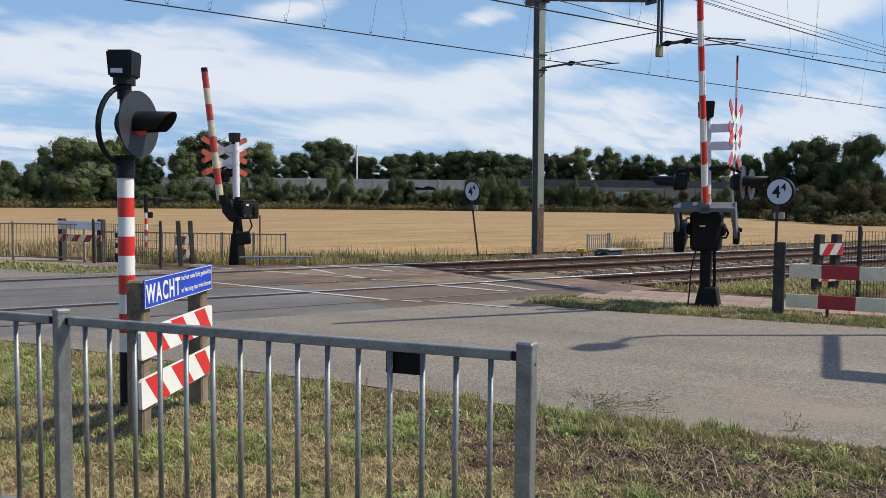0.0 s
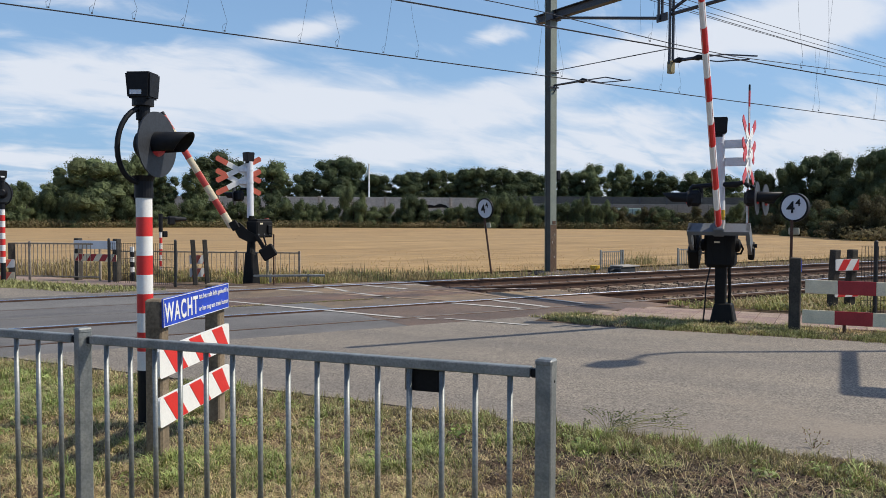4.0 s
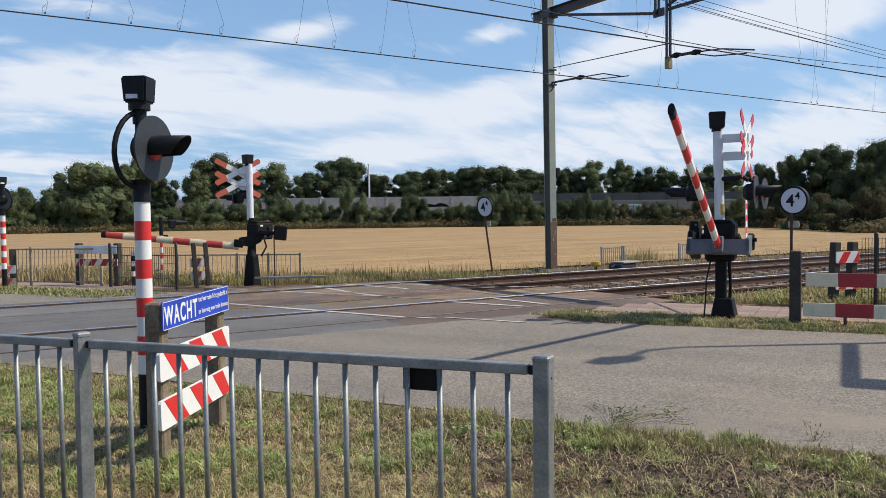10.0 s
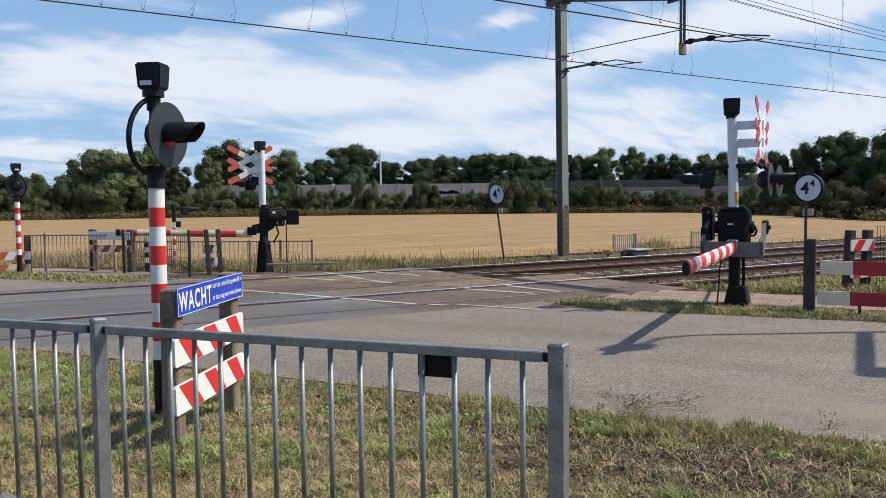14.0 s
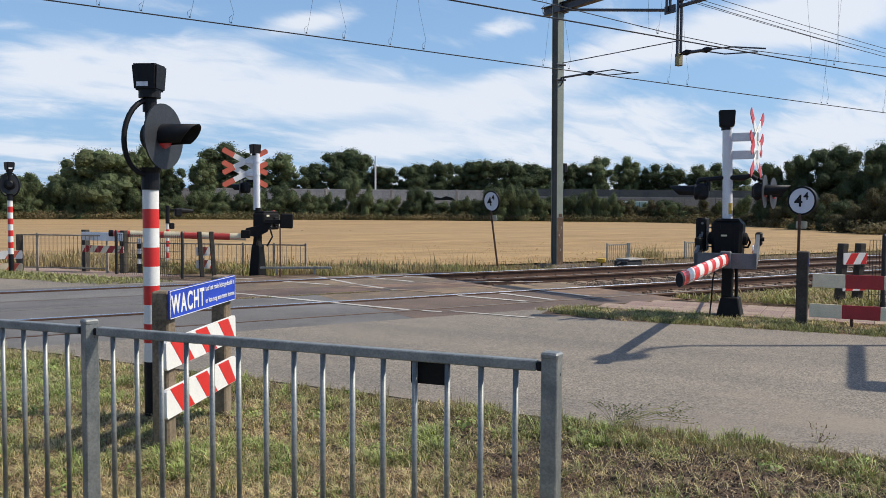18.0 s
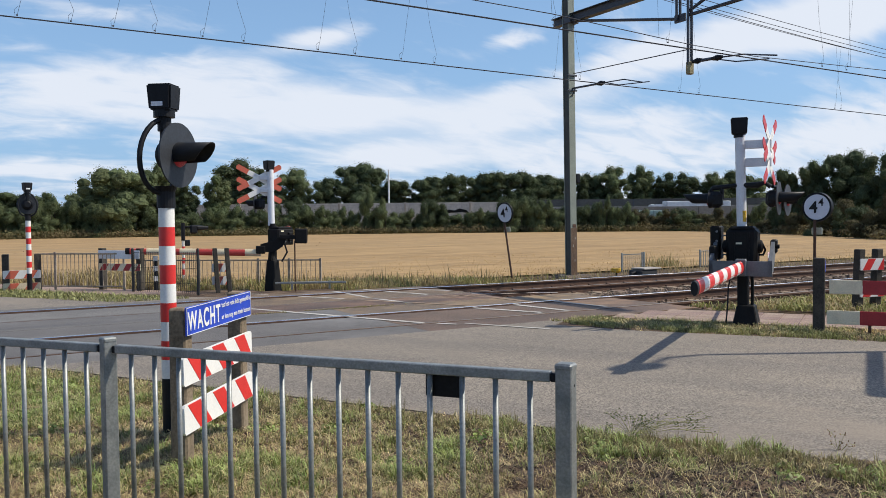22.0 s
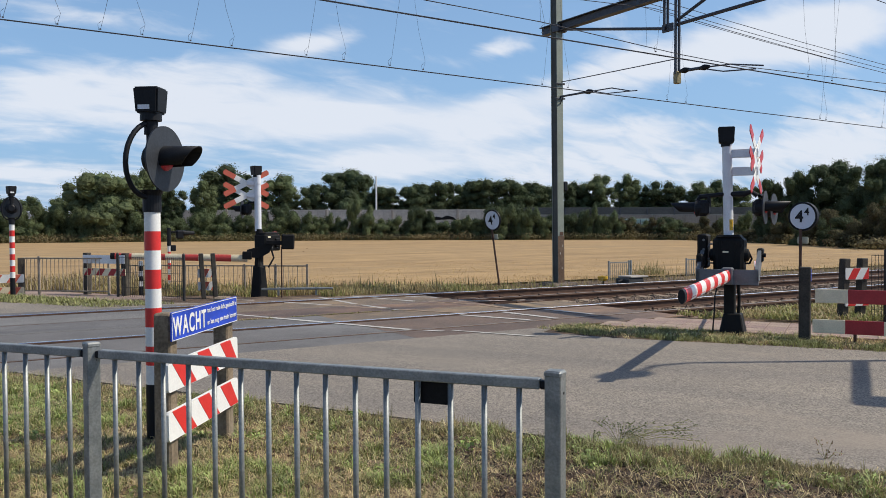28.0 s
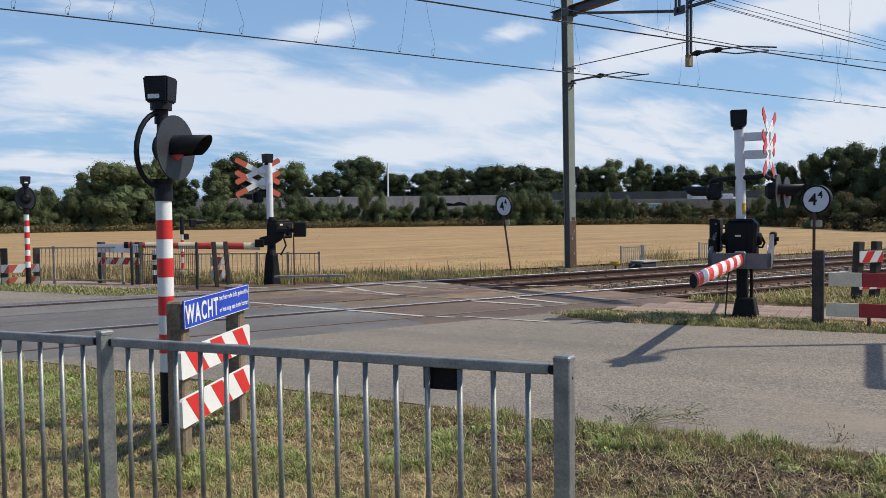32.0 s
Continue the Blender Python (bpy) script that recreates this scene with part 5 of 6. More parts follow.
mesh_fence((3.46, 20.2), (4.56, 18.6), 0.98, -0.05, (0, 1), "black wire mesh fence with two posts beyond the track")
mesh_fence((12.70, 7.70), (15.4, 6.15), 1.20, -0.08, (0.075, 1.0), "black wire mesh fence beside the railway")


def bollard(x, y, h):
    t = thing("bollard", pose(x, y, -0.05), "black and white banded bollard beyond the track", "bollard")
    n = 7
    for k in range(n):
        part("band", tb([(0, 0, h * k / n), (0, 0, h * (k + 1) / n)], 0.05, 12), WHITE if k % 2 == 0 and k > 1 else BLACK, t)


bollard(4.0, 20.35, 0.84)


def small_signal():
    t = thing("small_signal", pose(5.75, 25.0, -0.15), "small black signal on a thin red and white pole", "signal")
    for k in range(7):
        part("band", tb([(0, 0, 0.17 * k), (0, 0, 0.17 * (k + 1))], 0.045, 12), RED if k % 2 else WHITE, t)
    part("neck", tb([(0, 0, 1.19), (0, 0, 1.72)], 0.06, 12), BLACK, t)
    part("lamp_box", bx((0.30, -0.05, 1.52), (0.22, 0.16, 0.26), 0.04), BLACK, t, "black lamp box")
    part("hood", tb([(0.40, -0.05, 1.56), (0.72, -0.08, 1.56)], [0.09, 0.05], 10), BLACK, t)
    part("arm", bx((0.15, 0, 1.60), (0.3, 0.05, 0.05), 0.01), BLACK, t)
    part("small_box", bx((0.12, 0.0, 1.12), (0.14, 0.12, 0.18), 0.02), BLACK, t)


small_signal()


def speed_sign(x, y, z, r, face, lean, label, thick=0.09):
    t = thing("speed_sign", pose(x, y, -0.25, lean * 0.6, lean, 0), label, "railway sign", "railway speed signs")
    part("pole", tb([(-0.05, 0, 0), (-0.05, 0, z + 0.25 - r * 0.9)], 0.026, 10), RAIL, t, "thin rusty pole")
    m = Matrix.Translation((0, 0, z + 0.25)) @ pose(0, 0, 0, 0, 0, face)
    def put(bm):
        bmesh.ops.transform(bm, matrix=m, verts=bm.verts)
        return bm
    disc = part("disc", put(tb([(-thick, 0, 0), (0, 0, 0)], r, 40)), BLACK, t, "round black-edged disc")
    part("white_face", put(tb([(0.001, 0, 0), (0.004, 0, 0)], r * 0.87, 40)), SIGN_WHITE, disc)
    up = m @ Matrix.Translation((0.0085, 0, 0)) @ Matrix.Rotation(radians(90), 4, "Z") @ Matrix.Rotation(radians(90), 4, "X")
    for size, dx, dz, bold in ((r * 1.15, -r * 0.50, -r * 0.62, 0.006), (r * 0.72, r * 0.12, -r * 0.06, 0.003)):
        writing(disc, "4", size, up @ Matrix.Translation((dx, dz, 0)), BLACK, "figure", bold)
    part("plate", put(bx((-0.02, 0.0, -r - 0.17), (0.03, r * 0.78, r * 0.52), 0.02)), mat("plate_grey", (0.52, 0.50, 0.38), 0.6, spread=0.05), t, "small yellowish-grey plate under the disc")


SIGN_WHITE = mat("sign_face", (0.62, 0.66, 0.74), 0.4, second=(0.58, 0.62, 0.70), spread=0.01, scale=5, fine=60, bump=0.0)
speed_sign(12.86, 18.1, 1.76, 0.285, 193, -6.4, "round railway speed sign on a leaning rusty pole beside the track", 0.03)
speed_sign(12.94, 9.12, 1.73, 0.255, 192, 0, "round railway speed sign on a thin pole beside the footpath")


def trackside():
    t = thing("small_gate", pose(18.47, 20.0, -0.35), "short galvanised grating fence beyond the track", "fence")
    part("top_rail", bx((0.48, 0, 0.74), (0.98, 0.03, 0.03)), ZINC, t)
    for x in (0, 0.9, 0.98):
        part("post", bx((x, 0, 0.40), (0.05, 0.05, 0.80), 0.004), ZINC, t)
    for k in range(9):
        part("bar", bx((0.09 + 0.088 * k, 0, 0.40), (0.016, 0.016, 0.7)), ZINC, t)
    t = thing("small_gate", pose(22.3, 20.2, -0.35), "short galvanised grating fence beyond the track", "fence")
    part("top_rail", bx((0.48, 0, 0.74), (0.98, 0.03, 0.03)), ZINC, t)
    for x in (0, 0.98):
        part("post", bx((x, 0, 0.40), (0.05, 0.05, 0.80), 0.004), ZINC, t)
    for k in range(9):
        part("bar", bx((0.09 + 0.088 * k, 0, 0.40), (0.016, 0.016, 0.7)), ZINC, t)
    t = thing("marker_cap", pose(17.12, 18.8, -0.3), "yellow-capped marker post in the grass", "marker post")
    part("stem", tb([(0, 0, 0), (0, 0, 0.22)], 0.04, 10), BLACK, t)
    part("cap", tb([(0, 0, 0.22), (0, 0, 0.27), (0, 0, 0.36)], [0.10, 0.15, 0.15], 14), YELLOW, t, "yellow plastic cap")
    t = thing("track_box", pose(17.55, 18.1, -0.32, 0, 0, 6), "dark trackside cable box with a pale lid", "track box")
    part("body", bx((0, 0, 0.18), (0.72, 0.5, 0.34), 0.03), mat("box_dark", (0.03, 0.032, 0.034), 0.6), t)
    part("lid", bx((0.12, -0.02, 0.385), (0.80, 0.52, 0.05), 0.015), CONCRETE, t, "pale grey lid")
    part("hose", tb([(-0.34, 0, 0.3), (-0.52, 0, 0.26), (-0.66, 0, 0.02)], 0.035, 8), BLACK, t)
    t = thing("cable_cover", pose(13.4, 9.75, -0.10, 0, 0, 4), "pale concrete cable duct covers beside the track", "cable cover")
    for k in range(3):
        part("cover_slab", bx((k * 0.55, 0, 0.03), (0.52, 0.32, 0.06), 0.01), CONCRETE, t)


trackside()


def street_lamp():
    """Stands outside the picture; its shadow falls on the road."""
    t = thing("street_lamp", pose(11.85, 4.0, 0, 0, 0, TURN), "tall grey street lamp by the road with an added shadow-casting arm and box", "street lamp")
    part("pole", tb([(0, 0, 0), (0, 0, 5.8), (-0.05, -0.25, 6.5), (-0.18, -0.55, 6.95), (-0.24, -0.70, 7.08)], [0.07, 0.045, 0.04, 0.037, 0.035], 10), ZINC, t)
    part("head", tb([(-0.24, -0.71, 7.1), (-0.45, -0.58, 7.1), (-0.75, -0.41, 7.05)], [0.10, 0.20, 0.14], 12), MID_GREY, t)
    # unseen arm and box, added only to throw the strip and blob of shadow
    part("sign_arm", bx((-1.25, 0, 3.6), (2.5, 0.08, 0.13)), MID_GREY, t)
    part("sign_box", bx((-2.4, -0.62, 3.6), (0.40, 1.2, 0.30), 0.03), MID_GREY, t)


street_lamp()


# ---- wall, motorway and what drives on it ----
WALL_AZ, WALL_FAR = 28.0, 124.0
ROAD_HIGH = 0.45


def along_wall(s, off=0.0):
    """A place s metres along the motorway, off metres nearer."""
    a = radians(WALL_AZ)
    d = WALL_FAR - off
    return d * math.sin(a) + s * math.cos(a), d * math.cos(a) - s * math.sin(a)


def noise_wall():
    t = thing("noise_wall", pose(*along_wall(0), 0.2, 0, 0, -WALL_AZ), "pale grey concrete noise wall with posts along the motorway", "noise wall", kind="structure")
    pm = bpy.data.meshes.new("wall_panel")
    bm = bx((0, 0, 2.0), (4.66, 0.16, 4.0), 0.02)
    bm.to_mesh(pm)
    bm.free()
    pm.materials.append(WALL_GREY)
    qm = bpy.data.meshes.new("wall_post")
    bm = bx((0, -0.06, 2.05), (0.34, 0.36, 4.1), 0.02)
    bm.to_mesh(qm)
    bm.free()
    qm.materials.append(CONCRETE)
    for k in range(-7, 4):
        o = part_of("wall_panel", pm, WALL_GREY, t)
        o.location = (k * 4.9 + 2.45, 0, 0)
        o = part_of("wall_post", qm, CONCRETE, t)
        o.location = (k * 4.9, 0, 0)
    g = thing("noise_screen", pose(*along_wall(0, -20), 0.3, 0, 0, -WALL_AZ), "dark grey lower noise screen along the motorway", "noise wall", kind="structure")
    for k in range(20):
        part("screen_panel", bx((20.6 + k * 4.9 + 2.4, 0, 4.05), (4.8, 0.12, 1.2), 0.01), SCREEN_DARK, g)
        part("screen_panel", bx((20.6 + k * 4.9 + 2.4, 0.02, 1.7), (4.8, 0.12, 3.45), 0.01), SCREEN_GREY, g, "grey lower screen")
        part("screen_post", bx((20.6 + k * 4.9, -0.02, 2.3), (0.2, 0.24, 4.6)), STEEL_DARK, g)
    for k in range(10):
        part("low_barrier", bx((20.2 + k * 4.9 + 2.4, 0.0, 1.55), (4.84, 0.3, 3.1), 0.02), SCREEN_GREY, t, "low grey barrier beside the motorway")
    # dark painted patch on the wall
    part("dark_patch", pr([(x - 8, z + 0.9) for x, z in ((13.5, 1.5), (13.9, 1.9), (14.6, 2.05), (15.4, 1.9), (16.2, 2.2), (17.2, 1.95), (17.6, 1.5), (16.6, 1.62), (15.0, 1.55))], "y", -0.105, -0.09), BLACK_METAL, t, "dark paint mark on the wall")
    sheet("motorway", [along_wall(-900, -18), along_wall(900, -18), along_wall(900, -2), along_wall(-900, -2)], ROAD_HIGH, ASPHALT, "grey motorway behind the bushes", "road", thick=0.6)


noise_wall()


def site_container():
    t = thing("container", pose(*polar(44.7, 116), 0.0, 0, 0, -40), "pale green-white steel container behind the bushes", "container")
    part("body", bx((0, 0, 1.35), (3.4, 2.2, 2.5), 0.03), mat("container_paint", (0.46, 0.56, 0.50), 0.6, spread=0.06, scale=0.8, fine=8), t)
    for x in (-1.2, -0.4, 0.4, 1.2):
        part("rib", bx((x, -1.12, 1.35), (0.08, 0.05, 2.3), 0.01), MID_GREY, t)
    part("end_panel", bx((1.72, 0, 1.35), (0.05, 2.0, 2.3), 0.01), DARK_RED, t, "dark red end panel")


site_container()


def vehicle(label, colour, length, height, ahead, category="car"):
    """A car or a van; ahead: which way along x it faces."""
    t = thing(category, pose(0, 0, 0), label, category, "vehicles on the motorway")
    L, h, low = length / 2, height, 0.28
    waist = h * 0.58
    if category == "car":
        side = [(-L, low), (L, low), (L, waist * 0.86), (L * 0.52, waist), (L * 0.10, h), (-L * 0.62, h), (-L * 0.98, waist)]
        glass = [(L * 0.46, waist * 1.02), (L * 0.09, h * 0.95), (-L * 0.60, h * 0.95), (-L * 0.86, waist * 1.02)]
    else:
        side = [(-L, low), (L, low), (L, waist * 0.8), (L - 0.7, waist), (L - 1.2, h), (-L, h)]
        glass = [(L - 0.75, waist * 1.02), (L - 1.25, h * 0.94), (L - 2.2, h * 0.94), (L - 2.2, waist * 1.02)]
    side, glass = [[(x * ahead, z) for x, z in q] for q in (side, glass)]
    body = part("body", pr(side, "y", -0.88, 0.88), colour, t)
    for y in (-0.886, 0.880):
        part("side_window", pr(glass, "y", y, y + 0.006), BLACK, body, "dark side windows")
    for x in (-L * 0.62, L * 0.62):
        for y in (-0.8, 0.8):
            part("wheel", tb([(x, y - 0.1, 0.32), (x, y + 0.1, 0.32)], 0.32, 16), BLACK, t)
    return t


def lorry(label, colour, length, height, ahead, category="lorry", bed=False):
    """A box lorry, or with bed the bare frame of a car transporter."""
    t = thing("lorry", pose(0, 0, 0), label, category, "vehicles on the motorway")
    back, front = -length / 2, length / 2
    cab_from = front - 2.1
    def put(bm):
        bmesh.ops.transform(bm, matrix=Matrix.Rotation(math.pi if ahead < 0 else 0, 4, "Z"), verts=bm.verts)
        return bm
    if bed:
        part("lower_deck", put(bx(((back + cab_from) / 2, 0, 0.85), (cab_from - back, 2.4, 0.16), 0.02)), TRUCK_GREY, t)
        part("upper_deck", put(bx(((back + front) / 2, 0, 2.24), (length, 2.3, 0.12), 0.02)), TRUCK_GREY, t)
        for x in (back + 0.3, back + 4.0, back + 8.0):
            for y in (-1.1, 1.1):
                part("deck_post", put(bx((x, y, 1.55), (0.12, 0.10, 1.3))), TRUCK_GREY, t)
        height = 2.2
    else:
        part("trailer", put(bx(((back + cab_from - 0.4) / 2, 0, 0.9 + (height - 0.9) / 2), (cab_from - 0.4 - back, 2.5, height - 0.9), 0.06)), colour, t, "box trailer")
    top = min(height, 3.3)
    side = [(cab_from, 0.5), (front, 0.5), (front, top * 0.62), (front - 0.25, top - 0.1), (front - 0.6, top), (cab_from, top)]
    cab = part("cab", put(pr(side, "y", -1.2, 1.2)), colour, t)
    part("side_window", put(pr([(front - 0.45, top * 0.64), (front - 0.6, top * 0.88), (front - 1.4, top * 0.88), (front - 1.4, top * 0.64)], "y", -1.206, -1.2)), BLACK, cab, "dark side window")
    for x in (back + 1.2, back + 2.3, cab_from - 0.8, front - 1.0):
        for y in (-1.05, 1.05):
            part("wheel", put(tb([(x, y - 0.15, 0.5), (x, y + 0.15, 0.5)], 0.5, 16)), BLACK, t)
    return t


TRUCK_WHITE = mat("lorry_white", (0.78, 0.79, 0.80), 0.4, scale=1)
TRUCK_RED = mat("lorry_red", (0.5, 0.03, 0.05), 0.4, scale=1)
TRUCK_BLUE = mat("lorry_blue", (0.03, 0.10, 0.45), 0.4, scale=1)
TRUCK_GREY = mat("lorry_grey", (0.25, 0.26, 0.28), 0.4, scale=1)


def drive(ob, t0, s0, speed, lane, lift=0.0):
    """Rows for a vehicle that is at s0 at t0 and keeps its speed."""
    rows = []
    for t in (0.0, t0, 32.0):
        s = s0 + speed * (t - t0)
        if rows and t == rows[-1][0]:
            continue
        rows.append((t, pose(*along_wall(s, lane), ROAD_HIGH + lift, 0, 0, -WALL_AZ)))
    walk(ob, rows)


# ---- woods ----
def build_woods():
    rng = random.Random(5)
    row = [(2.9, 6.3, 10.7), (9.2, 10.4, 13.4), (11.6, 10.9, 6.2), (13.2, 8.1, 5.3), (15.4, 9.2, 5.7), (16.9, 11.4, 8.0), (20.4, 9.7, 5.3), (22.7, 8.4, 4.5), (25.1, 10.7, 7.4), (27.8, 7.9, 4.5), (29.7, 8.5, 4.6), (31.2, 8.9, 5.0), (33.4, 9.0, 5.3), (34.6, 9.1, 5.3), (36.0, 9.2, 5.0)]
    row += [(37.4, 8.7, 5.3), (38.8, 8.0, 3.9), (40.5, 8.6, 4.5), (42.1, 9.4, 4.8), (44.1, 9.5, 3.9), (45.3, 8.0, 3.9), (46.8, 8.4, 5.3), (48.8, 8.1, 3.6), (49.7, 8.4, 3.9), (51.0, 7.8, 4.5), (53.1, 8.9, 5.7), (54.8, 10.0, 6.8), (57.1, 11.6, 10.3), (59.5, 11.5, 9.0), (63.0, 11.0, 9.0), (-1.5, 7.5, 9.0)]
    for k, (deg, h, w) in enumerate(row):
        near = deg < 16 or deg > 52
        far = (112 if deg < 16 else 88) if near else 152 / math.cos(radians(deg - 28))
        f = far / 130
        h2 = (h - 1.56) * f + 1.56 + 0.3
        x, y = polar(deg, far + rng.uniform(-2, 2))
        kind = 4 if k == 8 or deg > 53 or deg < 5 else (5 if k == 1 else rng.randrange(4))
        tm, me = TREES[kind]
        s = Matrix.Diagonal(((0.95 if near else 1.4) * w * f / TREE_WIDE[kind], (0.95 if near else 1.4) * w * f / TREE_WIDE[kind], h2 * (0.97 if near else 1.02) / 8.0, 1))
        tree(tm, me, pose(x, y, -0.2, 0, 0, rng.uniform(0, 360)) @ s, None, "green broadleaf tree in the belt behind the field", "tree", "trees behind the field")
    # a lower row that closes the gaps between the trunks
    for k in range(38):
        deg = -2 + 1.75 * k + rng.uniform(-0.3, 0.3)
        x, y = polar(deg, (156 + rng.uniform(0, 8)) / math.cos(radians(deg - 28)))
        kind = rng.randrange(4)
        tm, me = TREES[kind]
        sz = rng.uniform(0.78, 0.98)
        tree(tm, me, pose(x, y, 0.0, 0, 0, rng.uniform(0, 360)) @ Matrix.Diagonal((sz, sz, sz, 1)), None, "green tree in the dense far row", "tree", "trees behind the field")
    # bushes along the field
    for k in range(74):
        deg = -2 + 0.9 * k + rng.uniform(-0.25, 0.25)
        edge = 110 if deg < 47 else 110 - 42 * min(1, (deg - 47) / 12)
        x, y = polar(deg, edge + rng.uniform(-0.5, 4))
        tall = 1.75 if deg < 13 else (1.35 if deg < 18 else (1.22 if deg < 39 else (1.1 if deg < 47 else 1.15)))
        tall *= rng.uniform(0.7, 1.25)
        if k in (22, 25, 27, 31, 32, 35, 38, 41, 42, 43):
            tall *= rng.uniform(1.2, 1.6)
        if 38.9 < deg < 47:
            tall = 1.40 * rng.uniform(0.8, 1.2)
        b = 2 if deg > 43 and rng.random() < 0.6 else rng.randrange(2)
        tm, me = BUSHES[b]
        sw = rng.uniform(0.75, 1.05) * (0.8 if deg > 50 else 1.0)
        tree(tm, me, pose(x, y, -0.2, 0, 0, rng.uniform(-40, 40) - deg) @ Matrix.Diagonal((sw, sw, tall * 0.66, 1)), None, "dry brownish bush at the edge of the field" if b == 2 else "dense green bush at the edge of the field", "bush", "bushes along the field", "bush")
    for deg, high, wide in ((41.9, 1.87, 0.52), (43.2, 1.42, 0.55), (36.2, 1.9, 0.9), (37.9, 1.7, 0.8), (33.2, 1.3, 0.7)):
        tm, me = BUSHES[1]
        tree(tm, me, pose(*polar(deg, 109), -0.2, 0, 0, 20 - deg) @ Matrix.Diagonal((wide, wide, high * 0.66, 1)), None, "tall green bush at the edge of the field", "bush", "bushes along the field", "bush")
    # dark low scrub under them
    sc = np.random.default_rng(8)
    quads, faces = [], []
    for k in range(150):
        deg = -3 + 0.43 * k
        edge = 108 if deg < 47 else 108 - 42 * min(1, (deg - 47) / 12)
        x, y = polar(deg, edge + sc.uniform(-1, 1))
        q, f = leaf_cloud(sc, [(x, y, 0.25)], [(1.1, 1.1, sc.uniform(0.3, 0.75))], 230, 0.11)
        faces += (f + 4 * 230 * k).tolist()
        quads += q.tolist()
    me = bpy.data.meshes.new("scrub")
    me.from_pydata(quads, [], faces)
    me.materials.append(SCRUB)
    tagged(new("scrub", me), "low dry scrub along the far edge of the field", "scrub", kind="stuff")
    t = thing("flagpole", pose(*polar(26.9, 131), 0.0), "slim white flagpole among the trees", "flagpole")
    part("pole", tb([(0, 0, 0), (0, 0, 9.6)], 0.14, 8), WHITE, t)


TREE_WIDE = [5.2, 5.7, 6.2, 5.2, 8.0, 9.5]
build_woods()


# ---- grass and weeds ----
def patch(x, y, s, seed):
    return noise.noise(Vector((x * s, y * s, seed)))


def blades(name, spots, low, high, width, lean, material, label, category, seed, tuft=1, spread=0.03):
    """One object of many bent blades, each of two faces; tuft: blades at each spot, leaning out."""
    rng = np.random.default_rng(seed)
    p = np.repeat(np.array(spots), tuft, 0)
    n = len(p)
    size = np.repeat(0.6 + 0.8 * rng.random(len(spots)) ** 2, tuft)
    h = rng.uniform(low, high, n) * size
    a = rng.uniform(0, 2 * np.pi, n)
    d = np.stack([np.cos(a), np.sin(a), 0 * a], 1)
    if tuft > 1:
        p = p + d * (spread * size * rng.random(n) ** 0.7)[:, None]
    side = np.stack([-np.sin(a), np.cos(a), 0 * a], 1) * (width * rng.uniform(0.6, 1.3, n))[:, None]
    bend = (lean * rng.uniform(0.2, 1.3, n) * h)[:, None] * d
    up = np.zeros((n, 3))
    up[:, 2] = h
    mid = p + bend * 0.35 + up * 0.55
    tip = p + bend + up * np.clip(1 - 0.25 * lean, 0.12, 1)
    v = np.stack([p - side, p + side, mid + side * 0.8, mid - side * 0.8, tip], 1).reshape(-1, 3)
    i = np.arange(n)[:, None] * 5
    quads = (i + np.array([0, 1, 2, 3])).tolist()
    tris = (i + np.array([3, 2, 4])).tolist()
    me = bpy.data.meshes.new(name)
    me.from_pydata(v.tolist(), [], quads + tris)
    me.materials.append(material)
    return tagged(new(name, me), label, category, kind="stuff")


def seen(x, y):
    deg = math.degrees(math.atan2(x + 0.1, y))
    return -6 < deg < 66 and math.hypot(x + 0.1, y) > 1.6


def verge_height(x, y):
    """Humps and clods of the near verge, falling away at its edges."""
    z = 0.030 * patch(x, y, 1.5, 31.0) + 0.030 * patch(x, y, 4.5, 32.0) + 0.026 * patch(x, y, 12.0, 33.0)
    side = N.x * x + N.y * y
    return 0.006 + z * min(1.0, max(0.1, (5.75 - side) / 0.5))


def verge_soil():
    xs, ys = np.arange(-1.2, 7.2, 0.045), np.arange(0.6, 9.6, 0.045)
    w = len(xs)
    verts = [(x, y, verge_height(x, y)) for y in ys for x in xs]
    inside = [N.x * x + N.y * y < 5.66 + 0.2 * patch(x, y, 3.0, 1.0) + 0.1 * patch(x, y, 9.0, 4.0) for x, y, z in verts]
    faces = [(j * w + i, j * w + i + 1, (j + 1) * w + i + 1, (j + 1) * w + i) for j in range(len(ys) - 1) for i in range(w - 1) if inside[j * w + i]]
    me = bpy.data.meshes.new("verge_soil")
    me.from_pydata(verts, [], faces)
    me.materials.append(SOIL)
    tagged(new("verge_soil", me), "uneven dry brown soil of the verge", "verge", kind="structure")


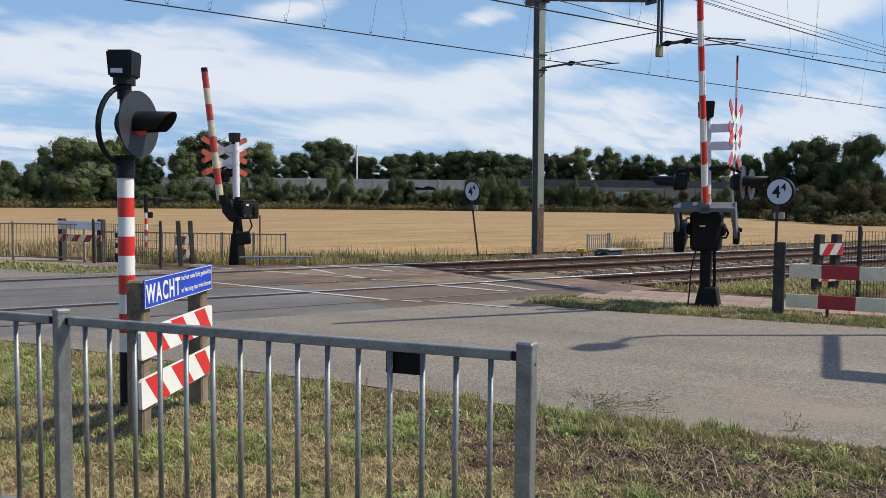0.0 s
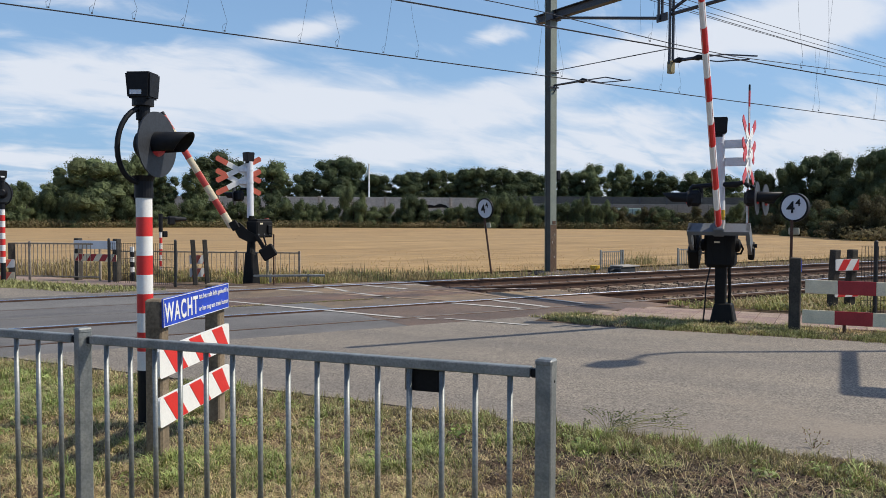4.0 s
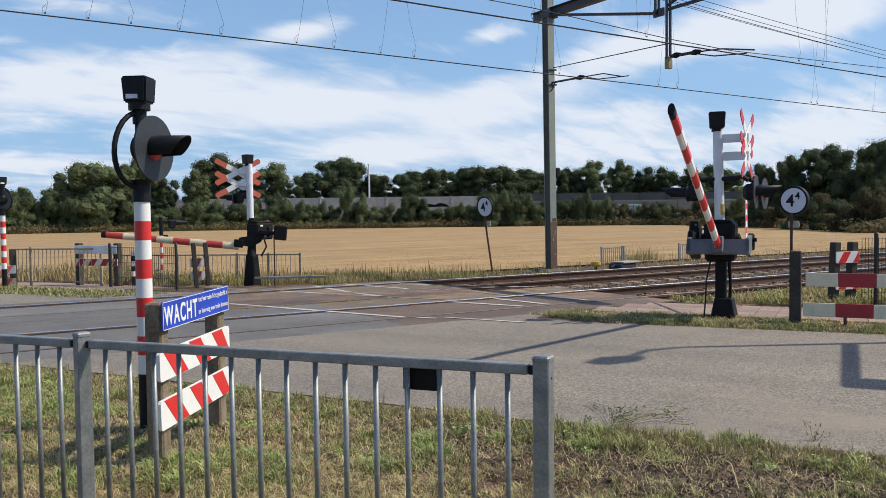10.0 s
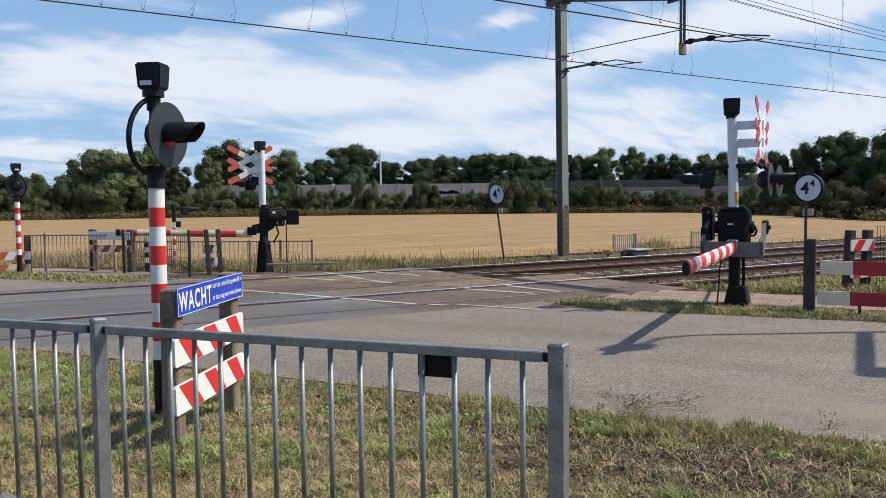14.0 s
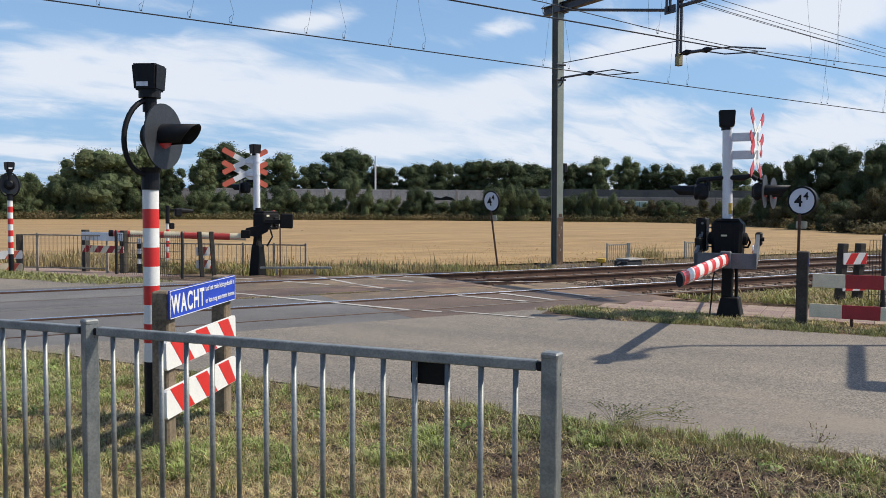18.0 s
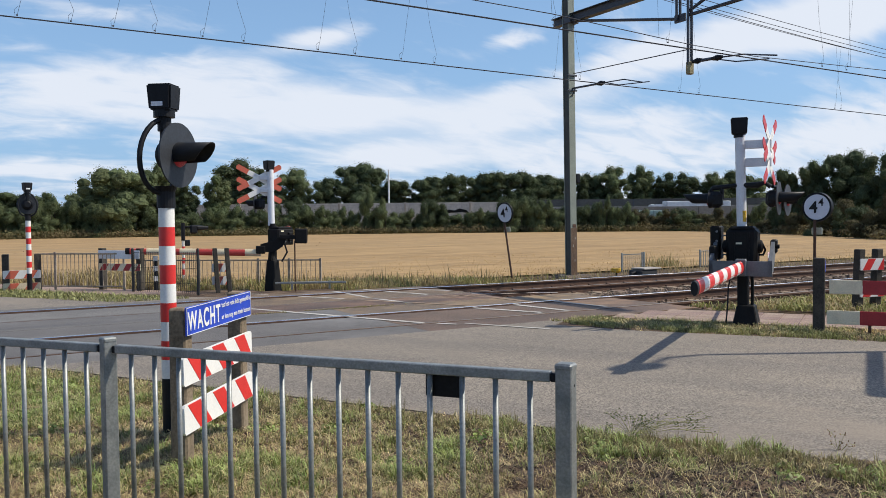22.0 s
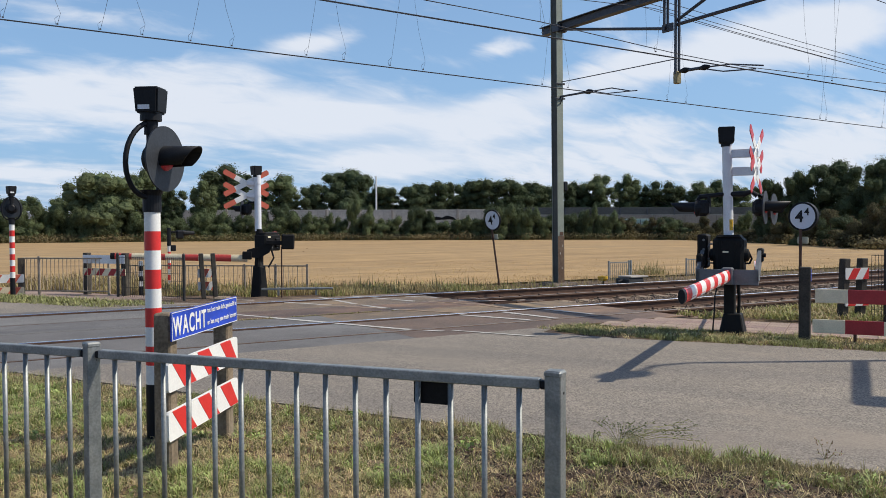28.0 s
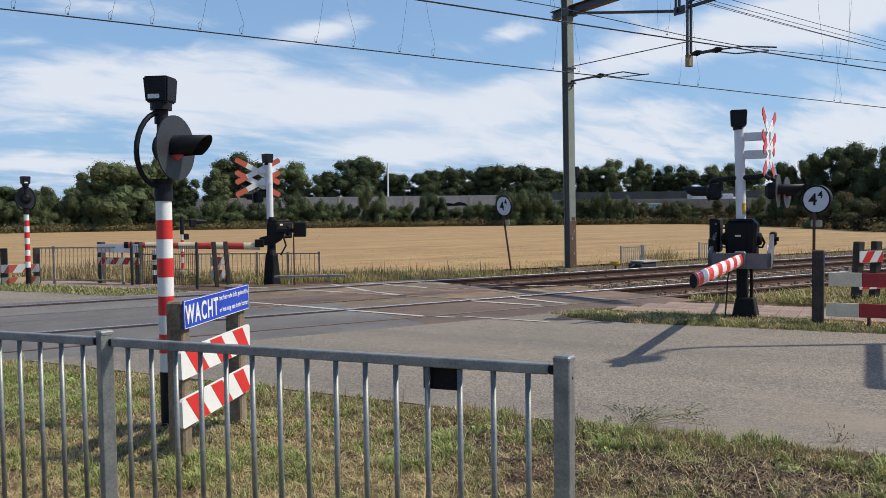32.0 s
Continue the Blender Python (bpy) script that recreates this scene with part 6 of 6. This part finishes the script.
def build_verges():
    rng = random.Random(11)
    green, dry, tall, fresh, lit, thatch, dark, strip = [], [], [], [], [], [], [], []
    # the verge beside the near footpath: loose tufts, flattened straw, litter and bare brown soil
    tries = 0
    while tries < 70000:
        tries += 1
        a, b = rng.uniform(1.3, 5.85), rng.uniform(-3.5, 11.0)
        x, y = at_road(a, b)
        if not seen(x, y):
            continue
        far = math.hypot(x, y)
        if rng.random() > min(1.0, 5.0 / far) or a > 5.70 + 0.16 * patch(x, y, 3.0, 1.0) + 0.10 * patch(x, y, 9.0, 4.0):
            continue
        right = max(0.0, min(1.0, (x - 2.1) / 1.3))
        g = 1.3 * patch(x, y, 0.9, 3.0) + 1.1 * patch(x, y, 2.8, 9.0) + 0.7 * patch(x, y, 7.0, 2.0)
        edge = max(0.0, 1 - abs(a - 5.45) / 0.5)
        brown = 0.32 * right * max(0.0, min(1.0, (5.2 - a) / 0.5)) - 0.10 * (1 - right)
        bare = max(0.0, 1 - math.hypot((x - 0.40) / 0.75, (y - 4.6) / 0.5))
        lush = g - brown + 0.22 * edge - 2.2 * bare
        z = verge_height(x, y) - 0.006
        u = rng.random()
        if edge > 0.25 and a > 5.22 and rng.random() < 0.55:
            (strip if rng.random() < 0.62 else tall).append((x, y, z))
        elif lush > 0.45 and u < 0.75:
            (fresh if rng.random() < 0.5 else green).append((x, y, z))
        elif lush > 0.10 and u < 0.40:
            (green if rng.random() < 0.6 else dry).append((x, y, z))
        elif u < 0.12 + 0.30 * (1 - right):
            (dry if rng.random() < 0.72 else green).append((x, y, z))
    blades("grass", strip, 0.025, 0.075, 0.0026, 0.8, GRASS_TAN, "dry yellowish grass along the road's edge", "grass", 17, 14, 0.035)
    blades("grass", green, 0.025, 0.085, 0.0028, 0.95, GRASS, "green and yellowish grass tufts of the verge", "grass", 1, 20, 0.045)
    blades("fresh_grass", fresh, 0.03, 0.10, 0.0034, 1.0, GRASS_FRESH, "bright fresh grass tufts of the verge", "grass", 14, 18, 0.05)
    blades("dry_grass", dry, 0.018, 0.055, 0.0022, 1.3, GRASS_DRY, "dry flattened straw-coloured grass", "grass", 2, 11, 0.06)
    blades("tall_grass", tall, 0.05, 0.13, 0.0018, 0.45, GRASS_TAN, "thin tan grass stalks at the road's edge", "grass", 3, 8, 0.03)
    while len(lit) + len(dark) < 60000:
        a, b = rng.uniform(1.3, 5.7), rng.uniform(-3.5, 9.0)
        x, y = at_road(a, b)
        if seen(x, y) and rng.random() < min(1.0, 5.0 / math.hypot(x, y)):
            z = verge_height(x, y)
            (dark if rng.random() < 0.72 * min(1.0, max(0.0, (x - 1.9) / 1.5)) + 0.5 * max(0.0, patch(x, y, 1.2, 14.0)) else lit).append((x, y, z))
            if rng.random() < 0.16 - 0.3 * patch(x, y, 1.4, 6.0) + 0.75 * min(1.0, max(0.0, (3.0 - x) / 1.5)):
                thatch.append((x, y, z + 0.004))
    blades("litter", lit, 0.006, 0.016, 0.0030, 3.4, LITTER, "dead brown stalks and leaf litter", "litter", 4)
    blades("dark_litter", dark, 0.008, 0.028, 0.006, 2.4, LITTER_SHADE, "dark brown litter that also paints in shaded gaps between tufts", "litter", 16)
    blades("thatch", thatch, 0.020, 0.07, 0.0018, 3.2, GRASS_DRY, "pale dead grass lying on the soil", "grass", 15)
    stalks = []
    while len(stalks) < 900:
        x, y = at_road(rng.uniform(1.8, 5.6), rng.uniform(-3.0, 8.0))
        if seen(x, y) and patch(x, y, 1.1, 44.0) > rng.uniform(-0.3, 0.3):
            stalks.append((x, y, verge_height(x, y) + 0.01))
    blades("straw_stalk", stalks, 0.06, 0.16, 0.0016, 2.2, STRAW_PALE, "long pale straw stalks bent over the verge", "grass", 25)
    # verge between the road and the pink path, and beyond it up to the ballast
    g2, d2 = [], []
    while len(g2) < 2300:
        a, b = rng.uniform(11.34, 12.62) + 0.1 * rng.random() ** 2, rng.uniform(-7, 5.2)
        if b > 3.0 and a < 11.32 + (b - 3.0) * 0.45:
            continue
        x, y = at_road(a, b)
        if not seen(x, y) or y > 10.05:
            continue
        g = patch(x, y, 1.3, 5.0) + 0.6 * patch(x, y, 4.5, 8.0)
        if a < 11.55 + 0.25 * patch(x, y, 1.7, 3.0) and rng.random() < 0.75:
            continue
        if g > rng.uniform(-0.45, 0.35):
            g2.append((x, y, -0.015))
        elif rng.random() < 0.4:
            d2.append((x, y, -0.015))
    blades("grass", g2, 0.03, 0.10, 0.0034, 0.9, GRASS, "green grass strip beside the road", "grass", 5, 10, 0.06)
    blades("dry_grass", d2, 0.03, 0.08, 0.004, 1.4, GRASS_DRY, "dry grass strip beside the road", "grass", 6, 9, 0.07)
    g3, d3 = [], []
    while len(g3) < 11000:
        x, y = rng.uniform(9.3, 18.5), rng.uniform(7.6, 10.55)
        side = N.x * x + N.y * y
        if side < 14.3 or (x < 11.0 and y > 10.0):
            continue
        g = patch(x, y, 1.1, 7.0)
        (g3 if g > rng.uniform(-0.5, 0.5) else d3).append((x, y, ground_height(x, y) + 0.05))
    blades("weeds", g3, 0.04, 0.15, 0.011, 1.1, WEED, "yellow-green weeds beside the track", "weeds", 7)
    blades("dry_grass", d3, 0.05, 0.16, 0.006, 1.0, GRASS_DRY, "dry grass beside the track", "grass", 8)
    # beyond the track
    g4 = []
    while len(g4) < 22000:
        a, b = rng.uniform(11.45, 12.75), rng.uniform(12.6, 24)
        x, y = at_road(a, b)
        if y < 17.4:
            continue
        g4.append((x, y, -0.06))
    blades("grass", g4, 0.06, 0.15, 0.011, 0.8, GRASS, "green grass strip beyond the track", "grass", 9)
    s5, g5, h5 = [], [], []
    while len(s5) < 15000:
        x, y = rng.uniform(3.2, 15.0), rng.uniform(17.5, 24.5)
        side = N.x * x + N.y * y
        if side < 14.3 or y > 25 - (x - 3) * 0.55 or y < 17.6 or (x < 8.2 and y < 19.9):
            continue
        thin = max(0.0, (x - 11) / 4)
        if rng.random() < thin:
            continue
        g = patch(x, y, 0.8, 2.0)
        z = ground_height(x, y)
        if g > rng.uniform(-0.2, 0.7):
            g5.append((x, y, z))
        else:
            s5.append((x, y, z))
        if rng.random() < 0.035:
            h5.append((x, y, z))
    for k in range(2500):
        x = 15 + 22 * rng.random()
        s5.append((x, rng.uniform(18.2, 20.6), -0.2))
    blades("tall_dry_grass", s5, 0.10, 0.30, 0.008, 0.5, STRAW, "tall dry grass at the edge of the field", "grass", 10)
    blades("tall_grass", g5, 0.10, 0.28, 0.010, 0.6, WEED, "tall green grass at the edge of the field", "grass", 11)
    blades("seed_stalk", h5, 0.24, 0.46, 0.009, 0.22, GRASS_DARK, "dark seed stalks standing over the grass", "grass", 12)
    wispy = []
    while len(wispy) < 420:
        wispy.append((21.2 + rng.gauss(0, 0.5), 20.9 + rng.gauss(0, 0.25), -0.2))
    blades("dry_weed", wispy, 0.25, 0.62, 0.007, 0.45, GRASS_TAN, "wispy dry weed beside the track box", "weeds", 18)
    d6 = []
    while len(d6) < 9000:
        x, y = rng.uniform(0.5, 4.8), rng.uniform(20.6, 26)
        if N.x * x + N.y * y < 14.2:
            continue
        d6.append((x, y, -0.15))
    blades("tall_dry_grass", d6, 0.18, 0.5, 0.012, 0.5, STRAW, "tall dry grass behind the far railing", "grass", 13)


STRAW_PALE = mat("straw_pale", (0.62, 0.52, 0.30), 0.7, leafy=0.2, second=(0.48, 0.40, 0.21), scale=1.2, fine=10, bump=0, random_by="island")
GRASS_FRESH = mat("grass_fresh", (0.34, 0.395, 0.12), 0.55, leafy=0.2, second=(0.23, 0.29, 0.08), scale=1.2, fine=10, bump=0, random_by="island")
STUBBLE = mat("cut_stubble", (0.56, 0.39, 0.18), 0.9, leafy=0.3, second=(0.47, 0.315, 0.14), scale=0.4, fine=3, bump=0, random_by="island", vary=(0.75, 1.2))
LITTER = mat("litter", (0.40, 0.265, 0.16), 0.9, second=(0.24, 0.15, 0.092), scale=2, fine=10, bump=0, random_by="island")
WEED = mat("weed", (0.26, 0.275, 0.08), 0.7, leafy=0.3, second=(0.33, 0.31, 0.11), scale=1.0, fine=8, bump=0, random_by="island")
GRASS_DARK = mat("seed_head", (0.10, 0.10, 0.04), 0.8, second=(0.15, 0.13, 0.06), scale=1.0, fine=8, bump=0, random_by="island")
GRASS_TAN = mat("grass_tan", (0.37, 0.30, 0.145), 0.75, leafy=0.2, second=(0.21, 0.205, 0.085), scale=1.2, fine=10, bump=0, random_by="island")
# dark brown litter, its near-black tone also standing in for shaded gaps between tufts
LITTER_SHADE = mat("dark_litter", (0.055, 0.038, 0.027), 0.95, second=(0.035, 0.026, 0.02), scale=2, fine=10, bump=0, random_by="island")
verge_soil()
build_verges()


def deck_moss():
    """Dry moss in the joint between the two tracks."""
    rng = random.Random(77)
    spots = [(rng.uniform(3.2, 7.2), 13.644 + rng.gauss(0, 0.035), 0.002) for k in range(420)]
    spots = [p for p in spots if patch(p[0], 0, 2.5, 61.0) > -0.15]
    blades("joint_moss", spots, 0.01, 0.03, 0.006, 1.2, GRASS_TAN, "dry moss and grass in the joint of the crossing", "moss", 45, 4, 0.03)


def field_stubble():
    """Cut stalks in the near part of the field and weeds scattered over it."""
    rng = random.Random(31)
    cut, weed = [], []
    while len(cut) < 16000:
        far = 20.4 + 14 * rng.random() ** 1.8
        x = far * math.tan(radians(rng.uniform(-3, 62)))
        if patch(x, far, 0.3, 51.0) + 0.5 * patch(x * 0.15, far, 1.2, 52.0) > rng.uniform(-0.7, 0.5):
            cut.append((x, far, -0.13))
    while len(weed) < 130:
        far = 45 + 60 * rng.random()
        x = far * math.tan(radians(rng.uniform(-3, 62)))
        if patch(x * 0.1, far, 0.35, 53.0) > rng.uniform(-0.1, 0.5):
            weed.append((x, far, -0.13))
    blades("stubble", cut, 0.02, 0.06, 0.010, 0.9, STUBBLE, "short cut golden stubble stalks", "stubble", 41)
    blades("field_weeds", weed, 0.03, 0.09, 0.012, 1.2, LITTER, "small brown weeds in the stubble", "weeds", 42, 5, 0.12)


def weed_clumps():
    """Low broad-leaved plants in the near verge."""
    rng = np.random.default_rng(21)
    quads, faces = [], []
    for k in range(130):
        a, b = rng.uniform(1.9, 5.7), rng.uniform(-2.5, 7.5)
        x, y = at_road(a, b)
        if not seen(x, y):
            continue
        r = rng.uniform(0.04, 0.11)
        q, f = leaf_cloud(rng, [(0, 0, 0.0)], [(r, r, r * 0.6)], int(90 * r / 0.1), 0.016)
        q[:, 2] = np.abs(q[:, 2])
        faces += (f + len(quads)).tolist()
        quads += (q + (x, y, verge_height(x, y) - 0.005)).tolist()
    me = bpy.data.meshes.new("weeds")
    me.from_pydata(quads, [], faces)
    me.materials.append(GRASS_FRESH)
    tagged(new("weeds", me), "low green broad-leaved weeds in the dry grass", "weeds", kind="stuff")
    # wiry flowering weeds that sprawl over the road's edge
    for (x, y), h, n, reach, leafy in (((4.10, 4.42), 0.15, 34, 0.62, 5), ((4.95, 3.35), 0.13, 9, 0.16, 0)):
        t = thing("wiry_weed", pose(x, y, -0.02), "wiry sprawling weed with small dark leaves and heads", "weed", "weeds in the verge")
        bm = bmesh.new()
        hb = bmesh.new()
        for k in range(n):
            way = Vector((0.80, -0.60, 0)) * rng.uniform(-0.45, 1.0) + Vector((0.6, 0.8, 0)) * rng.uniform(-0.22, 0.22)
            e = way * reach + Vector((0, 0, h * rng.uniform(0.35, 1.15)))
            mid = e * 0.5 + Vector((0, 0, h * rng.uniform(0.1, 0.35)))
            tube(bm, [(0, 0, 0), mid, e], [0.0016, 0.0012, 0.0008], 4)
            for j in range(3 + leafy):
                u = rng.uniform(0.3, 1.0)
                p = mid.lerp(e, u) + Vector(rng.uniform(-0.022, 0.022, 3))
                tube(bm, [mid.lerp(e, u * 0.9), p], 0.0007, 4)
                box(hb, p, (0.011, 0.007, 0.003) if leafy else (0.005, 0.005, 0.012), 0.0, Matrix.Rotation(rng.uniform(0, 6), 3, "Z") @ Matrix.Rotation(rng.uniform(-1, 1), 3, "X"))
        tagged(part("stalk", bm, WEED, t), kind="stuff")
        tagged(part("leaf", hb, LEAF if leafy else LITTER, t, "small grey-green leaves" if leafy else "small dark flower heads"), kind="stuff")


weed_clumps()
field_stubble()
deck_moss()


# ---- what moves ----
NEAR_ANGLE = [(0, 66.5), (1, 65.5), (2, 63.5), (3, 60.5), (4, 57.6), (5, 54.2), (6, 51.0), (7, 46.0), (8, 39.0), (9, 31.4), (10, 24.4), (11, 17.1), (12, 10.6), (12.5, 7), (13, 3.4), (13.5, 1.2), (14, 0.0), (14.5, -0.1), (32, -0.1)]
YOKE_ANGLE = [(0, 66.5), (1, 65.5), (2, 63.5), (3, 60.5), (4, 56), (5, 50.5), (6, 44.8), (7, 39.3), (8, 33.8), (9, 28.6), (10, 22.8), (11, 16.6), (12, 10.4), (12.5, 7), (13, 3.4), (13.5, 1.2), (14, 0.0), (14.5, -0.1), (32, -0.1)]
FAR_TURN = -22.0
FAR_ANGLE = [(0, 83.5), (1, 83), (1.5, 82), (2, 79), (2.5, 74), (3, 69.5), (3.5, 63.5), (4.5, 56), (5.5, 48), (6, 42.5), (7, 33), (8, 24.2), (8.5, 19), (9, 14.3), (10, 6.2), (10.6, 3.2), (11.2, 1.9), (11.8, 1.6), (32, 1.6)]


def swung(pivot, turn, angle, offset, down, lean=0.0):
    """A pose on a thing that tilts by angle about the pivot, across its own x."""
    return Matrix.Translation(pivot) @ pose(0, 0, 0, 0, 0, turn) @ pose(0, 0, 0, lean, 0, 0) @ pose(0, 0, 0, 0, angle * down, 0) @ Matrix.Translation(offset)


CARRIED = [("white car on the car transporter", TRUCK_WHITE, 4.3), ("blue car on the car transporter", TRUCK_BLUE, 1.0), ("silver car on the car transporter", TRUCK_GREY, -2.6)]
VEHICLES = [
    (lorry("white box lorry on the motorway", TRUCK_WHITE, 11.5, 3.75, -1), 2.0, 34.2, -19.5, -7),
    (lorry("small red lorry on the motorway", TRUCK_RED, 4.6, 3.6, -1), 6.1, 29.6, -15.4, -7),
    (lorry("grey car transporter on the motorway", TRUCK_GREY, 13.0, 3.0, 1, bed=True), 19.0, 30.6, 21.8, -12),
    (lorry("long white box lorry on the motorway", TRUCK_WHITE, 12.8, 3.75, -1), 22.6, 35.5, -16.8, -7),
    (lorry("white box lorry with a sloping cab on the motorway", TRUCK_WHITE, 9.5, 3.8, 1), 31.0, 34.0, 18.3, -12),
]
VEHICLES += [(vehicle(label, colour, 3.4, 1.45, 1), 19.0, 30.6 + off, 21.8, -12, 2.3) for label, colour, off in CARRIED]


def motions():
    near_pivot, far_pivot = Vector((9.80, 8.12, 1.14)), Vector((6.56, 19.30, 1.20))
    for row in VEHICLES:
        drive(*row)
    walk(yoke, [(t, swung(near_pivot, TURN + 1.2, a, (-0.46, 0, -0.28), 1)) for t, a in YOKE_ANGLE])
    walk(near_boom, [(t, swung(near_pivot, TURN + 0.6, a, (-0.50, -0.03, -0.28), 1, -1.8 * min(1.0, (66.5 - a) / 24))) for t, a in NEAR_ANGLE])
    walk(path_boom, [(t, swung(near_pivot, TURN + 186, min(88, a * (0.68 + 0.64 * min(1.0, max(0.0, (a - 17) / 25)))), (-0.12, 0.36, -0.2), 1)) for t, a in NEAR_ANGLE])
    walk(far_yoke, [(t, swung(far_pivot, FAR_TURN, a, (0, -0.05, -0.25), 1)) for t, a in FAR_ANGLE])
    walk(far_boom, [(t, swung(far_pivot, FAR_TURN, a, (-0.29, -0.05, -0.38), 1)) for t, a in FAR_ANGLE])


motions()
